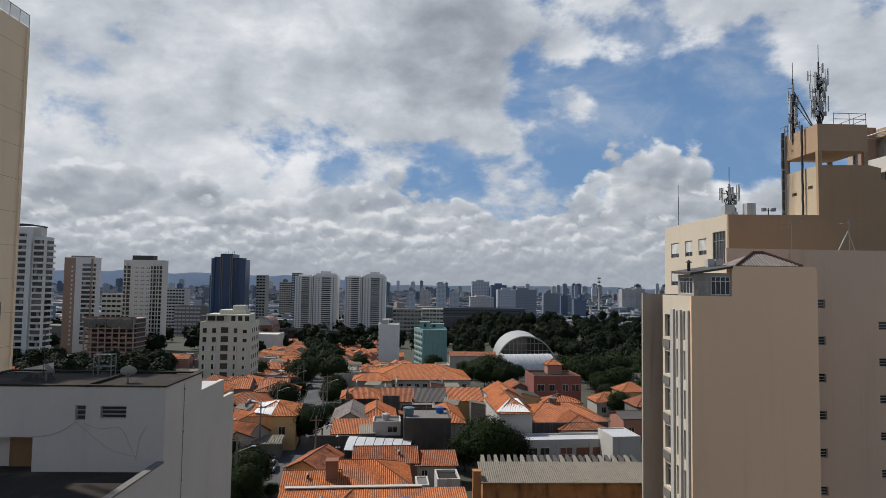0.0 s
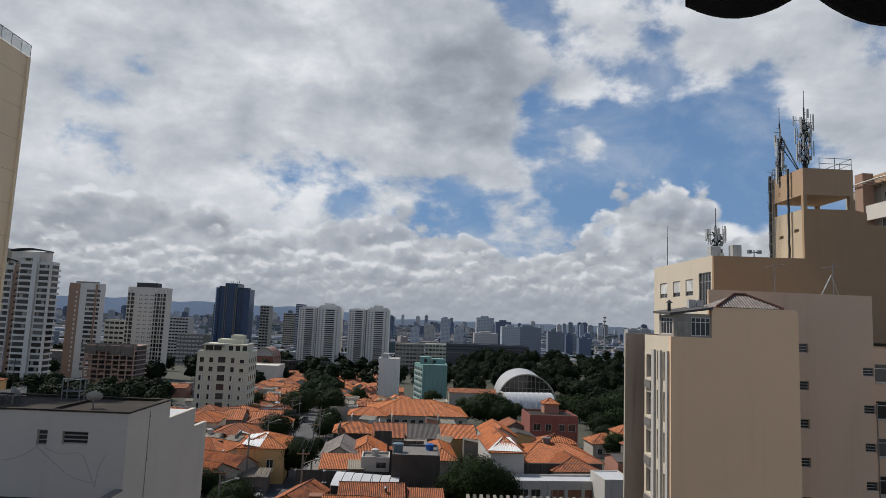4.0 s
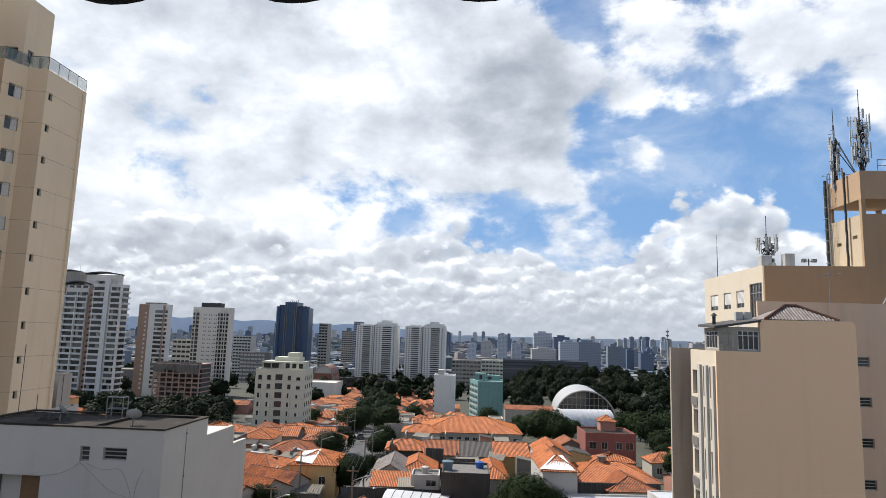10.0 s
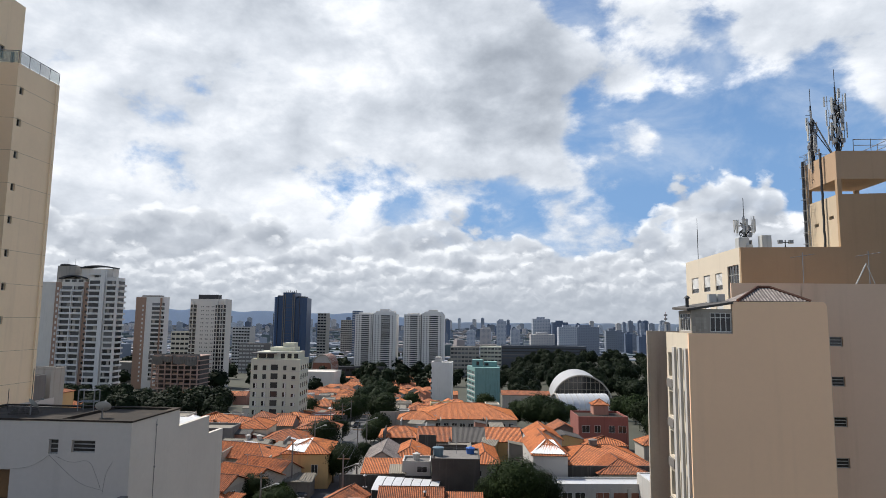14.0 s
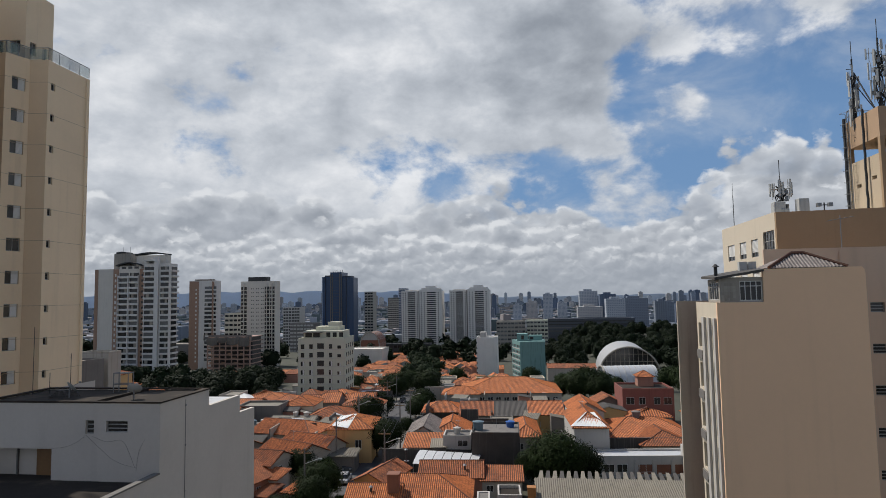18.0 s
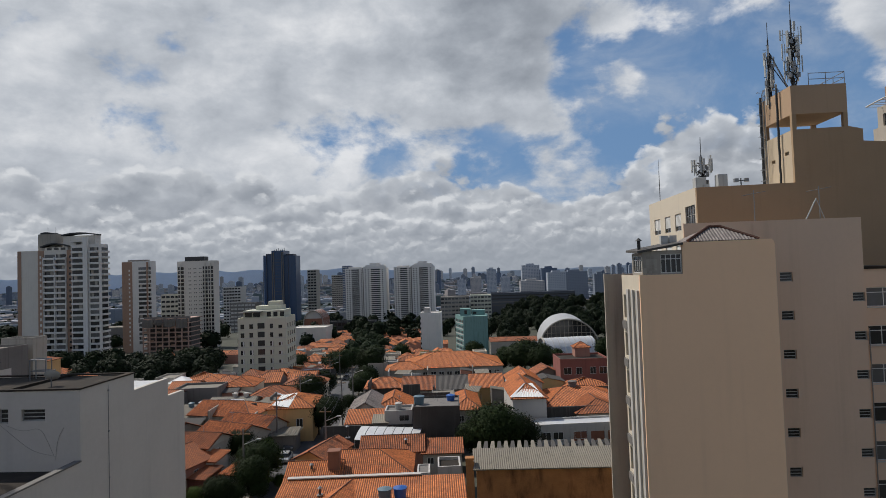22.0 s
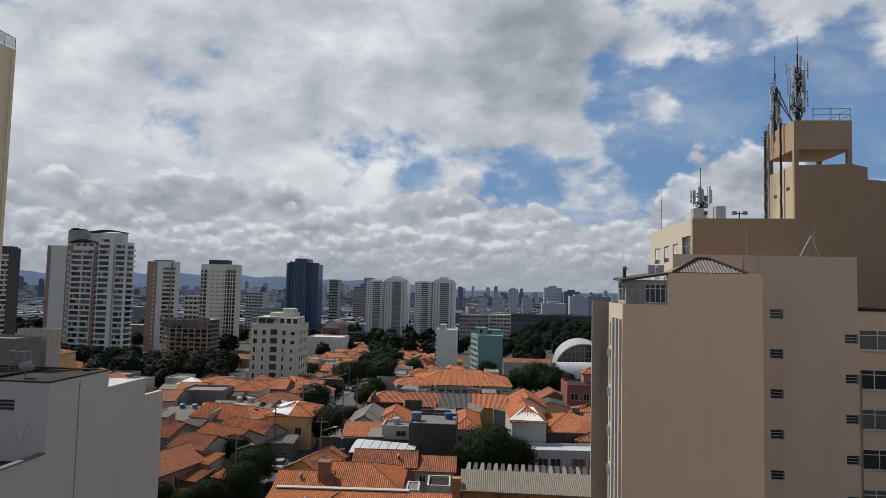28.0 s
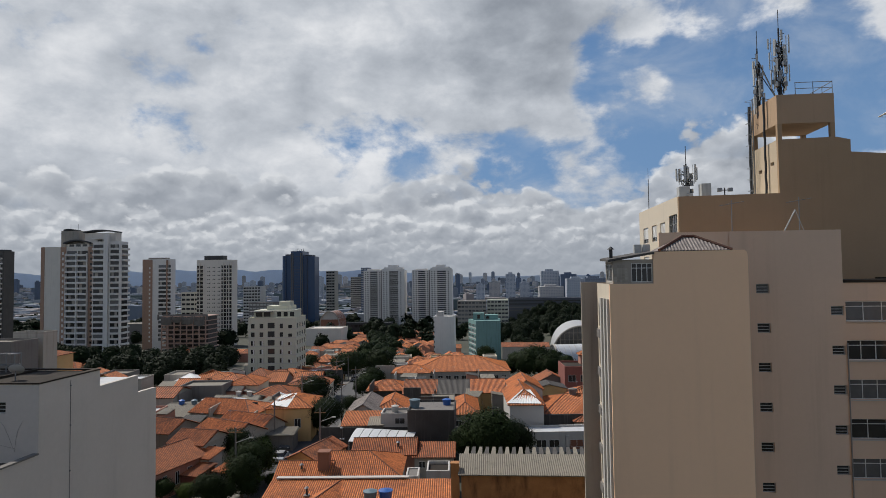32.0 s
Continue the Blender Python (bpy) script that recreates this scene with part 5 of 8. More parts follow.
def west_towers():
    rn = random.Random(5)
    b, w, h, zs = balcony_tower("residential_tower", "tall pale residential tower with balconies and brick brown flank strips", -235.8, -204.8, 319, -14, 45.6, 20, M["palewarm"], None)
    for a, ww in ((0.0, 2.0), (11.3, 3.2), (27.2, 3.6)):
        bm = bmesh.new()
        bx(bm, a, -0.25, -4, a + ww, 0.0, h + 0.6)
        part("brick_strip", bm, M["brownbrick"], b, "brick brown wall strip")
    grid(b, (0, -0.25), X, [12.3], 0.9, 1.5, [z + 0.8 for z in zs], "window", M["whitefar"])
    grid(b, (0, -0.25), X, [28.4], 1.1, 1.2, [z + 0.8 for z in zs], "window", M["glass"])
    zs_low = [z for z in zs if z < h - 4]
    balcony_stack(b, (0, 0), 14.8, 5.8, zs_low, rn)
    balcony_stack(b, (0, 0), 21.2, 5.6, zs_low, rn)
    for a, ww in ((14.55, 0.25), (20.65, 0.5), (26.85, 0.3)):
        bm = bmesh.new()
        bx(bm, a, -1.35, -4, a + ww, 0.0, h - 3.0)
        part("pilaster", bm, M["whitefar"], b)
    bm = bmesh.new()
    bx(bm, 9.2, 3.0, h, 19.3, 10.5, h + 9.6)
    part("plant_room", bm, M["offwhite"], b)
    bm = bmesh.new()
    bx(bm, 14.6, 0.6, h, 27.2, 9.0, h + 2.2)
    part("penthouse", bm, M["palewarm"], b)
    grid(b, (14.6, 0.6), X, [1.2, 5.0, 8.8], 2.6, 1.5, [h + 0.5], "window", M["glass"])
    roof_shade(b, 12.8, 28.4, -0.6, 8.0, h + 2.2, 1.6, M["darksteel"])
    roof_shade(b, 10.6, 16.4, 2.8, 9.0, h + 9.6, 0.4, M["darksteel"])
    for x in (12.6, 17.0):
        bm = bmesh.new()
        rod(bm, (x, 6, h + 9.6), (x, 6, h + 13.4), 0.07, 5)
        part("roof_aerial", bm, M["steel"], b)
    b, w, h, zs = balcony_tower("residential_tower", "tall pale residential tower with stacked deep balconies", -204.8, -189.8, 317, -14, 48.0, 8, M["whitefar"], None)
    balcony_stack(b, (0, 0), 0.3, 6.5, zs, rn)
    balcony_stack(b, (0, 0), 9.9, 4.9, [z for z in zs if z < h - 2.5], rn)
    bm = bmesh.new()
    bx(bm, 7.0, -1.6, -4, 9.4, 0.0, h + 4.5)
    part("pilaster", bm, M["whitefar"], b, "broad white pier between the balconies")
    bm = bmesh.new()
    bx(bm, -6.4, 2.6, h, 11.3, 7.6, h + 5.6)
    part("plant_room", bm, M["palewarm"], b)
    roof_shade(b, -6.8, 11.6, 1.6, 7.8, h + 5.6, 1.0, M["darksteel"])
    bm = bmesh.new()
    bx(bm, 0.2, -1.6, h + 2.0, 7.0, 2.6, h + 2.5)
    part("canopy", bm, M["whitefar"], b)
    grid(b, (0.4, 2.6), X, [0.6, 3.6], 2.4, 1.6, [h + 0.3], "window", M["glass"])
    grid(b, (w, 0), RIGHT, [2.2], 5.4, 1.9, [z + 0.85 for z in zs], "window", M["glass"])
    grid(b, (w, 0), RIGHT, [2.0], 5.8, 0.95, zs, "balcony", M["whitefar"])
    b, w, h, zs = balcony_tower("residential_tower", "dark grey green residential tower with pale balconies", -321, -283.5, 350, -14, 45.5, 8, M["fibre_dark"], None)
    for a in (2, 11, 20, 30.5):
        balcony_stack(b, (0, 0), a, 6.0, zs, rn)
    bm = bmesh.new()
    bx(bm, 26.0, 1.0, h, 36.5, 7, h + 1.6)
    part("roof_cap", bm, M["darksteel"], b, "dark flat roof cap")


west_towers()


def brick_side_tower():
    b, w, h, zs = balcony_tower("residential_tower", "white tower with a brick red stair flank and balconies", -237.8, -218.0, 420, -17, 41.5, 8, M["whitefar"], None)
    bm = bmesh.new()
    bx(bm, 0, -0.3, -4, 7.2, 0, h + 0.3)
    part("brick_strip", bm, M["brownbrick"], b, "brick red wall strip")
    grid(b, (0, -0.3), X, [4.8], 1.0, 1.3, zs, "window", M["whitefar"])
    rn = random.Random(8)
    balcony_stack(b, (0, 0), 11.6, 6.2, zs, rn)
    bm = bmesh.new()
    bx(bm, 17.9, -1.3, -4, 18.7, 0, h)
    part("brick_strip", bm, M["brownbrick"], b, "brick red wall strip")
    balcony_stack(b, (0, 0), 18.8, 1.9, zs, rn)
    bm = bmesh.new()
    bx(bm, 3, 2, h, 16, 7, h + 1.8)
    part("plant_room", bm, M["concrete"], b)


def cream_far_tower():
    b, w, h, zs = balcony_tower("residential_tower", "cream tower with small square windows and dark corner balconies", -216.7, -189.0, 457, -20, 41.5, 10, M["palewarm"], None)
    for a in (8.5, 12.5, 16.5):
        grid(b, (0, 0), X, [a, a + 1.3], 0.75, 0.8, [z + 0.8 for z in zs], "window", M["glassmid"])
    for a, ww in ((0.3, 4.6), (19.5, 3.6), (23.8, 3.6)):
        grid(b, (0, 0), X, [a], ww, 2.2, [z + 0.5 for z in zs], "window", M["glass"])
        grid(b, (0, 0), X, [a], ww, 0.45, zs, "balcony", M["palewarm"])
        bm = bmesh.new()
        bx(bm, a + ww / 2 - 0.2, -1.15, -4, a + ww / 2 + 0.2, 0, h - 1)
        part("pilaster", bm, M["palewarm"], b)
    bm = bmesh.new()
    bx(bm, 5, 2, h, 20, 9, h + 4)
    part("plant_room", bm, M["darksteel"], b, "dark clad plant room")


brick_side_tower()
cream_far_tower()


def shell_building():
    b = thing("building_shell", "unfinished brick red building shell wrapped in netting", "building", (-213, 400, -18))
    zs = storeys(0, 8, 3.0)
    for z in zs:
        bm = bmesh.new()
        bx(bm, 0, 0, z - 0.25, 31, 20, z + 0.25)
        part("floor_slab", bm, M["pinkgrey"], b)
    for a in range(8):
        bm = bmesh.new()
        bx(bm, a * 4.35, 0.1, -3, a * 4.35 + 0.6, 0.9, 21)
        part("column", bm, M["pinkgrey"], b)
    for i, z in enumerate(zs[:-1]):
        for a in range(7):
            if i < 6 and (a * 3 + i * 2) % 7 < 3 - i // 3:
                piece("brick_infill", shared(("brick_infill",), lambda bm: bx(bm, 0, 0, 0, 2.4, 0.2, 1.1), M["brownbrick"]), b, Matrix.Translation((a * 4.35 + 0.8 + (i % 2), 0.4, z + 0.25)))
    bm = bmesh.new()
    bx(bm, 1, 6, -3, 30, 19.5, 20.5)
    part("core", bm, M["fibre_dark"], b)
    bm = bmesh.new()
    bx(bm, -1.2, -1.2, 18.8, 32.2, 0.0, 19.0), bx(bm, -1.6, -1.6, 19.0, -1.2, 0.0, 22.5), bx(bm, 32.2, -1.6, 19.0, 32.6, 0, 22.5), bx(bm, 0.5, 1.2, 21.0, 31, 1.3, 22.4)
    part("netting", bm, M["concrete"], b, "grey safety netting round the top")
    for a, w, z in ((0.2, 7.5, 15.2), (8.0, 6.0, 16.8), (14.6, 8.0, 15.6), (23.0, 7.6, 14.6)):
        bm = bmesh.new()
        top_, low_ = [], []
        for i in range(9):
            t = i / 8
            top_.append(bm.verts.new((a + w * t, -0.7 + 0.25 * (i % 2), 21.6 - 1.2 * math.sin(math.pi * t))))
            low_.append(bm.verts.new((a + w * t, -0.5 + 0.25 * (i % 2), z + 1.5 * abs(t - 0.5))))
        for i in range(8):
            bm.faces.new((low_[i], low_[i + 1], top_[i + 1], top_[i]))
        part("net_curtain", bm, M["concrete"], b, "sagging grey net curtain")


shell_building()


def twin(x0, x1, y, seed):
    b, w, h = flat_block("residential_tower", "white tower with two bays and rows of small balconies", x0, x1, y, -46, 36.5, 24, M["whitefar"])
    zs = storeys(2.0, 27, 2.98)
    half = w * 0.46
    bm = bmesh.new()
    bx(bm, half, -6, -4, w, 0.0, h + 2.5)
    part("front_bay", bm, M["whitefar"], b)
    # a darker strip drawn in place of the shaded slot
    bm = bmesh.new()
    bx(bm, half - 2.2, -0.6, -4, half - 0.001, 0.0, h + 0.6)
    part("recess", bm, M["concrete"], b, "dark strip for the shade of the slot between the bays")
    for o, ww in (((0, 0), half), ((half, -6), w - half)):
        for a, c in ((0.07, 1.6), (0.20, 1.6), (0.83, 1.6)):
            grid(b, o, X, [ww * a], c, 1.3, zs, "window", M["glassmid"])
        grid(b, o, X, [ww * 0.34], round(ww * 0.40, 1), 1.9, zs, "window", M["glassmid"])
        grid(b, o, X, [ww * 0.34], round(ww * 0.40, 1), 1.0, [z - 1.0 for z in zs], "balcony", M["whitefar"])
    bm = bmesh.new()
    bx(bm, 5, 3, h, half - 5, 18, h + 2.5), bx(bm, half + 3, -4, h + 2.5, w - 3, 14, h + 5), bx(bm, half + 9, -2, h + 5, w - 10, 12, h + 8)
    part("plant_room", bm, M["whitefar"], b)


twin(-190.5, -128, 930, 1)
twin(-117.5, -57, 935, 2)


def blue_tower():
    b = thing("office_tower", "dark blue glass office tower with a raised ribbed middle bay", "building", (-260, 770, -42))
    for name, ring, z in (("left_wing", [(0, 0), (2, -3), (13, -4), (13, 22), (0, 22)], 97.5), ("right_wing", [(28, -4), (37, -3), (41, 2), (41, 22), (28, 22)], 96.5), ("middle_bay", [(13.01, -6.5), (27.99, -6.5), (27.99, 20), (13.01, 20)], 103)):
        bm = bmesh.new()
        prism(bm, ring, -4, z)
        part(name, bm, M["bluegl"], b, "dark blue curtain wall")
    for a, y, z in ((13.2, -7.3, 101), (15.4, -7.3, 101), (25.2, -7.3, 101), (27.2, -7.3, 101), (5.5, -4.6, 97), (33.0, -4.6, 96)):
        bm = bmesh.new()
        bx(bm, a, y, -4, a + (0.9 if abs(y) > 5 else 0.4), y + 1.2, z)
        part("rib", bm, M["slate"] if abs(y) < 5 else M["concrete"], b)
    for z in range(0, 100, 4):
        bm = bmesh.new()
        bx(bm, 16.4, -6.62, z, 25.1, -6.48, z + 0.4)
        part("spandrel", bm, M["slate"], b)
    bm = bmesh.new()
    bx(bm, 3, 2, 97.5, 12.9, 16, 99.5), bx(bm, 29, 2, 96.5, 38, 16, 98.5)
    part("plant_room", bm, M["slate"], b)
    for i in range(6):
        bm = bmesh.new()
        rod(bm, (14 + 2.5 * i, 3, 103), (14 + 2.5 * i, 3, 104.6 + (i % 3)), 0.3, 5)
        part("roof_aerial", bm, M["darksteel"], b)


blue_tower()


def slab_office(label, x0, x1, y, z0, z1, deep, mat, bands, band_mat, rows_h=1.6):
    b, w, h = flat_block("office_building", label, x0, x1, y, z0, z1, deep, M[mat])
    n = max(2, int(w / 4))
    for k in range(bands):
        z = (k + 0.35) * h / bands
        grid(b, (0, 0), X, [w * (i + 0.12) / n for i in range(n)], round(w / n * 0.8, 2), round(h / bands * 0.45, 2), [z], "strip", M[band_mat])
    return b


slab_office("grey concrete office block with dark window rows", -34, -2, 700, -36, -1, 25, "offwhite", 8, "glassmid")
slab_office("pale grey office block with window rows", -1, 23, 720, -36, -1, 25, "mint", 8, "glassmid")
b, w, h = flat_block("office_building", "long dark slate clad office building", 25, 131, 800, -24, -2.5, 30, M["slate"])
grid(b, (0, 0), X, [0.3], 105.4, 1.5, storeys(6.0, 4, 4.0), "strip", M["glassmid"])
slab_office("white banded office block", -366, -340, 900, -43, 15, 22, "white", 13, "glass")
slab_office("blue grey office block", -275, -246, 700, -35, -1, 22, "concrete", 8, "white")
slab_office("low cream block of flats behind the towers", -304, -281, 600, -28, 14, 18, "cream", 9, "glass")
slab_office("narrow grey tower beside the glass tower", -292, -276, 860, -43, 35, 20, "concrete", 20, "glass")
slab_office("narrow pale tower beside the glass tower", -226, -214, 850, -43, 36, 20, "offwhite", 20, "glass")
slab_office("brown residential tower in the distance", -275, -250, 1200, -46, 27, 22, "offwhite", 18, "glass")
slab_office("slim blue and white tower", -212, -199, 1010, -45, 42, 20, "bluegl", 22, "white")
slab_office("tall cream tower between the white towers", -128, -112, 1050, -45, 22, 20, "cream", 16, "glass")


# the white gable block and the teal block
b, w, h = flat_block("apartment_building", "narrow white block with a blank gable", -25.6, -13.8, 357, -22, 4.0, 14, M["whitefar"])
bm = bmesh.new()
bx(bm, 2.2, 1, h, 5.6, 8, h + 3.4)
part("tank_house", bm, M["white"], b)
grid(b, (0, 14), LEFT, [1, 4, 7, 10], 1.6, 1.3, storeys(3, 8, 2.85), "window", M["glass"])
grid(b, (0, 0), X, [0.02], 0.5, 1.3, storeys(3, 8, 2.85), "window", M["glass"])

b = thing("apartment_building", "teal painted block with rows of small windows", "building", (-4.8, 325, -18), 0)
bm = bmesh.new()
ring = [(0, 16), (4.6, 0), (17.3, 0.8), (17.3, 17)]
prism(bm, ring, -3, 22.4)
part("body", bm, M["teal"], b)
u = Vector((4.6, -16)).normalized()
for k in range(7):
    grid(b, (0, 16), tuple(u), [1.2 + 3.1 * i for i in range(5)], 1.9, 1.3, [2.0 + 2.85 * k], "window", M["glass"])
    grid(b, (0, 16), tuple(u), [0.4], 16.0, 0.5, [1.2 + 2.85 * k], "strip", M["white"])
bm = bmesh.new()
bx(bm, 3.0, 5, 22.4, 8.5, 12, 26), bx(bm, 9.0, 8, 22.4, 16, 14, 25)
part("tank_house", bm, M["teal"], b)
bm = bmesh.new()
bx(bm, 5.2, 4.9, 23.2, 6.6, 5.0, 25.2), bx(bm, 9.8, 7.9, 23, 11.5, 8, 24.2)
part("vent_opening", bm, M["glass"], b)


# arched halls by the park
def vault(name, label, x, y, z, turn, span, rise, length, mat, glazed):
    b = thing(name, label, "hall", (x, y, z), turn)
    n = 28
    pts = [(-span / 2 * math.cos(math.pi * i / n), rise * math.sin(math.pi * i / n) ** 0.85) for i in range(n + 1)]
    bm = bmesh.new()
    for sgn, off in ((1, 0.0), (-1, 0.5)):
        ra = [bm.verts.new((px * (1 - off / span * 2), 0, pz - off)) for px, pz in pts]
        rb = [bm.verts.new((px * (1 - off / span * 2), length, pz - off)) for px, pz in pts]
        for i in range(n):
            f = (ra[i], ra[i + 1], rb[i + 1], rb[i])
            bm.faces.new(f if sgn < 0 else f[::-1])
    part("vault_roof", bm, mat, b)
    bm = bmesh.new()
    for i in range(n):
        (x0, z0), (x1, z1) = pts[i], pts[i + 1]
        rod(bm, (x0, -0.1, z0), (x1, -0.1, z1), 0.45, 6)
    part("arch_rim", bm, M["offwhite"], b)
    inner = [(px * 0.985, pz - 0.3) for px, pz in pts if pz > 0.2]
    bm = bmesh.new()
    bm.faces.new([bm.verts.new((px, 0.6, pz)) for px, pz in inner])
    part("end_wall", bm, M["glass"] if glazed else M["white"], b)
    if glazed:
        for k in range(-6, 7):
            px = k * span / 14
            top = rise * math.sin(math.acos(min(1, abs(px) / (span / 2)))) ** 0.85
            bm = bmesh.new()
            bx(bm, px - 0.12, 0.35, 0, px + 0.12, 0.55, top - 0.3)
            part("mullion", bm, M["mullion"], b)
        for k in range(1, 5):
            zz = rise * k / 5
            half = span / 2 * math.cos(math.asin((zz / rise) ** (1 / 0.85)))
            bm = bmesh.new()
            bx(bm, -half + 0.3, 0.4, zz - 0.12, half - 0.3, 0.56, zz + 0.12)
            part("transom", bm, M["mullion"], b)
    else:
        for k in range(9):
            bm = bmesh.new()
            yy = length * (k + 0.5) / 9
            for i in range(n):
                (x0, z0), (x1, z1) = pts[i], pts[i + 1]
                rod(bm, (x0, yy, z0), (x1, yy, z1), 0.12, 4)
            part("roof_seam", bm, M["white"], b)
    return b


vault("arched_hall", "large white barrel vaulted hall with a glazed end", 54.6, 330, -17.0, -3.3, 31, 18.0, 44, M["vault"], True)
vault("arched_annex", "small white barrel vaulted annex with seams", 35.5, 280, -14.0, -78.0, 15, 11.0, 23, M["zinc"], False)


# communication tower
b = thing("lattice_tower", "slender white and red broadcasting tower", "tower", (467, 1650, -46))
for k in range(6):
    bm = bmesh.new()
    rod(bm, (0, 0, k * 14), (0, 0, k * 14 + 14), 2.6 - 0.25 * k, 8, 2.35 - 0.25 * k)
    part("shaft", bm, M["white"], b)
for z in (74, 84, 94):
    bm = bmesh.new()
    rod(bm, (0, 0, z), (0, 0, z + 4), 4.2, 10)
    part("platform", bm, M["concrete"], b)
bm = bmesh.new()
rod(bm, (0, 0, 84), (0, 0, 104), 1.0, 6, 0.3)
part("spire", bm, M["redbrown"], b)


# the brown and cream tower beyond the tan building
def terracotta_tower():
    b = thing("residential_tower", "brown and cream tower with balconies and a roof pergola", "building", (81.4, 95.0, 0))
    zs = [47.2 - 3.1 * k for k in range(10)]
    fr = [(3.9, 5.5, z - 0.1, z + 1.25) for z in zs] + [(6.3, 6.9, z + 0.45, z + 1.15) for z in zs]
    bm = bmesh.new()
    panel(bm, (1.05, 0), X, 7.2, 0, 52.2, fr)
    part("front_wall", bm, M["rosebrown"], b, "brown rendered front")
    for i, h in enumerate(fr):
        w = window(b, (1.05, 0), X, *h, "slide", 0.18, "shutter")
        if h[1] - h[0] > 1 and i % 3 != 1:
            piece("shutter", shared(("blind", i % 2), lambda q: bx(q, 0.04, -0.03, 0.35 if i % 2 else 0.7, 1.56, 0.03, 1.31), M["shutter"]), w, Matrix.Identity(4), "white roller blind")
    bm = bmesh.new()
    bx(bm, 0.0, -0.12, 0, 1.04, 0.3, 52.0), bx(bm, 8.26, -0.3, 0, 16, 0.2, 54.5)
    part("corner_pier", bm, M["finwall"], b, "cream corner pier")
    bm = bmesh.new()
    bx(bm, 1.0, -0.1, 52.21, 8.3, 0.25, 52.45)
    part("capping", bm, M["finwall"], b)
    bm = bmesh.new()
    panel(bm, (0, 23), LEFT, 22.7, 0, 51.4)
    bx(bm, 0.05, 0.3, 51.0, 16, 23, 51.35)
    part("side_wall", bm, M["finwall"], b)
    bm = bmesh.new()
    bx(bm, -0.25, 3.1, 0, -0.003, 6.0, 50.6)
    part("brown_strip", bm, M["rosebrown"], b, "brown rendered strip")
    for z in zs:
        bm = bmesh.new()
        bx(bm, -0.9, 0.5, z - 1.1, -0.001, 2.9, z + 0.35)
        part("balcony", bm, M["palewarm"], b, "cream balcony parapet")
        window(b, (0, 2.8), LEFT, 0.2, 2.0, z + 0.4, z + 1.7, "slide", 0.03, "shutter")
        window(b, (-0.26, 5.3), LEFT, 0, 1.3, z + 0.2, z + 0.75, "slide", 0.03, "shutter", "glassmid")
        bm = bmesh.new()
        bx(bm, -1.6, 6.2, z - 1.1, -0.001, 8.6, z + 0.1), bx(bm, -1.6, 16.3, z - 1.1, -0.001, 23, z)
        part("long_balcony", bm, M["palewarm"], b, "long white balcony parapet")
        for a, ww in ((6.3, 2.2), (9.5, 2.6), (17.0, 2.6), (20.2, 2.4)):
            window(b, (0, a + ww), LEFT, 0, ww, z + 0.1, z + 1.7, "slide", 0.03, "shutter", "glassmid")
    bm = bmesh.new()
    bx(bm, -0.3, 0.35, 48.9, -0.002, 2.9, 52.0)
    part("cream_panel", bm, M["palewarm"], b)
    bm = bmesh.new()
    bx(bm, -1.7, 6.2, 48.6, -1.4, 13.9, 51.3), bx(bm, -1.4, 6.2, 48.6, -0.01, 6.5, 51.3)
    part("terrace_parapet", bm, M["palewarm"], b, "tall cream terrace parapet")
    bm = bmesh.new()
    bx(bm, -2.0, 14.0, 0, -0.004, 16.1, 57.4)
    part("stair_shaft", bm, M["brownbrick"], b, "dark brown vertical shaft")
    bm = bmesh.new()
    panel(bm, (0.9, 23), LEFT, 20.5, 51.35, 55.4, [(10.2, 12.4, 51.6, 53.9), (14.0, 16.0, 51.6, 53.9), (1.5, 4.5, 51.6, 53.9)], 0.3)
    panel(bm, (0.9, 2.5), X, 15, 51.35, 55.4)
    part("penthouse", bm, M["finwall"], b)
    for h in ((10.2, 12.4, 51.6, 53.9), (14.0, 16.0, 51.6, 53.9), (1.5, 4.5, 51.6, 53.9)):
        window(b, (0.9, 23), LEFT, *h, "slide", 0.3, "shutter")
    bm = bmesh.new()
    bx(bm, -0.2, 2.2, 55.4, 4.6, 16, 56.9)
    part("roof_band", bm, M["tanlight"], b, "tan roof band")
    bm = bmesh.new()
    bx(bm, 1.4, 2.6, 55.42, 16, 12, 59.4)
    part("tank_house", bm, M["finwall"], b, "pale top storey")
    pts = [(-1.9 - 0.55 * math.sin(math.pi * i / 12), 3.0 + 1.55 * i, 55.5 - 0.1 * (i - 5) ** 2 / 25) for i in range(13)]
    bm = bmesh.new()
    for p, q in zip(pts, pts[1:]):
        rod(bm, p, q, 0.13, 6)
    for p in pts:
        rod(bm, p, (0.9, p[1], 55.2), 0.06, 5)
    part("pergola", bm, M["palewarm"], b, "white bowed roof pergola")
    bm = bmesh.new()
    for i in range(10):
        rod(bm, (1.5 + 1.5 * i, 2.7, 59.4), (1.5 + 1.5 * i, 2.7, 60.5), 0.04, 5)
        rod(bm, (1.5, 2.7 + 1.0 * i, 59.4), (1.5, 2.7 + 1.0 * i, 60.5), 0.04, 5)
    for z in (60.0, 60.5):
        rod(bm, (1.5, 2.7, z), (15.2, 2.7, z), 0.04, 5), rod(bm, (1.5, 2.7, z), (1.5, 11.9, z), 0.04, 5)
    rod(bm, (6.3, 5, 59.4), (6.3, 5, 64.0), 0.05, 5), rod(bm, (3.4, 5, 61.2), (5.0, 5, 61.6), 0.04, 5), rod(bm, (4.2, 5, 59.4), (4.2, 5, 61.6), 0.04, 5)
    part("roof_rail", bm, M["palewarm"], b)


terracotta_tower()


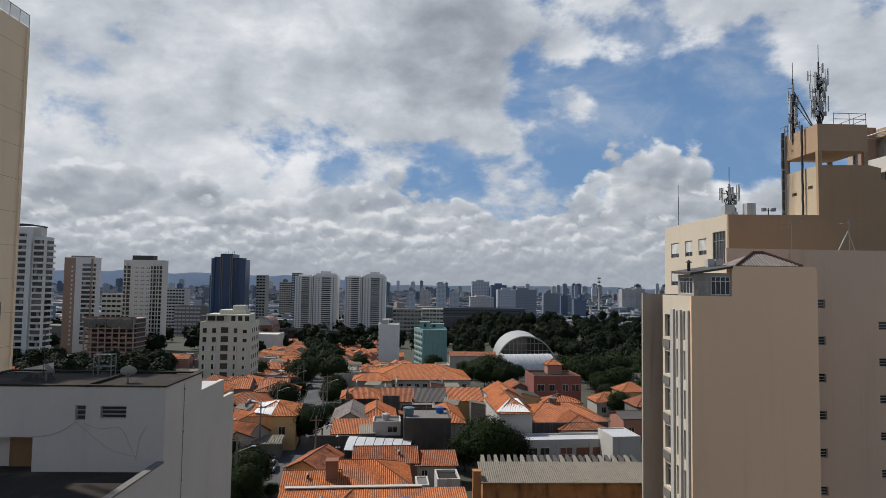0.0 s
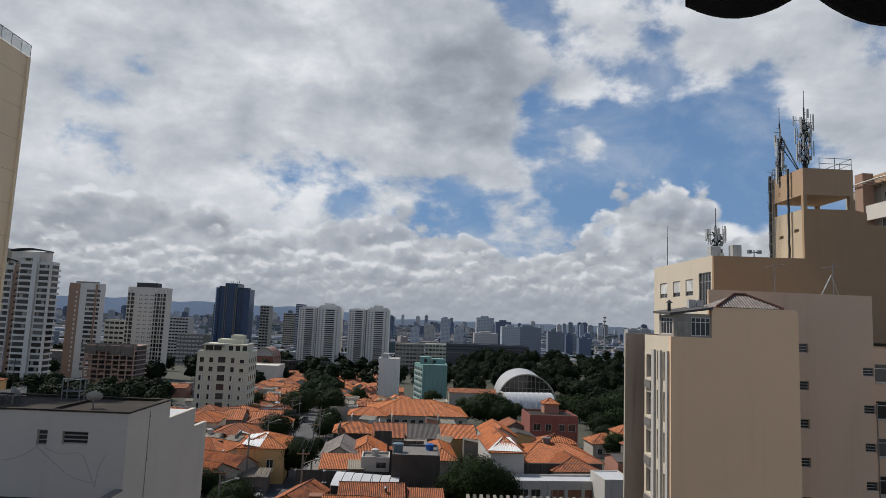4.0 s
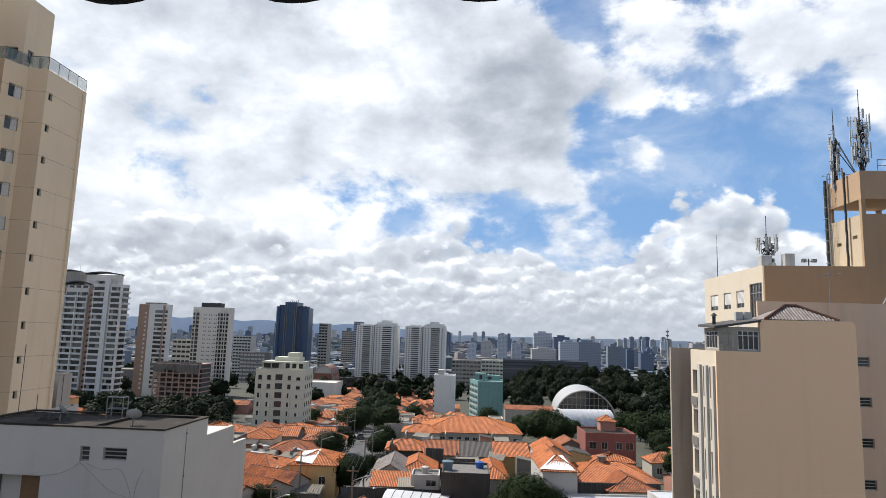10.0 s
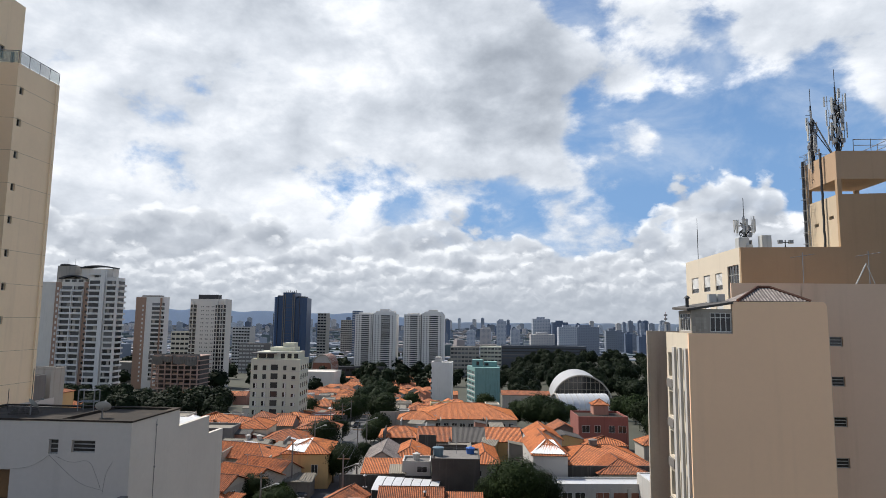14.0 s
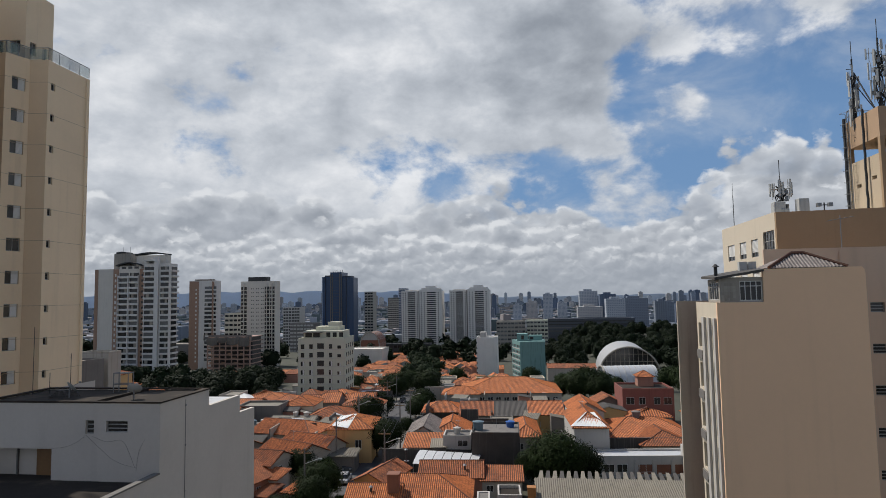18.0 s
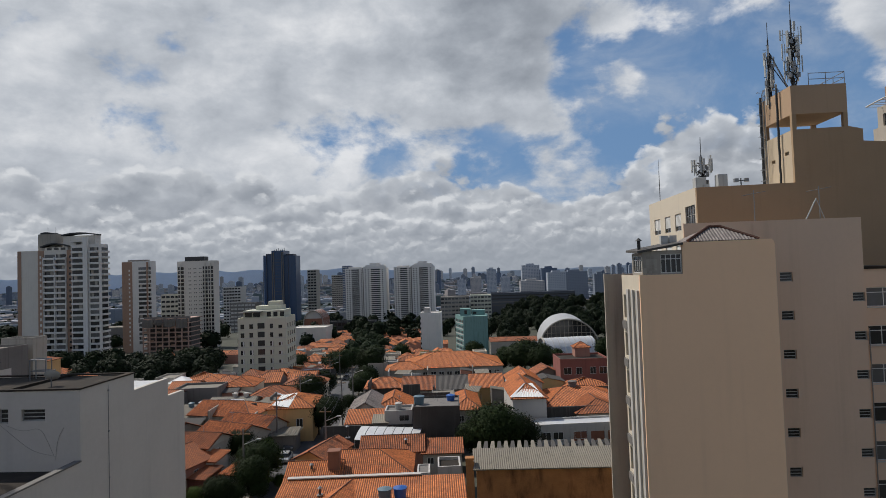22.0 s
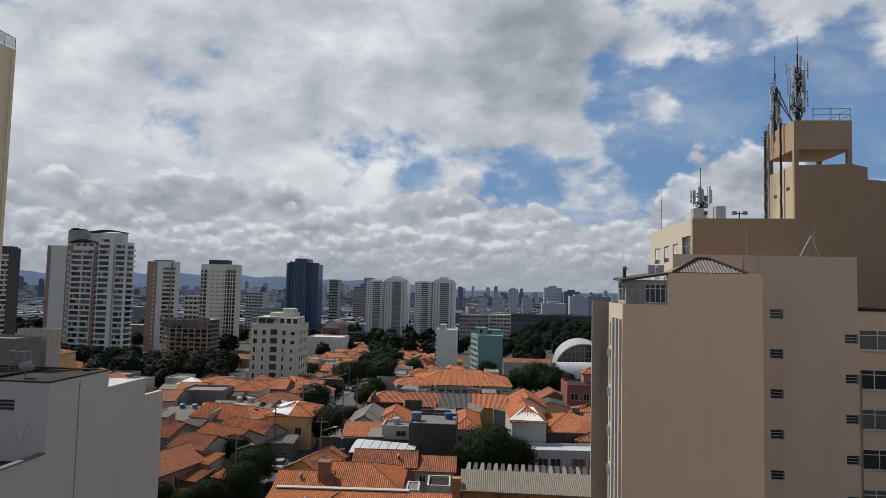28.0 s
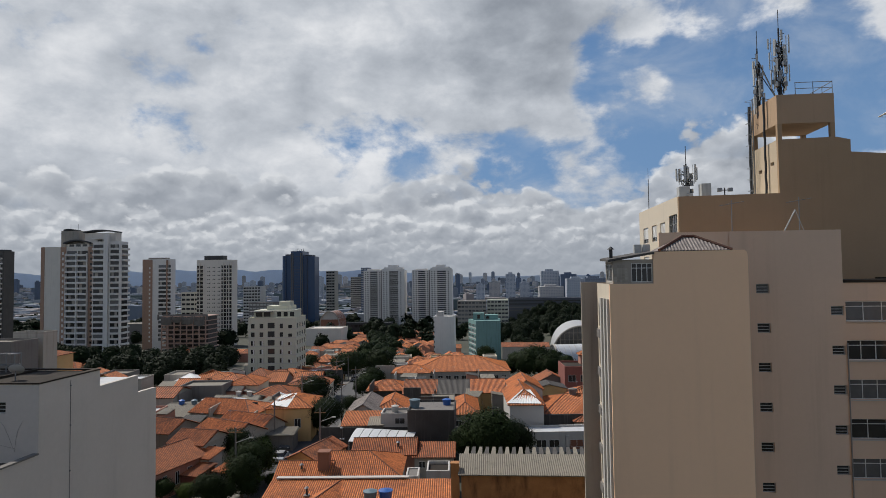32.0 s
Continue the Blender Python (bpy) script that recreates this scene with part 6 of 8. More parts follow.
# ---- houses ----
def house(label, cx, cy, w, d, turn, eave, rise, roof="x", hips=(0, 0), wall="offwhite", tile="tile", wins=(), base=None, over=0.35, name="house", wave=0.26, chimney=None):
    """A house by its middle, size and turn; its roof by the ridge's way: x, y, shed (rising to the back) or flat."""
    z0 = ground_z(cx, cy) if base is None else base
    b = thing(name, label, "house", (cx, cy, z0), turn)
    a, c = w / 2, d / 2
    bm = bmesh.new()
    bx(bm, -a, -c, -3 if cy > 130 else -0.3, a, c, eave)
    part("wall", bm, M[wall], b)
    ridge = []
    if roof in ("x", "y"):
        if roof == "y":
            A, C, rot = c, a, Matrix.Rotation(math.pi / 2, 4, "Z")
        else:
            A, C, rot = a, c, Matrix.Identity(4)
        x0, x1 = -A - over, A + over
        ha, hb = (hips[0] + over if hips[0] else 0), (hips[1] + over if hips[1] else 0)
        k = rise / C
        ez = eave - k * over
        rz = eave + rise
        ra, rb = (x0 + ha, 0, rz), (x1 - hb, 0, rz)
        runs = [((x0, -C - over, ez), (x1, -C - over, ez), ra, rb), ((x1, C + over, ez), (x0, C + over, ez), rb, ra)]
        ridge.append((ra, rb))
        if ha:
            runs.append(((x0, C + over, ez), (x0, -C - over, ez), ra, ra))
            ridge += [((x0, -C - over, ez), ra), ((x0, C + over, ez), ra)]
        if hb:
            runs.append(((x1, -C - over, ez), (x1, C + over, ez), rb, rb))
            ridge += [((x1, -C - over, ez), rb), ((x1, C + over, ez), rb)]
        for e0, e1, r0, r1 in runs:
            bm = bmesh.new()
            slope(bm, e0, e1, r0, r1, wave, 0.09)
            bmesh.ops.transform(bm, matrix=rot @ Matrix.Translation((0, 0, 0.12)), verts=bm.verts)
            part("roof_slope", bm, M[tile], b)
        bm = bmesh.new()
        for p, q in ridge:
            if (Vector(p) - Vector(q)).length > 0.1:
                rod(bm, Vector(p) + Vector((0, 0, 0.14)), Vector(q) + Vector((0, 0, 0.14)), 0.11, 6)
        bmesh.ops.transform(bm, matrix=rot, verts=bm.verts)
        part("ridge_tiles", bm, M[tile], b)
        if not (ha and hb):
            for s, h in ((-1, ha), (1, hb)):
                if not h:
                    bm = bmesh.new()
                    tri = [(s * A, -C, eave - 0.01), (s * A, C, eave - 0.01), (s * A, 0, rz + 0.05)]
                    lo, hi = [bm.verts.new(p) for p in tri], [bm.verts.new((x - s * 0.2, y, z)) for x, y, z in tri]
                    bm.faces.new(lo), bm.faces.new(hi[::-1])
                    for i in range(3):
                        bm.faces.new((lo[i], hi[i], hi[(i + 1) % 3], lo[(i + 1) % 3]))
                    bmesh.ops.transform(bm, matrix=rot, verts=bm.verts)
                    part("gable", bm, M[wall], b)
    elif roof == "shed":
        bm = bmesh.new()
        slope(bm, (-a - over, -c - over, eave + 0.1), (a + over, -c - over, eave + 0.1), (-a - over, c + over, eave + rise + 0.1), (a + over, c + over, eave + rise + 0.1), wave, 0.3 * wave)
        part("roof_slope", bm, M[tile], b)
        bm = bmesh.new()
        bx(bm, -a, c - 0.3, eave, a, c, eave + rise - 0.1)
        for s in (-a, a - 0.2):
            v = [bm.verts.new(p) for p in ((s, -c, eave), (s, c, eave), (s, c, eave + rise - 0.05), (s + 0.2, -c, eave), (s + 0.2, c, eave), (s + 0.2, c, eave + rise - 0.05))]
            bm.faces.new(v[:3]), bm.faces.new(v[:2:-1]), bm.faces.new((v[0], v[2], v[5], v[3]))
        part("upper_wall", bm, M[wall], b)
    else:
        bm = bmesh.new()
        bx(bm, -a + 0.2, -c + 0.2, eave - 0.05, a - 0.2, c - 0.2, eave + 0.05)
        part("flat_roof", bm, M[tile], b)
        for q in ((-a, -c, a, -c + 0.2), (-a, c - 0.2, a, c), (-a, -c + 0.2, -a + 0.2, c - 0.2), (a - 0.2, -c + 0.2, a, c - 0.2)):
            bm = bmesh.new()
            bx(bm, q[0], q[1], eave, q[2], q[3], eave + rise)
            part("parapet", bm, M[wall], b)
    for side, at, z, ww, hh in wins:
        o, u = {"f": ((-a, -c), X), "r": ((a, -c), RIGHT), "l": ((-a, c), LEFT)}[side]
        window(b, o, u, at, at + ww, z, z + hh, "slide", 0.03, "shutter")
    if chimney:
        x, y, s, z1 = chimney
        bm = bmesh.new()
        bx(bm, x - s / 2, y - s / 2, eave, x + s / 2, y + s / 2, z1), bx(bm, x - s / 2 - 0.08, y - s / 2 - 0.08, z1, x + s / 2 + 0.08, y + s / 2 + 0.08, z1 + 0.12)
        part("chimney", bm, M["brick"], b, "brick red chimney with a dark cap")
    return b


# nearest row, right of the street
house("low orange tiled house with long front slope", -5.3, 72.3, 21.5, 8.4, 4, 1.6, 1.5, "shed", wall="white", tile="tile_fresh")
house("low cross wing with an orange tiled ridge roof", -9.0, 72.0, 4.6, 8.6, -12, 2.15, 0.95, "y", wall="white", tile="tile", over=0.2)
bm = bmesh.new()
bx(bm, -8.1, -0.16, 0, 8.1, 0.16, 3.35), bx(bm, -8.15, -0.45, 3.35, 8.15, 0.3, 3.47)
lone("gutter_wall", bm, M["white"], "pale grey gutter wall between the tiled roofs", "wall", (-8.0, 76.95, 0), 4)
house("orange tiled house, its front slope towards the terrace", -13.6, 80.4, 6.6, 5.6, 4, 2.9, 1.25, "x", wall="offwhite", tile="tile_fresh")
house("orange tiled house with a hipped end and a tall chimney", -6.3, 83.2, 9.4, 9.6, 4, 3.0, 1.75, "x", (0, 4.4), wall="white", tile="tile", chimney=(-5.0, -3.3, 1.45, 5.75))
house("orange tiled rear wing with wide front slope", -5.0, 90.2, 8.6, 6.0, 4, 3.3, 1.4, "x", wall="pink", tile="tile_old")
house("small low lean-to with orange tiles", 2.1, 89.2, 5.4, 3.8, 3, 2.9, 1.0, "shed", wall="offwhite", tile="tile_old", wins=(("f", 0.6, 1.5, 0.9, 0.9), ("f", 3.6, 1.7, 1.4, 0.6)))
house("yellow walled house with a weathered lean-to roof", -14.6, 88.4, 4.8, 8.0, -14, 3.2, 1.1, "y", wall="yellow", tile="tile_old")
b = house("white rendered roof box with dark tank top", 3.4, 81.3, 2.9, 4.2, 4, 3.2, 0.45, "flat", wall="white", tile="darkroof", name="roof_box")
house("small white blue shaded annex with a narrow window", 0.2, 80.4, 1.6, 3.6, 4, 2.9, 0.2, "flat", wall="white", tile="concrete", wins=(("f", 0.3, 1.3, 0.7, 1.0),))
# dark soot-stained party wall block with tanks on top
house("block with tall black mould-stained party wall", 0.75, 100.0, 7.2, 8.0, 2, 7.2, 0.35, "flat", wall="soot", tile="concrete")
house("white upper storey with sliding window and roof terrace", -5.6, 102.4, 4.4, 4.2, 3, 5.7, 0.4, "flat", wall="white", tile="concrete", wins=(("f", 2.3, 4.4, 1.6, 0.95),))
house("low orange tiled roof behind a dark wall", -10.8, 103.4, 6.8, 5.0, 4, 3.9, 1.2, "shed", wall="soot", tile="tile")
bm = bmesh.new()
bx(bm, -7.2, -0.15, 0, 7.2, 0.15, 3.9)
lone("boundary_wall", bm, M["soot"], "long dark stained boundary wall", "wall", (-10.4, 100.2, 0), 2)
house("pale house with light grey tiled gable roof", -12.4, 112.6, 6.0, 11.5, 4, 4.4, 1.6, "y", wall="white", tile="tile_grey", wins=(("f", 0.8, 2.4, 1.0, 1.3), ("f", 3.6, 2.4, 1.0, 1.3)))
house("orange tiled house with white gable end", -8.2, 114.8, 6.6, 9.5, 4, 4.2, 1.5, "y", (2.5, 0), wall="offwhite", tile="tile", wins=(("f", 1.0, 2.2, 1.2, 1.0),))
house("grey flat-roofed house between tiled roofs", 0.6, 120.5, 4.4, 11, 4, 4.2, 0.2, "flat", wall="concrete", tile="fibre")
house("narrow orange hip-roofed house in the row", 4.9, 118.0, 4.6, 14, 4, 3.7, 1.3, "y", (3, 3), wall="offwhite", tile="tile", wins=(("f", 0.6, 1.5, 1.0, 1.1),))
house("orange tiled terrace house", -5.4, 135.5, 6.6, 12.5, 3, 4.2, 1.8, "x", wall="offwhite", tile="tile_old", wins=(("f", 1, 2, 1.1, 1.2), ("f", 4, 2, 1.1, 1.2)))
house("terrace house with dark grey fibre cement roof", 1.7, 135.8, 7.0, 12.5, 3, 4.2, 1.8, "x", wall="concrete", tile="fibre_dark")
house("yellow terrace house with an orange tiled roof", 8.8, 136.2, 6.8, 12.5, 3, 4.4, 1.7, "x", wall="yellow", tile="tile", wins=(("f", 1, 2, 1.1, 1.2), ("f", 4, 2, 1.1, 1.2)))
house("orange hip roof over a dark walled house", -13.2, 139.0, 8.4, 9.6, 5, 4.2, 1.5, "x", (3.2, 3.2), wall="soot", tile="tile")
# long shed with ribbed fibre cement roof
house("long shed with ribbed fibre cement roof and rust-stained wall", 17.9, 72.2, 21.8, 3.6, 1.0, 6.0, 1.1, "shed", wall="rust", tile="fibre", wave=0.24, name="shed")
for k in range(24):
    bm = bmesh.new()
    v = [bm.verts.new(p) for p in ((0, 0, 6.9), (0.66, 0, 6.9), (0.66, 2.4, 7.3), (0.3, 2.4, 7.3))]
    w = [bm.verts.new((p.co.x, p.co.y, p.co.z - 0.08)) for p in v]
    bm.faces.new(v), bm.faces.new(w[::-1])
    for i in range(4):
        bm.faces.new((v[i], w[i], w[(i + 1) % 4], v[(i + 1) % 4]))
    bx(bm, 0.3, 2.2, 0, 0.45, 2.35, 7.2)
    lone("roof_sheet", bm, M["fibre_dark" if k % 2 else "fibre"], "loose slanting fibre cement roof sheet", "roof sheet", (7.0 + 0.80 * k, 74.5 + 0.014 * k, 0.0), 1, group="saw-tooth roof sheets")
bm = bmesh.new()
bx(bm, -0.45, -0.45, 0, 0.45, 0.45, 7.1), bx(bm, -0.5, -0.5, 7.1, 0.5, 0.5, 7.2)
lone("wall_pier", bm, M["rust"], "tall stained pier at the end of the shed", "pier", (6.3, 70.9, 0), 1)
house("sheer white gable house with white metal hip front", 15.4, 112.5, 5.6, 13.5, 4, 6.5, 1.7, "y", (3.4, 0), wall="white", tile="tile")
house("white house with an orange gable roof behind", 16.2, 126.0, 6.0, 10, 4, 6.2, 1.6, "y", wall="white", tile="tile")
house("wide orange tiled roof over a low house", 26.0, 121.0, 15.0, 14.0, 6, 3.3, 2.0, "x", (5, 5), wall="offwhite", tile="tile")
house("low house with cross gabled orange roof", 28.0, 113.0, 8.5, 7.5, 6, 3.0, 1.7, "y", (3, 0), wall="offwhite", tile="tile_old")
bm = bmesh.new()
bx(bm, -9.2, -0.15, 0, 9.2, 0.15, 4.0)
lone("boundary_wall", bm, M["soot"], "long dark mould-stained boundary wall", "wall", (24.0, 110.2, 0), 7)
house("low white flat-roofed row with brick red panels", 24.0, 103.6, 16.8, 4.4, 6, 2.9, 0.35, "flat", wall="white", tile="zinc",
      wins=(("f", 1.2, 0.8, 1.6, 1.2), ("f", 3.2, 0.8, 1.6, 1.2), ("f", 6.6, 0.8, 2.0, 1.2)))
house("small white box building with flat roof", 31.5, 100.0, 4.6, 6.0, 6, 4.6, 0.2, "flat", wall="white", tile="zinc")
b = house("two-storey dark red house with paired white windows", 32.2, 155.0, 11.5, 10.0, 3, 8.0, 0.5, "flat", wall="redbrown", tile="darkroof",
          wins=(("f", 0.8, 4.9, 1.8, 1.6), ("f", 3.7, 4.9, 1.4, 1.6), ("f", 7.0, 4.9, 1.4, 1.6), ("f", 9.2, 4.9, 1.8, 1.6)))
house("roof-top room with an orange pyramid roof", 33.0, 158.0, 3.6, 3.4, 3, 2.3, 1.1, "x", (1.8, 1.8), wall="pink", tile="tile", base=6.0)
house("long hall with a broad orange hipped roof", -1.0, 200.0, 30.0, 20.0, 4, 5.0, 3.4, "x", (10, 10), wall="offwhite", tile="tile_fresh",
      wins=tuple(("f", 1.0 + 2.4 * k, 2.2, 1.5, 1.6) for k in range(12)))
house("lower wing with an orange hip roof", -15.0, 190.0, 11, 10, 4, 4.4, 1.6, "x", (4, 4), wall="offwhite", tile="tile_fresh", wins=(("f", 6, 2, 1.6, 1.2),))

# left of the street
house("yellow corner house with orange hip roof, partly white sheet", -25.2, 110.5, 7.6, 10.0, 6, 5.7, 1.5, "y", (4, 4), wall="yellow", tile="tile_fresh", wins=(("f", 4.8, 2.3, 1.1, 1.6),))
house("grey house beneath long orange tiled roofs", -30.5, 103.5, 9.5, 6.0, -22, 3.6, 1.6, "x", wall="offwhite", tile="tile", wins=(("r", 2, 1.4, 1.0, 1.4),))
house("orange tiled gable house", -31.8, 97.5, 8.6, 7.4, -24, 3.7, 1.6, "x", wall="offwhite", tile="tile")
house("narrow house with two stacked orange roofs", -32.6, 89.6, 5.6, 6.4, -10, 4.6, 1.2, "x", wall="offwhite", tile="tile_old", wins=(("r", 2, 2.6, 1.1, 1.4),))
house("near orange tiled house with tall narrow windows", -34.4, 81.5, 7.6, 10.5, -14, 3.6, 1.6, "y", wall="pink", tile="tile_old", wins=(("r", 2, 1.2, 0.7, 1.7), ("r", 4.2, 1.2, 0.7, 1.7), ("r", 6.4, 1.2, 0.9, 1.7)))
house("small porch with an orange lean-to roof", -29.3, 82.0, 3.0, 3.6, -14, 2.2, 0.6, "shed", wall="redbrown", tile="tile_old")
house("porch with a small orange tiled roof", -29.5, 85.4, 2.9, 2.7, -14, 3.3, 0.75, "shed", wall="white", tile="tile", wins=(("f", 0.8, 1.6, 0.9, 1.0),))
house("carport with an orange tiled roof", -25.4, 83.4, 2.2, 3.4, -14, 2.2, 0.5, "shed", wall="concrete", tile="tile")
house("long orange tiled house seen end on", -38.0, 114.5, 12.5, 9.5, -12, 3.7, 1.6, "x", (0, 4), wall="offwhite", tile="tile")
house("orange tiled house with grey walls", -43.0, 99.0, 7.4, 7.0, -14, 3.9, 1.4, "x", wall="concrete", tile="tile_old", wins=(("f", 4, 1.6, 1.0, 1.0),))
house("cream two-storey house with orange hip roof", -45.6, 139.0, 7.0, 8.5, 5, 5.2, 1.5, "y", (3, 3), wall="cream", tile="tile", wins=(("f", 1.2, 3.2, 1.0, 1.1), ("f", 3.6, 3.2, 1.2, 1.1)))
house("low house with weathered orange hip roof", -36.6, 134.0, 9.5, 10, 5, 3.2, 1.7, "x", (4.4, 4.4), wall="yellow", tile="tile_old")
house("white metal tent roof over a yard", -70.5, 161.0, 7.0, 8.0, 5, 3.6, 1.8, "x", (3.4, 3.4), wall="concrete", tile="brightsheet", wave=0.6)
house("orange tiled low house", -63.5, 168.0, 9.0, 9.0, 5, 3.6, 1.7, "x", (4, 4), wall="offwhite", tile="tile")
house("low grey fibre cement roofed sheds", -47.5, 116.5, 9.0, 12.0, -8, 3.0, 0.9, "x", wall="concrete", tile="fibre", wave=0.5)
house("low white roofed garage yard", -42.5, 126.5, 9.0, 6.0, 2, 3.0, 0.7, "x", wall="concrete", tile="fibre", wave=0.5)
house("carport with white corrugated roof", -24.6, 101.6, 4.6, 3.6, 4, 2.5, 0.4, "shed", wall="concrete", tile="fibre", wave=0.4)


# streets of houses down the slope
rnd = random.Random(11)


def filler(x, y):
    turn = rnd.choice((5, 7, 95, 4, 97))
    pick = rnd.random()
    w, d = rnd.uniform(5.0, 7.6), rnd.uniform(6.0, 9.5)
    wall = rnd.choice(("offwhite", "white", "pink", "yellow", "offwhite", "concrete", "cream"))
    wins = (("f", 1.0, 1.0, 1.1, 1.3), ("f", w - 2.6, 1.0, 1.1, 1.3)) if y < 240 else ()
    if pick < 0.66:
        house("small house with a clay tiled roof down the slope", x, y, w, d, turn, rnd.uniform(2.9, 5.0), rnd.uniform(1.3, 1.9), "x", rnd.choice(((0, 0), (3.0, 3.0), (3, 0))), wall=wall, tile=rnd.choice(("tile", "tile_old", "tile_fresh", "tile", "tile_old")), wave=0.5, over=0.3, wins=wins)
    elif pick < 0.80:
        house("small house with a grey fibre cement roof", x, y, w, d, turn, rnd.uniform(2.8, 4.6), rnd.uniform(0.7, 1.1), "x", wall=wall, tile=rnd.choice(("fibre", "fibre_dark")), wave=0.5, over=0.2, wins=wins)
    else:
        house("small flat-roofed house with a low parapet", x, y, w, d, turn, rnd.uniform(3.2, 6.2), 0.5, "flat", wall=wall, tile=rnd.choice(("concrete", "fibre", "zinc")), wins=wins)


for i in range(14):
    y = 156 + i * 11.0 + 0.25 * i * i
    for k in range(13):
        x = street_x(y) - 11 - 8.6 * k + rnd.uniform(-1.5, 1.5)
        if abs(x + 60) < 15 and 180 < y < 222 or (x < -64 and 172 < y < 320) or rnd.random() < 0.06:
            continue
        filler(x, y + rnd.uniform(-3, 3))
    for k in range(5):
        x = street_x(y) + 11 + 8.6 * k + rnd.uniform(-1.5, 1.5)
        if (-26 < x < 22 and 142 < y < 220) or x > 18 or (abs(x + 19) < 10 and y > 335) or (x > -10 and y > 300) or rnd.random() < 0.06:
            continue
        filler(x, y + rnd.uniform(-2, 3))
# further down the slope
for i in range(88):
    y = 345 + 2.7 * i
    side = 1 if i % 2 else -1
    x = street_x(y) + side * rnd.uniform(11, 46 if side > 0 else 40)
    if -30 < x < 18 and y < 380 or (-125 < x < -100 and 440 < y < 480) or (-150 < x < -105 and y > 540):
        continue
    house("small house with a clay tiled roof in the valley", x, y, rnd.uniform(6.5, 9.5), rnd.uniform(7, 10), rnd.choice((5, 95)), rnd.uniform(3.0, 4.6), rnd.uniform(1.5, 2.1), "x", rnd.choice(((0, 0), (3, 3))), wall=rnd.choice(("offwhite", "white", "pink")), tile=rnd.choice(("tile", "tile_old", "tile_fresh", "tile")), wave=0.6, over=0.3)
# behind the first row, where the plan has gaps
for x, y in ((-55, 112), (-56, 124), (-52, 132), (-60, 142), (-53, 149), (-64, 152), (-44, 152), (-34, 150), (-33, 146), (-56, 103), (-50, 92), (-44, 86), (-58, 90), (-52, 80), (-46, 76), (-42, 70), (22, 140), (30, 138), (40, 118), (46, 128), (44, 108), (42, 142), (50, 150), (36, 170), (24, 172), (24, 160)):
    filler(x, y)


# lean-tos, yard walls and small sheds packed between the houses
def outbuilding(x, y, w, d, h, turn, wall, roof, label):
    b = thing("outbuilding", label, "shed", (x, y, ground_z(x, y)), turn, "outbuildings")
    bm = bmesh.new()
    v = [bm.verts.new(p) for p in ((-w / 2, -d / 2, -1), (w / 2, -d / 2, -1), (w / 2, d / 2, -1), (-w / 2, d / 2, -1), (-w / 2, -d / 2, h), (w / 2, -d / 2, h), (w / 2, d / 2, h + 0.5), (-w / 2, d / 2, h + 0.5))]
    for f in ((3, 2, 1, 0), (4, 5, 6, 7), (0, 1, 5, 4), (1, 2, 6, 5), (2, 3, 7, 6), (3, 0, 4, 7)):
        bm.faces.new([v[i] for i in f])
    part("wall", bm, M[wall], b)
    bm = bmesh.new()
    slope(bm, (-w / 2 - 0.2, -d / 2 - 0.25, h + 0.04), (w / 2 + 0.2, -d / 2 - 0.25, h + 0.04), (-w / 2 - 0.2, d / 2 + 0.1, h + 0.6), (w / 2 + 0.2, d / 2 + 0.1, h + 0.6), 0.34, 0.07)
    part("roof_slope", bm, M[roof], b)


rn = random.Random(23)
for i in range(125):
    y = 100 + 150 * rn.random() ** 1.3
    x = street_x(y) + rn.choice((-1, 1)) * rn.uniform(9, 46)
    if x > 34 or x < -0.45 * y or (7 < x < 34 and y < 116) or (-22 < x < 17 and 180 < y < 216):
        continue
    roof = rn.choice(("tile", "tile_old", "fibre", "zinc", "fibre_dark", "tile_fresh", "fibre"))
    kind = {"t": "clay tiles", "f": "fibre cement sheets", "z": "white metal sheets"}[roof[0]]
    outbuilding(x, y, rn.uniform(1.8, 4.2), rn.uniform(1.6, 3.6), rn.uniform(2.6, 4.3), rn.choice((4, 6, 94, -12)), rn.choice(("offwhite", "white", "soot", "pink", "concrete", "yellow", "redbrown")), roof, "small outbuilding under " + kind)
for i in range(46):
    y = 104 + 90 * rn.random()
    x = street_x(y) + rn.choice((-1, 1)) * rn.uniform(8, 40)
    if x > 32 or x < -0.45 * y:
        continue
    bm = bmesh.new()
    l = rn.uniform(3, 8)
    bx(bm, -l / 2, -0.1, -1, l / 2, 0.1, rn.uniform(4.0, 6.0)), bx(bm, -l / 2 - 0.05, -0.14, 2.0, l / 2 + 0.05, 0.14, 2.2)
    wall = rn.choice(("soot", "white", "offwhite", "concrete", "soot"))
    lone("party_wall", bm, M[wall], {"soot": "black stained", "white": "whitewashed", "offwhite": "pale stained", "concrete": "bare grey"}[wall] + " party wall between the houses", "wall", (x, y, ground_z(x, y)), rn.choice((4, 94, 94)), "party walls")

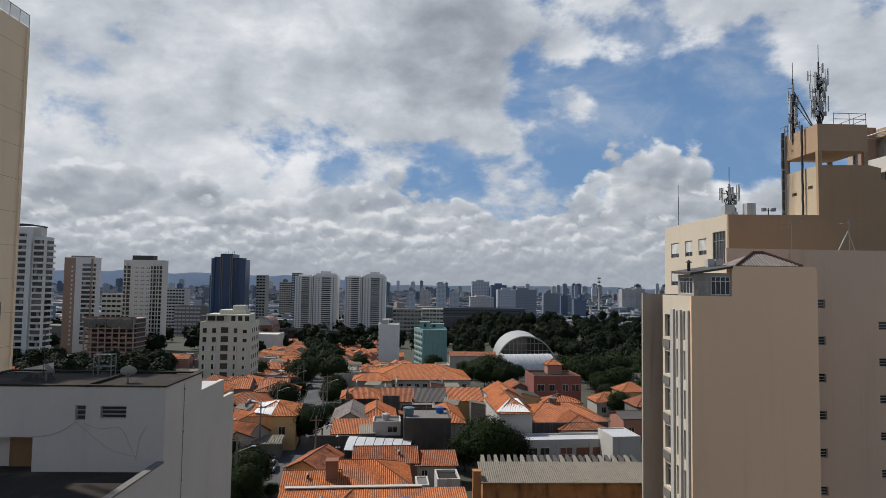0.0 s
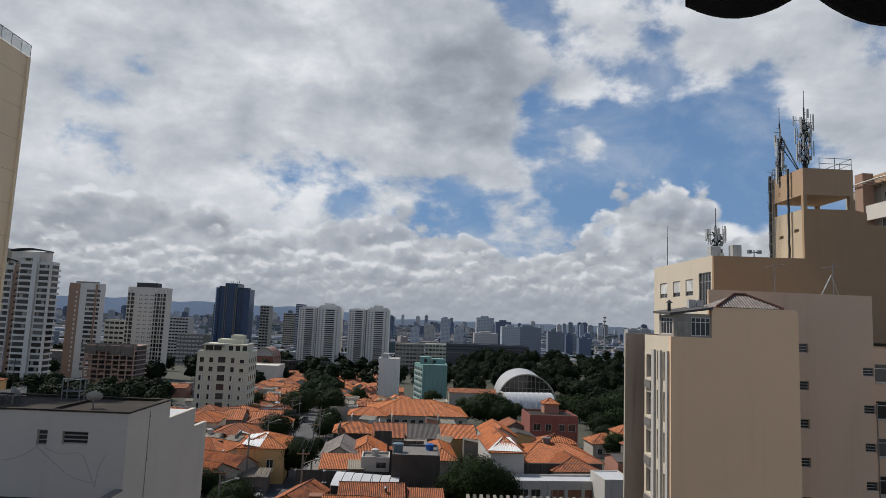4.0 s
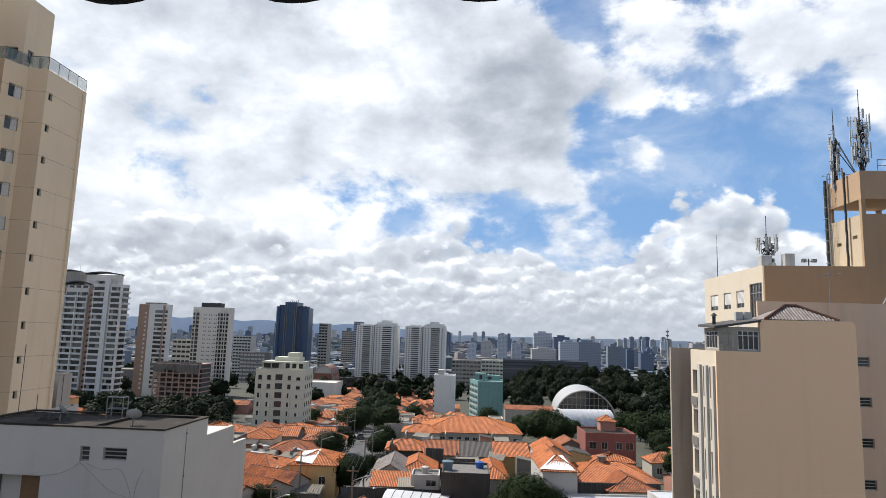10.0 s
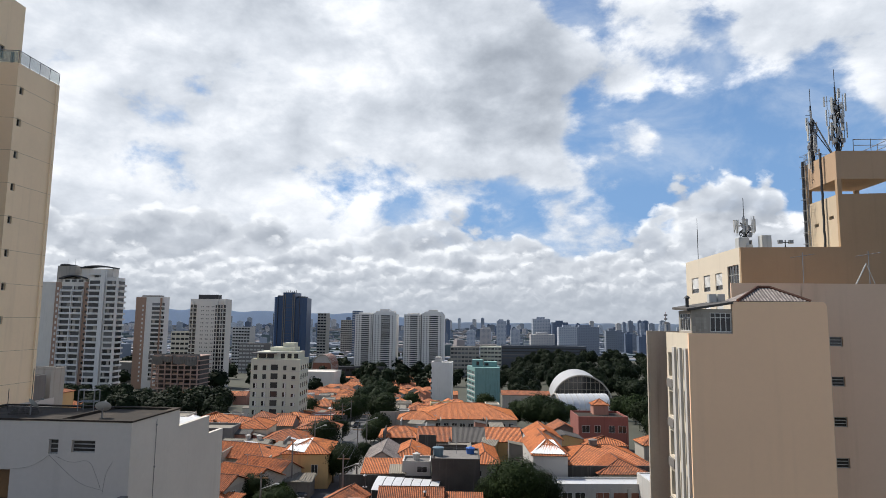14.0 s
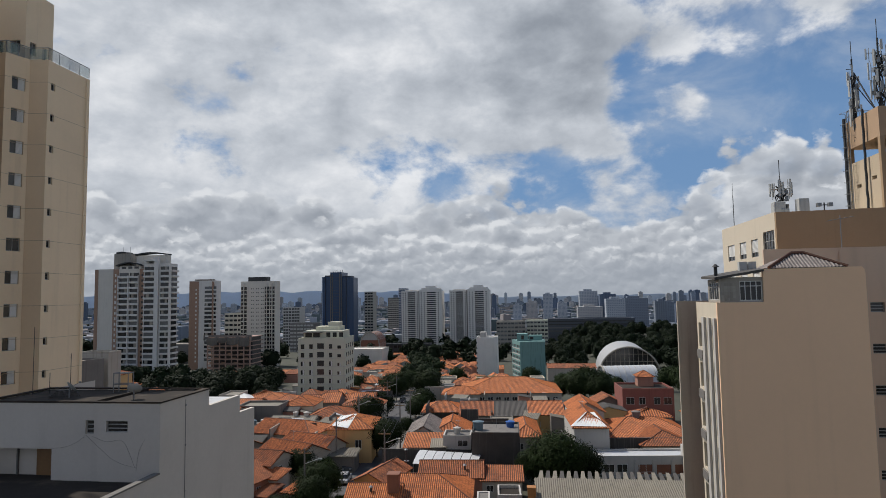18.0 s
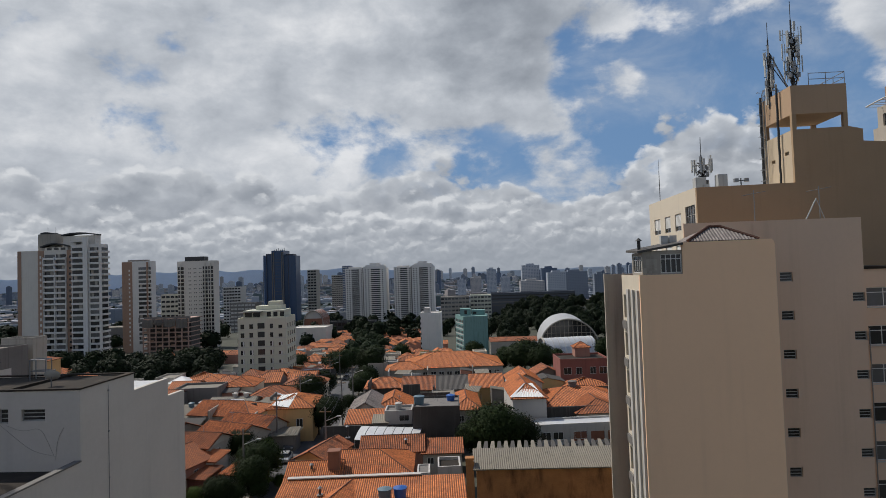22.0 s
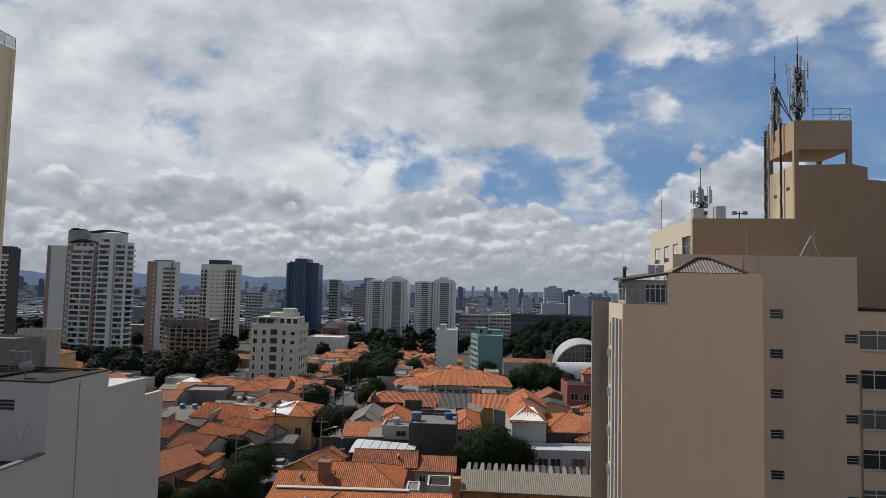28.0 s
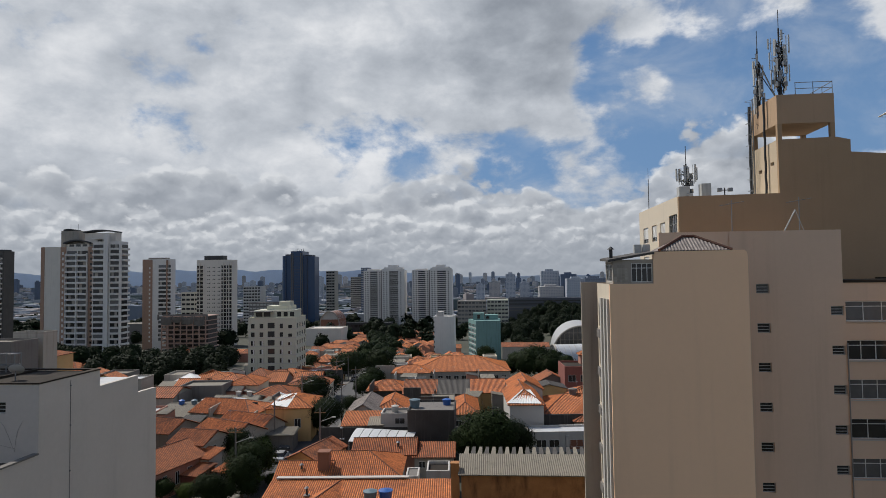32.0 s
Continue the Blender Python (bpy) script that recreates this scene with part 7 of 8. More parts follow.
house("tall grey walled building with a flat roof", -87.0, 114.0, 14.4, 7.0, 0, 16.2, 0.5, "flat", wall="concrete", tile="fibre")
house("white flat-roofed block with a roof hatch", -83.2, 121.0, 6.6, 4.0, 0, 17.4, 0.4, "flat", wall="offwhite", tile="concrete", wins=(("f", 3.5, 15.5, 0.7, 0.8),))
house("two-storey house with a low orange tiled roof", -103.5, 150.0, 10.0, 8.0, 3, 11.0, 1.2, "x", (3, 3), wall="yellow", tile="tile_old", wins=(("f", 2, 7.5, 1.4, 1.3), ("f", 6, 7.5, 1.4, 1.3)))
house("ochre house with a spreading orange tiled roof", -118.0, 178.0, 13.0, 11.0, 5, 5.6, 2.0, "x", (4, 4), wall="yellow", tile="tile", wins=(("f", 2, 2.5, 1.4, 1.4), ("f", 7, 2.5, 1.4, 1.4)))
house("cream villa with a dark roof beside the park", 66.5, 191.0, 8.0, 9.0, 4, 5.0, 1.7, "x", wall="cream", tile="fibre_dark", wins=(("f", 1.0, 2.0, 1.1, 1.5), ("f", 3.4, 2.0, 1.1, 1.5), ("f", 5.8, 2.0, 1.1, 1.5)))
house("long pale hall with a low tiled roof behind the teal block", 24.0, 304.0, 22.0, 12.0, 0, 8.8, 1.4, "x", wall="offwhite", tile="tile_old")
house("long grey warehouse with a flat roof", -300.0, 500.0, 45.0, 20.0, 0, 16.0, 0.5, "flat", wall="concrete", tile="fibre")


# ---- trees ----
def tree_meshes(name, seed, tall, wide, trunk, clumps, leaves, leaf, mat):
    rnd = random.Random(seed)
    bm = bmesh.new()
    rod(bm, (0, 0, 0), (0.1, 0.05, trunk), 0.22, 8, 0.15)
    tips = []
    for k in range(7):
        a, l = 6.28 * k / 7 + rnd.uniform(-0.3, 0.3), rnd.uniform(0.5, 0.9)
        tip = (wide * 0.45 * l * math.cos(a), wide * 0.45 * l * math.sin(a), trunk + (tall - trunk) * rnd.uniform(0.3, 0.7))
        rod(bm, (0.08, 0.04, trunk * rnd.uniform(0.75, 1.0)), tip, 0.11, 6, 0.03)
        tips.append(tip)
    wood = mesh_of(name + "_trunk", bm, M["bark"])
    verts, faces = [], []
    mid = (tall + trunk * 0.8) / 2
    half = (tall - trunk * 0.8) / 2
    for c in range(clumps):
        while True:
            p = Vector((rnd.uniform(-1, 1), rnd.uniform(-1, 1), rnd.uniform(-1, 1)))
            if 0.45 < p.length < 1.0:
                break
        lump = 0.8 + 0.35 * noise.noise(p * 1.7 + Vector((seed, 0, 0)))
        centre = Vector((p.x * wide / 2 * lump, p.y * wide / 2 * lump, mid + p.z * half * lump))
        size = rnd.uniform(0.10, 0.20) * wide
        for _ in range(leaves):
            d = Vector((rnd.gauss(0, 1), rnd.gauss(0, 1), rnd.gauss(0, 0.8))).normalized() * size * rnd.uniform(0.5, 1.0) ** 0.5
            out = Vector((centre.x / wide * 2, centre.y / wide * 2, (centre.z - mid) / half + 0.25))
            n = (out * 1.1 + d.normalized() * 0.9 + Vector((rnd.uniform(-1, 1), rnd.uniform(-1, 1), rnd.uniform(-1, 1))) * 0.55).normalized()
            q = n.to_track_quat("Z", "Y") @ Euler((0, 0, rnd.uniform(0, 6.28))).to_quaternion()
            s = leaf * rnd.uniform(0.6, 1.3)
            i = len(verts)
            for ux, uy in ((-s, 0), (0, -s * 0.55), (s, 0), (0, s * 0.55)):
                verts.append(centre + d + q @ Vector((ux, uy, 0)))
            faces.append((i, i + 1, i + 2, i + 3))
    crown = bpy.data.meshes.new(name + "_crown")
    crown.from_pydata([tuple(v) for v in verts], [], faces)
    crown.materials.append(mat)
    return wood, crown


KINDS = [
    tree_meshes("tree_a", 1, 7.5, 8.0, 2.2, 150, 130, 0.15, M["leaf"]),
    tree_meshes("tree_b", 2, 6.0, 5.5, 1.8, 110, 110, 0.12, M["leaf"]),
    tree_meshes("tree_c", 3, 5.0, 5.5, 1.2, 110, 100, 0.12, M["leaf_lit"]),
    tree_meshes("tree_d", 4, 12.0, 11.0, 3.5, 80, 34, 0.62, M["leaf_park"]),
    tree_meshes("tree_e", 5, 14.0, 10.0, 4.5, 80, 34, 0.60, M["leaf_park"]),
    tree_meshes("tree_f", 6, 11.0, 13.0, 3.0, 120, 70, 0.36, M["leaf"]),
]


def tree(kind, x, y, size, turn, label, group=""):
    b = thing("tree", label, "tree", (x, y, ground_z(x, y) - 0.1), turn, group)
    b.scale = (size, size, size)
    wood, crown = KINDS[kind]
    t, c = new("trunk", wood), new("crown", crown)
    t.parent = c.parent = b
    return b


tree(0, 9.8, 92.5, 1.15, 0, "large dark round tree behind the shed")
tree(0, 13.5, 94.5, 0.85, 80, "dark leafy tree behind the shed")
tree(0, 6.6, 95.0, 0.75, 40, "dark leafy tree behind the shed")
tree(1, -19.0, 108.5, 1.25, 0, "dense round street tree at the kerb")
tree(1, -21.0, 110.0, 0.85, 70, "dense round street tree at the kerb")
tree(1, -28.9, 93.0, 0.95, 30, "dark leafy tree in a front garden")
tree(1, -31.0, 95.5, 0.8, 130, "dark leafy tree in a front garden")
tree(1, -22.2, 83.4, 1.1, 210, "dense dark tree over the verge")
tree(1, -21.6, 78.6, 1.0, 100, "dense dark tree over the verge")
tree(1, -24.0, 74.5, 0.8, 250, "dense dark tree over the verge")
tree(2, -22.6, 86.6, 1.0, 20, "yellow green young tree on the verge")
tree(2, -21.5, 81.0, 0.75, 140, "yellow green shrub tree on the verge")
for x, y, s, k in ((-26.5, 98, 0.6, 2), (-25.6, 94, 0.55, 1), (-24.8, 90, 0.5, 2), (-31, 76.5, 0.55, 1), (-28.2, 77.0, 0.5, 2), (-20.3, 77.5, 0.55, 1), (-19.3, 83.0, 0.4, 2), (-33.0, 73.5, 0.6, 2), (-22.6, 75.5, 0.6, 1), (23.0, 112.8, 0.4, 2)):
    tree(k, x, y, s, x * 40, "bushy shrub beside the street", "shrubs")
def woodland(name, label, spots, kinds=(3, 4, 5), far=False):
    """Many crowns that nobody could count, as one mesh."""
    pts, faces, n = [], [], 0
    for i, (x, y, size) in enumerate(spots):
        crown = (FAR_CROWNS if far else THIN)[kinds[i % len(kinds)] - 3]
        a = i * 2.4
        c, s_ = math.cos(a) * size, math.sin(a) * size
        v = crown[0]
        z0 = ground_z(x, y) - 0.8
        pts.append(np.stack([v[:, 0] * c - v[:, 1] * s_ + x, v[:, 0] * s_ + v[:, 1] * c + y, v[:, 2] * size + z0], 1))
        faces.append(crown[1] + n)
        n += len(v)
    me = bpy.data.meshes.new(name)
    me.from_pydata(np.concatenate(pts).tolist(), [], np.concatenate(faces).tolist())
    me.materials.append(M["leaf_park"])
    tagged(new(name, me), label, "trees", kind="stuff")


def thin(seed, tall, wide, trunk, clumps=60, leaves=32, leaf=0.66):
    wood, crown = tree_meshes("thin", seed, tall, wide, trunk, clumps, leaves, leaf, M["leaf_park"])
    v = np.empty(len(crown.vertices) * 3)
    crown.vertices.foreach_get("co", v)
    f = np.array([tuple(p.vertices) for p in crown.polygons])
    bpy.data.meshes.remove(crown), bpy.data.meshes.remove(wood)
    return v.reshape(-1, 3), f


THIN = [thin(14, 12, 11, 2.0), thin(15, 14, 10.5, 2.5), thin(16, 11, 13, 1.5)]
FAR_CROWNS = [thin(24, 12, 11, 2.0, 34, 12, 1.5), thin(25, 14, 10.5, 2.5, 34, 12, 1.5), thin(26, 11, 13, 1.5, 34, 12, 1.5)]
for y in range(128, 330, 8):
    for s in (-5.4, 5.2):
        if rnd.random() < (0.62 if s > 0 else 0.42):
            tree(rnd.choice((0, 5, 5)), street_x(y) + s + rnd.uniform(-1.2, 1.2), y + rnd.uniform(-3, 3), rnd.uniform(0.55, 0.9) * (0.7 if y < 190 else 1.0), rnd.uniform(0, 360), "dark street tree along the road", "street trees")
woodland("street_woods", "dark trees closing over the lower street", [(street_x(y) + rnd.uniform(-9, 9), y, rnd.uniform(0.6, 0.95)) for y in range(300, 480, 4)])
spots = []
while len(spots) < 75:
    x, y = rnd.uniform(-135, -70), rnd.uniform(178, 318)
    if -0.40 * y > x or x > -66:
        spots.append((x, y, rnd.uniform(0.5, 0.85)))
woodland("grove", "dense dark grove in front of the towers", spots)
woodland("tower_gardens", "dark trees at the foot of the towers", [(rnd.uniform(-245, -120), rnd.uniform(270, 312), rnd.uniform(0.6, 0.95)) for _ in range(50)])
spots, n = [], 0
while len(spots) < 470:
    y = rnd.uniform(235, 790)
    x = rnd.uniform(0.02 * y, 0.60 * y)
    if y < 300 and x < 62 or (y < 392 and 26 < x < 86) or (x < 24 and y < 420):
        continue
    size = rnd.uniform(0.75, 1.25)
    if y < 300 and n < 40:
        tree(rnd.choice((3, 4, 5)), x, y, size, rnd.uniform(0, 360), "tall dark tree in the park", "park trees")
        n += 1
    else:
        spots.append((x, y, size))
woodland("park_woods", "dense dark canopy of the park", spots)
for x, y, s in ((21, 212, 0.9), (27, 208, 0.8), (24, 226, 1.0), (14, 214, 0.6), (52, 178, 0.7), (60, 190, 0.8), (49, 165, 0.5), (66, 176, 0.8), (44, 140, 0.5), (50, 132, 0.5), (-60, 232, 0.7), (-44, 250, 0.7), (-30, 300, 0.8), (-36, 262, 0.8), (5, 300, 0.8), (58, 215, 0.9), (66, 226, 1.0), (62, 246, 1.0), (72, 206, 0.8), (57, 201, 0.6), (74, 236, 1.0), (60, 262, 0.9), (28, 272, 0.8), (22.5, 266, 0.72), (33.5, 262, 0.75), (38, 250, 0.6), (19, 284, 0.6)):
    tree(5, x, y, s, x * 13, "spreading dark tree among the houses")


# ---- distance ----
def facade_far(name, wall, glass, w=3.2, h=3.0):
    m, gr, p = material(name)
    pos = gr.node("ShaderNodeNewGeometry").outputs["Position"]
    x, y, z = gr.xyz(pos)
    a = gr.math("GREATER_THAN", gr.math("FRACT", gr.math("DIVIDE", gr.math("ADD", x, y), w)), 0.45)
    c = gr.math("GREATER_THAN", gr.math("FRACT", gr.math("DIVIDE", z, h)), 0.5)
    k = gr.math("ADD", 0.65, gr.math("MULTIPLY", gr.node("ShaderNodeNewGeometry").outputs["Random Per Island"], 0.7))
    col = gr.mix(1.0, wall, gr.join(k, k, k), "MULTIPLY")
    gr.put(p["Base Color"], gr.mix(gr.math("MULTIPLY", a, c), col, glass))
    p["Roughness"].default_value = 0.7
    return m


# bluish wall and glass colours with the aerial haze painted in
FAR = [facade_far("hazy_white_flats", (0.40, 0.43, 0.475), (0.18, 0.21, 0.255)), facade_far("hazy_grey_flats", (0.20, 0.23, 0.28), (0.11, 0.135, 0.175)),
       facade_far("hazy_glass_offices", (0.10, 0.135, 0.20), (0.065, 0.09, 0.14), 6, 3.5), facade_far("hazy_warm_flats", (0.42, 0.405, 0.395), (0.21, 0.225, 0.25))]


def far_block(x, y, w, h, mat, label="distant high-rise block in the hazy skyline"):
    bm = bmesh.new()
    d = w * 0.8
    bx(bm, -w / 2, 0, -5, w / 2, d, h), bx(bm, -w / 4, d * 0.2, h, w / 5, d * 0.7, h + 3.5)
    lone("distant_building", bm, mat, label, "building", (x, y, ground_z(x, y)), group="distant skyline")


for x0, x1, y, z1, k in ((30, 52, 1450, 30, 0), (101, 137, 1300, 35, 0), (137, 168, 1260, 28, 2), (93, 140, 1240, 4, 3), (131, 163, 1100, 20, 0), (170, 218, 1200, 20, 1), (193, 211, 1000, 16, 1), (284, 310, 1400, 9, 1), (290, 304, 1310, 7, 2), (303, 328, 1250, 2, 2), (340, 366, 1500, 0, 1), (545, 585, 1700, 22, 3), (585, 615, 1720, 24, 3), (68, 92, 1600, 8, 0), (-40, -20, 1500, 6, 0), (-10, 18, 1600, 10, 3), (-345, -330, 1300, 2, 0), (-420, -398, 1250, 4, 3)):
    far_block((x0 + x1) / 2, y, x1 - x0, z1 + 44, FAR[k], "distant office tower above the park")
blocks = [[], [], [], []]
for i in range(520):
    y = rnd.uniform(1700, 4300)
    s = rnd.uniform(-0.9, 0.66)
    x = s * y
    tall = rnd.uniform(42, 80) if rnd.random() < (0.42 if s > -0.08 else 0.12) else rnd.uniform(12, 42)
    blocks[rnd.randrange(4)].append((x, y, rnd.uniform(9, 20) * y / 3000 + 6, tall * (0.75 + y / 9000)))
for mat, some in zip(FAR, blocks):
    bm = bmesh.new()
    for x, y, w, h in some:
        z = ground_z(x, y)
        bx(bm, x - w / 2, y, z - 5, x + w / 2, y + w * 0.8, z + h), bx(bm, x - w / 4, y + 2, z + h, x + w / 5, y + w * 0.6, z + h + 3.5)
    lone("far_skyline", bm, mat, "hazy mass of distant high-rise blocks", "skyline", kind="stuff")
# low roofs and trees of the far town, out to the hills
# distance haze is mixed into these base colours
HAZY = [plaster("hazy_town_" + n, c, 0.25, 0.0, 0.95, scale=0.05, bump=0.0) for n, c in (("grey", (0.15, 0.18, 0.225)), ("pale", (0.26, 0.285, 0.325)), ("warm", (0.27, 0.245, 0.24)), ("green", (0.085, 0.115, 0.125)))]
cube = np.array([(sx, sy, sz) for sz in (0.0, 1.0) for sx, sy in ((-0.5, 0.0), (0.5, 0.0), (0.5, 1.0), (-0.5, 1.0))])
sides = np.array([(4, 5, 6, 7), (0, 1, 5, 4), (1, 2, 6, 5), (2, 3, 7, 6), (3, 0, 4, 7)])
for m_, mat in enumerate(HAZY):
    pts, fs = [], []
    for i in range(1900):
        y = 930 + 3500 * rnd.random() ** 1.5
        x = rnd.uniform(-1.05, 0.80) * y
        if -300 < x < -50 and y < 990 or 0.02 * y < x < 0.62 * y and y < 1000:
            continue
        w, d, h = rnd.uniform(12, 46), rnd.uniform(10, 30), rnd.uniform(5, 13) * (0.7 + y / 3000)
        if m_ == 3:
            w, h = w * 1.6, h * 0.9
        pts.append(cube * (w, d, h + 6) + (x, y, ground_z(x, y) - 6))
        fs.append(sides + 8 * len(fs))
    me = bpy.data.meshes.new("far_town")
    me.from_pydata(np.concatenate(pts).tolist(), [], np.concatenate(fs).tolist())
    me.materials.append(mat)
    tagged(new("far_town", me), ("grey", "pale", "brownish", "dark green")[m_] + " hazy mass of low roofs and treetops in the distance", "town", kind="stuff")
for i in range(260):
    y = rnd.uniform(480, 1700)
    s = rnd.uniform(-0.62, -0.02) if rnd.random() < 0.75 else rnd.uniform(0.3, 0.6)
    x = s * y
    if -300 < x < -50 and 700 < y < 990 or y < 720 and s < 0.3:
        continue
    bm = bmesh.new()
    w, h, d = rnd.uniform(14, 42), rnd.uniform(4, 10) + (rnd.random() < 0.12) * 22, rnd.uniform(12, 30)
    bx(bm, -w / 2, 0, -4, w / 2, d, h)
    bx(bm, -w / 2 + 1, 1, h, -w / 2 + w * 0.35, d * 0.6, h + 1.4)
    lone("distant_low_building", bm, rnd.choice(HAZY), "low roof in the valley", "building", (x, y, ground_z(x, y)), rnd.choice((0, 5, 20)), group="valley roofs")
spots = []
for i in range(1100):
    y = rnd.uniform(430, 1500)
    x = rnd.uniform(-1.0, 0.0 if i % 3 else 0.62) * y
    if i % 3 or y > 900:
        spots.append((x, y, rnd.uniform(0.7, 1.4)))
woodland("valley_woods", "scattered dark trees in the valley", spots, far=True)

# red-brown hall with round roofs, dark viaduct and white warehouse in the valley
b = vault("barrel_shed", "brown barrel roofed factory hall", -139.2, 550, -16, 0, 17.5, 13, 26, M["brick"], False)
bm = bmesh.new()
bx(bm, -8.6, 0.1, -12, 8.6, 25, 6)
part("wall", bm, M["brick"], b)
b = slab_office("dark green elevated station hall", -150, -96, 620, -31, -19, 14, "darksteel", 2, "glass")
b = slab_office("white warehouse with a flat roof", -129.5, -103.5, 450, -25, -10.2, 22, "palewarm", 1, "palewarm")

# the hills along the horizon
def hill(label, y, x0, x1, low, high, seed, color):
    bm = bmesh.new()
    n = 150
    last = None
    for i in range(n + 1):
        x = x0 + (x1 - x0) * i / n
        k = math.sin(math.pi * i / n) ** 0.5
        z = low + (high - low) * k * (0.72 + 0.45 * noise.fractal(Vector((i * 0.07, seed, 0)), 0.9, 2.0, 5))
        now = (bm.verts.new((x, y, -60)), bm.verts.new((x, y + 3, low + (z - low) * 0.6)), bm.verts.new((x, y + 6, z)))
        if last:
            for j in range(2):
                bm.faces.new((last[j], now[j], now[j + 1], last[j + 1]))
        last = now
    lone("hill", bm, plaster("hazy_hill_" + str(seed), color, 0.15, 0.0, 0.95, scale=0.02, bump=0.0), label, "hill", kind="structure")


# the hills' pale blue is haze put into the colour
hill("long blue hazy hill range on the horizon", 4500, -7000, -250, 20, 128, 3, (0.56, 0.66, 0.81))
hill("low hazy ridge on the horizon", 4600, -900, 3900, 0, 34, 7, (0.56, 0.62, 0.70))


# ---- small things among the houses ----
def car(x, y, turn, paint, label):
    b = thing("parked_car", label, "car", (x, y, ground_z(x, y) + 0.03), turn, "parked cars")
    bm = bmesh.new()
    ring = [(-2.05, 0.32), (2.05, 0.32), (2.1, 0.62), (1.95, 0.78), (1.05, 0.88), (-1.75, 0.92), (-2.08, 0.72)]
    lo = [bm.verts.new((-0.84, px, pz)) for px, pz in ring]
    hi = [bm.verts.new((0.84, px, pz)) for px, pz in ring]
    bm.faces.new(lo), bm.faces.new(hi[::-1])
    for i in range(len(ring)):
        bm.faces.new((lo[i], hi[i], hi[(i + 1) % len(ring)], lo[(i + 1) % len(ring)]))
    bmesh.ops.recalc_face_normals(bm, faces=bm.faces)
    bmesh.ops.bevel(bm, geom=bm.edges[:], offset=0.06, segments=2, affect="EDGES")
    part("body", bm, paint, b)
    for name, mat, grow, z1 in (("glasshouse", M["glass"], 0.0, 1.36), ("roof", paint, 0.03, 1.44)):
        bm = bmesh.new()
        base, cap = [(-0.78, 1.0), (0.78, 1.0), (0.78, -1.7), (-0.78, -1.7)], [(-0.62, 0.35), (0.62, 0.35), (0.62, -1.25), (-0.62, -1.25)]
        za = 0.88 if name == "glasshouse" else 1.365
        lo = [bm.verts.new((px, py, za)) for px, py in (base if name == "glasshouse" else [(px * 1.03, py * 1.02) for px, py in cap])]
        hi = [bm.verts.new((px, py, z1)) for px, py in ([(px * 1.01, py) for px, py in cap] if name == "glasshouse" else cap)]
        bm.faces.new(lo[::-1]), bm.faces.new(hi)
        for i in range(4):
            bm.faces.new((lo[i], lo[(i + 1) % 4], hi[(i + 1) % 4], hi[i]))
        bmesh.ops.recalc_face_normals(bm, faces=bm.faces)
        part(name, bm, mat, b)
    tyre = shared(("wheel",), lambda q: rod(q, (-0.1, 0, 0), (0.1, 0, 0), 0.31, 14), M["darksteel"])
    for px in (-0.76, 0.76):
        for py in (-1.3, 1.3):
            piece("wheel", tyre, b, Matrix.Translation((px, py, 0.31)))
    for px in (-0.62, 0.62):
        bm = bmesh.new()
        bx(bm, px - 0.16, -2.12, 0.6, px + 0.16, -2.02, 0.74)
        part("headlight", bm, M["antenna"], b)


PAINTS = [plaster(n, c, 0.02, 0.0, 0.25, metal=0.3) for n, c in (("silver_car", (0.45, 0.46, 0.47)), ("white_car", (0.75, 0.75, 0.74)), ("black_car", (0.02, 0.02, 0.022)), ("grey_car", (0.14, 0.15, 0.16)))]
for i, (x, y, k) in enumerate(((-23.6, 101.5, 3), (-24.0, 106.0, 2), (-22.3, 95.0, 0), (-24.3, 88.5, 1), (-24.2, 83.0, 2), (-26.6, 119, 1), (-27.6, 124.5, 0), (-28.6, 133, 2))):
    car(x, y, 7, PAINTS[k], ("silver grey", "white", "black", "dark grey")[k * 1 if k != 0 else 0] + " car parked at the kerb of the street")
for y in range(138, 240, 7):
    for s in (-2.8, 2.8):
        if rnd.random() < 0.42:
            k = rnd.randrange(4)
            car(street_x(y) + s, y, 7 + 0.03 * max(0, y - 150), PAINTS[k], ("silver", "white", "black", "dark grey")[k] + " car parked along the sloping street")


def tank(x, y, z, r, h, mat, label):
    b = thing("water_tank", label, "water tank", (x, y, z))
    bm = bmesh.new()
    rod(bm, (0, 0, 0), (0, 0, h), r * 0.82, 18, r)
    part("barrel", bm, mat, b)
    bm = bmesh.new()
    rod(bm, (0, 0, h), (0, 0, h + 0.08), r * 1.06, 18), rod(bm, (0, 0, h + 0.08), (0, 0, h + 0.26), r * 1.0, 18, r * 0.25)
    part("lid", bm, mat, b)


tank(-3.5, 71.6, 2.35, 0.78, 1.2, M["greytank"], "dark blue round water tank on the tiled roof")
tank(-1.75, 71.8, 2.4, 0.78, 1.2, M["bluetank"], "blue round water tank on the tiled roof")
tank(-2.0, 99.2, 7.25, 0.85, 1.2, M["greytank"], "grey green round water tank on the flat roof")
tank(2.9, 101.5, 7.25, 0.7, 0.8, M["bluetank"], "bright blue round water tank on the flat roof")
tank(-5.8, 103.0, 5.75, 0.6, 0.9, M["white"], "white round water tank on the terrace")
tank(25.2, 121.0, 5.2, 0.8, 1.1, M["concrete"], "weathered round water tank between the roofs")
for x, y, z in ((-47, 116.5, 3.9), (-45.5, 117.5, 3.85), (-49.5, 116.5, 3.85), (-42.5, 126.5, 3.7), (-40.2, 126.5, 3.7)):
    tank(x, y, z, 0.55, 0.8, rnd.choice((M["bluetank"], M["greytank"], M["white"])), "round water tank among the low roofs")

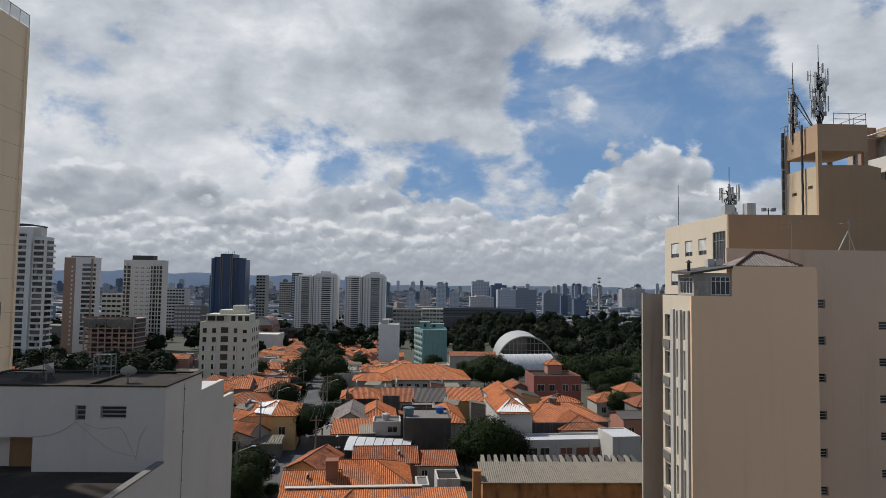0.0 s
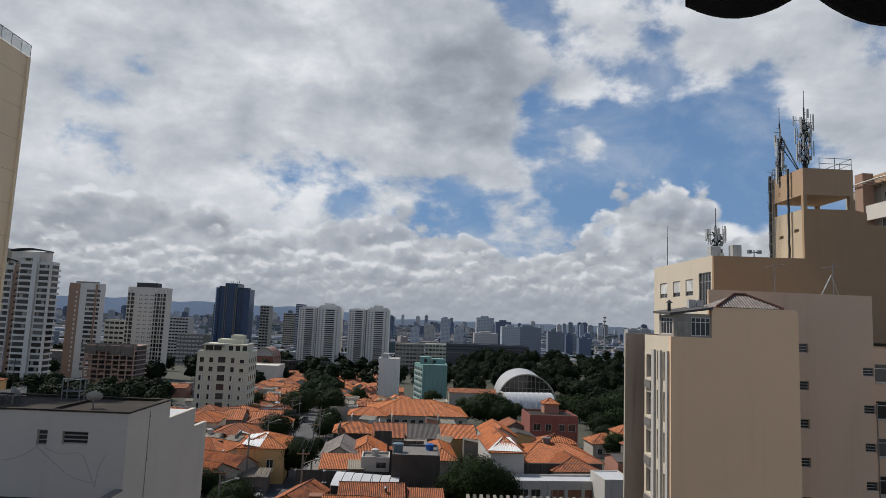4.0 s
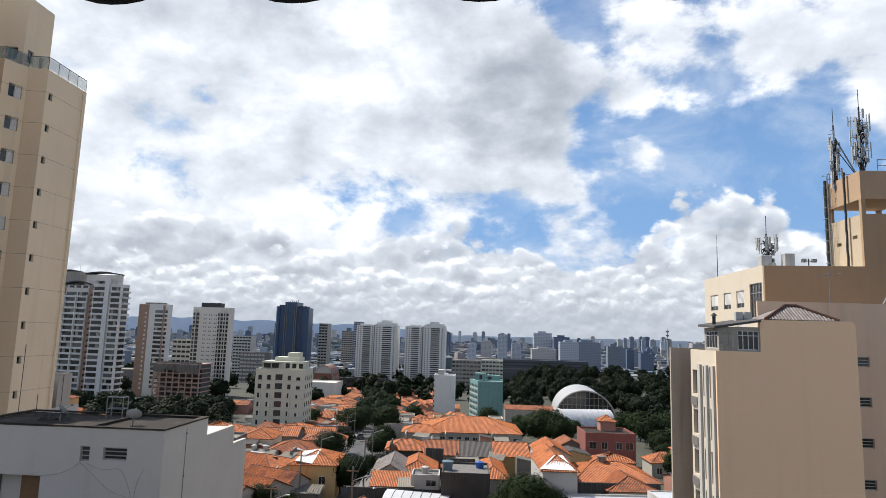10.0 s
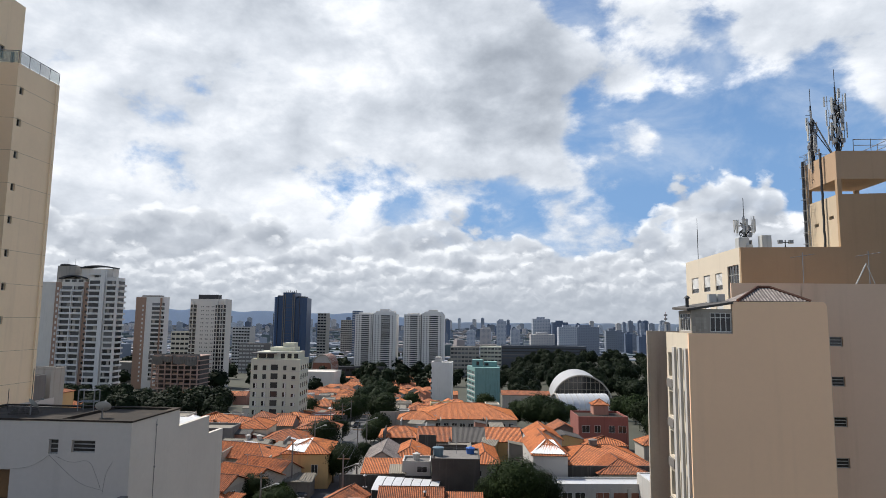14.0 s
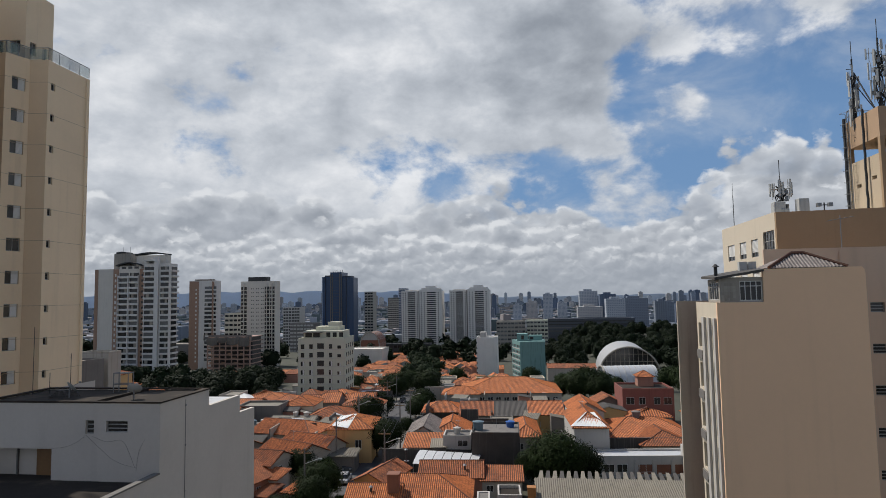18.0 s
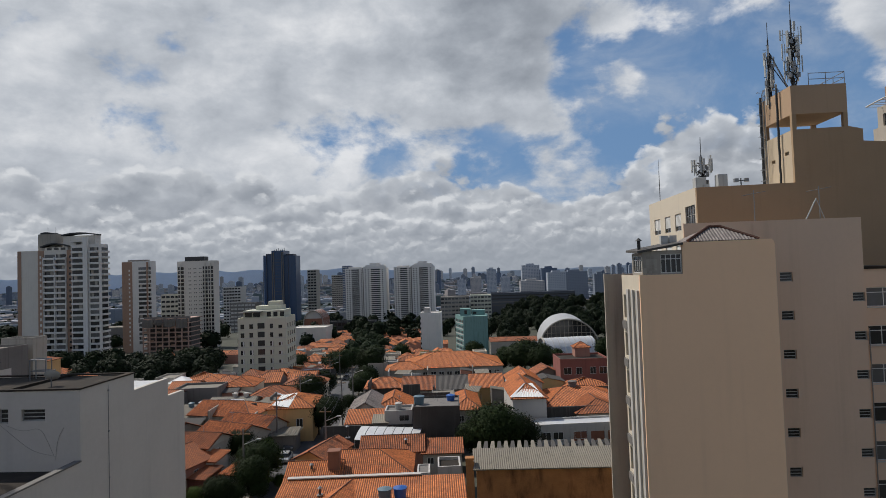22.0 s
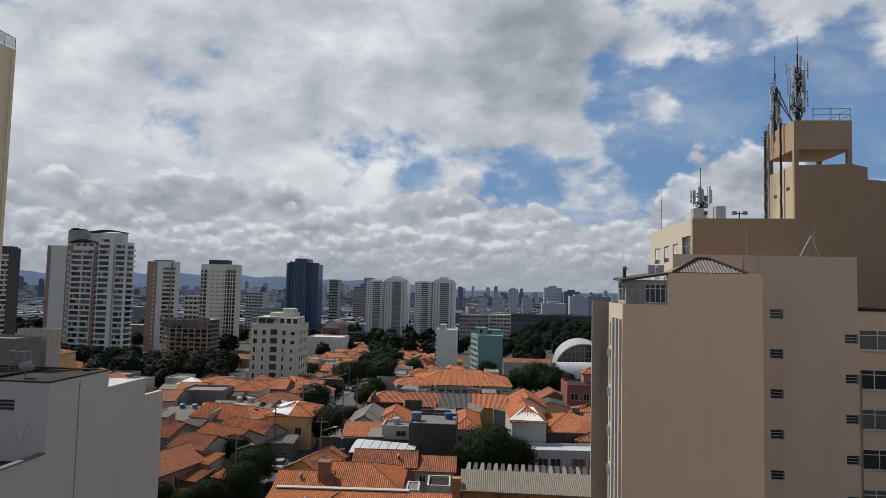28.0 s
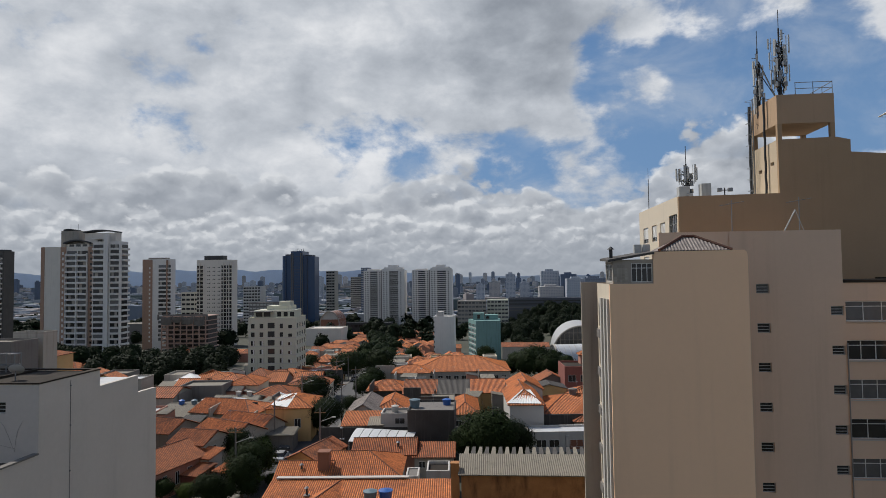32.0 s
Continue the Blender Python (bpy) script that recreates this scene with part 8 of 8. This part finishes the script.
# curved white awning sheets between the houses
for k in range(7):
    bm = bmesh.new()
    last = None
    for i in range(7):
        t = i / 6
        y, z = -2.4 + 4.6 * t, 3.35 + 0.9 * math.sin(t * 1.7)
        now = (bm.verts.new((0, y, z)), bm.verts.new((1.3, y, z)), bm.verts.new((1.3, y, z - 0.05)), bm.verts.new((0, y, z - 0.05)))
        if last:
            for j in range(4):
                bm.faces.new((last[j], last[(j + 1) % 4], now[(j + 1) % 4], now[j]))
        last = now
    rod(bm, (0.05, -2.3, 0), (0.05, -2.3, 3.35), 0.04, 5)
    lone("awning_sheet", bm, M["zinc"], "curved translucent white awning sheet in the yard", "awning", (-11.2 + 1.4 * k, 96.0 - 0.25 * k, 0), -4, "awning sheets")

# white sheets laid on tiled roofs
def sheet(label, corners, mat, lift=0.2, ribs=8):
    a, b_, c, d = [Vector(p) for p in corners]
    bm = bmesh.new()
    n = (b_ - a).cross(d - a).normalized()
    n = n if n.z > 0 else -n
    last = None
    for i in range(2 * ribs + 1):
        t = i / (2 * ribs)
        h = n * (lift + (0.05 if i % 2 else 0))
        now = (bm.verts.new(a.lerp(b_, t) + h), bm.verts.new(d.lerp(c, t) + h))
        if last:
            bm.faces.new((last[0], now[0], now[1], last[1]))
        last = now
    lone("roof_sheet", bm, mat, label, "roof sheet")


sheet("white painted sheet covering half of a tiled roof", ((-27.8, 105.4, 6.0), (-24.9, 105.4, 5.6), (-24.6, 110.0, 7.2), (-27.6, 110.0, 6.75)), M["brightsheet"], 0.3)
sheet("white corrugated sheet over a gable front", ((12.5, 105.6, 6.45), (18.3, 105.9, 6.35), (16.7, 109.4, 8.0), (15.2, 109.4, 8.0)), M["brightsheet"], 0.3, 12)

# vents and pipes on the near roofs
for x, y, z, h in ((-13.9, 79.0, 3.5, 0.9), (-11.2, 72.5, 2.9, 0.8), (-3.0, 88.6, 4.0, 0.8), (-12.1, 92.5, 4.2, 1.6)):
    b = thing("roof_vent", "dark metal vent pipe with a cap on the tiles", "vent pipe", (x, y, z - 0.2))
    bm = bmesh.new()
    rod(bm, (0, 0, 0), (0, 0, h), 0.13, 8)
    part("pipe", bm, M["darksteel"], b)
    bm = bmesh.new()
    rod(bm, (0, 0, h), (0, 0, h + 0.2), 0.3, 8, 0.08), bx(bm, -0.32, -0.32, -0.05, 0.32, 0.32, 0.05)
    part("cap", bm, M["steel"], b)
for i, (x, y, z) in enumerate(((-13.0, 112.0, 5.9), (-8.0, 114.0, 5.6), (-5.4, 135.5, 5.9), (1.7, 135.8, 5.9), (8.8, 136.2, 6.0), (-5.0, 90.2, 4.7), (15.0, 112.0, 7.5), (26.0, 121.0, 5.2), (-26.0, 110.5, 6.3), (-31.5, 97.5, 5.2), (-38.0, 114.5, 5.2), (-32.6, 89.6, 5.7), (-43.0, 99.0, 5.2), (0.75, 101.0, 7.2), (-5.6, 103.2, 5.7))):
    bm = bmesh.new()
    h = 1.5 + 0.35 * (i % 4)
    rod(bm, (0, 0, -0.4), (0, 0, h), 0.025, 5), rod(bm, (-0.5, 0, h - 0.1), (0.5, 0, h - 0.1), 0.014, 4)
    for k in range(4):
        rod(bm, (-0.4 + 0.27 * k, -0.25, h - 0.1), (-0.4 + 0.27 * k, 0.25, h - 0.1), 0.01, 4)
    lone("tv_aerial", bm, M["steel"], "thin television aerial above the tiled roofs", "aerial", (x, y, z), 37 * i, "roof aerials")

# poles, lamps and wires along the street
poles = [(street_x(y) - 4.6, y) for y in (80, 101, 124, 148, 174, 202)] + [(street_x(y) + 4.6, y) for y in (92, 116, 140)]
for i, (x, y) in enumerate(poles):
    b = thing("utility_pole", "grey concrete utility pole with a crossarm", "utility pole", (x, y, ground_z(x, y)))
    bm = bmesh.new()
    rod(bm, (0, 0, 0), (0, 0, 8.6), 0.17, 8, 0.10)
    part("pole", bm, M["concrete"], b)
    bm = bmesh.new()
    bx(bm, -0.9, -0.05, 7.9, 0.9, 0.05, 8.02)
    part("crossarm", bm, M["wood"], b)
    if i % 2 == 0:
        bm = bmesh.new()
        rod(bm, (0, 0, 6.6), (1.9, 0, 7.3), 0.045, 6), bx(bm, 1.8, -0.13, 7.24, 2.35, 0.13, 7.38)
        part("lamp_arm", bm, M["antenna"], b, "pale street lamp arm")
for (x0, y0), (x1, y1) in list(zip(poles[:5], poles[1:6])) + list(zip(poles[6:8], poles[7:9])) + [(poles[1], poles[7]), (poles[2], poles[8])]:
    for k, z in ((-0.8, 8.05), (0.0, 8.05), (0.8, 8.05), (0.1, 6.6)):
        bm = bmesh.new()
        pts = [Vector((x0 + k + (x1 - x0) * t, y0 + (y1 - y0) * t, z + ground_z(0, y0) * (1 - t) + ground_z(0, y1) * t - 2.2 * t * (1 - t))) for t in [j / 8 for j in range(9)]]
        last = None
        for p in pts:
            now = [bm.verts.new(p + Vector(d)) for d in ((-0.02, 0, 0), (0, 0, 0.02), (0.02, 0, 0), (0, 0, -0.02))]
            if last:
                for j in range(4):
                    bm.faces.new((last[j], last[(j + 1) % 4], now[(j + 1) % 4], now[j]))
            last = now
        lone("overhead_wire", bm, M["darksteel"], "thin black overhead wire sagging between poles", "wire", group="overhead wires")

# long low row: brick red panels between white piers
for k in range(4):
    bm = bmesh.new()
    bx(bm, 0, -0.08, 0.5, 2.3, 0, 1.9)
    lone("wall_panel", bm, M["brick"], "brick red infill panel of the low row", "panel", (22.3 + 2.75 * k, 102.4 + 0.29 * k - 1.12, 0), 6, "brick red panels")
    bm = bmesh.new()
    bx(bm, 0, -0.22, 0, 0.5, -0.01, 2.6)
    lone("wall_pier", bm, M["white"], "white pier of the low row", "pier", (21.7 + 2.75 * k, 102.34 + 0.29 * k - 1.12, 0), 6, "white piers")


# ---- the balcony the camera moves along ----
bm = bmesh.new()
bx(bm, -10, -1.9, 0, 24, -1.5, 46)
lone("wall_south", bm, M["offwhite"], "plain rendered wall behind the balcony", "wall", kind="structure")
bm = bmesh.new()
bx(bm, -10, -1.5, 26.25, 24, 0.86, 26.45)
lone("floor", bm, M["concrete"], "grey balcony floor slab", "floor", kind="structure")
b = thing("awning", "dark navy cloth awning with a scalloped valance", "awning", (2.4, -1.5, 26.45))
bm = bmesh.new()
v = [bm.verts.new(p) for p in ((0, 2.48, 2.33), (9.6, 2.48, 2.33), (9.6, 0.0, 3.4), (0, 0.0, 3.4))]
w = [bm.verts.new((p.co.x, p.co.y, p.co.z - 0.02)) for p in v]
bm.faces.new(v), bm.faces.new(w[::-1])
for i in range(4):
    bm.faces.new((v[i], w[i], w[(i + 1) % 4], v[(i + 1) % 4]))
part("canopy", bm, M["awning"], b)
bm = bmesh.new()
last = None
for i in range(29 * 12 + 1):
    x = 9.6 * i / (29 * 12)
    drop = 2.062 + 0.075 * (1 - abs(math.sin(math.pi * (x - 0.255) / 0.33)) ** 0.8)
    now = (bm.verts.new((x, 2.48, 2.33)), bm.verts.new((x, 2.48, drop)), bm.verts.new((x, 2.47, drop)), bm.verts.new((x, 2.47, 2.33)))
    if last:
        for k in range(3):
            bm.faces.new((last[k], now[k], now[k + 1], last[k + 1]))
    last = now
part("valance", bm, M["awning"], b, "scalloped cloth edge")
for x in (0.02, 9.58):
    bm = bmesh.new()
    rod(bm, (x, 2.46, 2.32), (x, 0.0, 2.32), 0.015, 6)
    part("arm", bm, M["steel"], b)
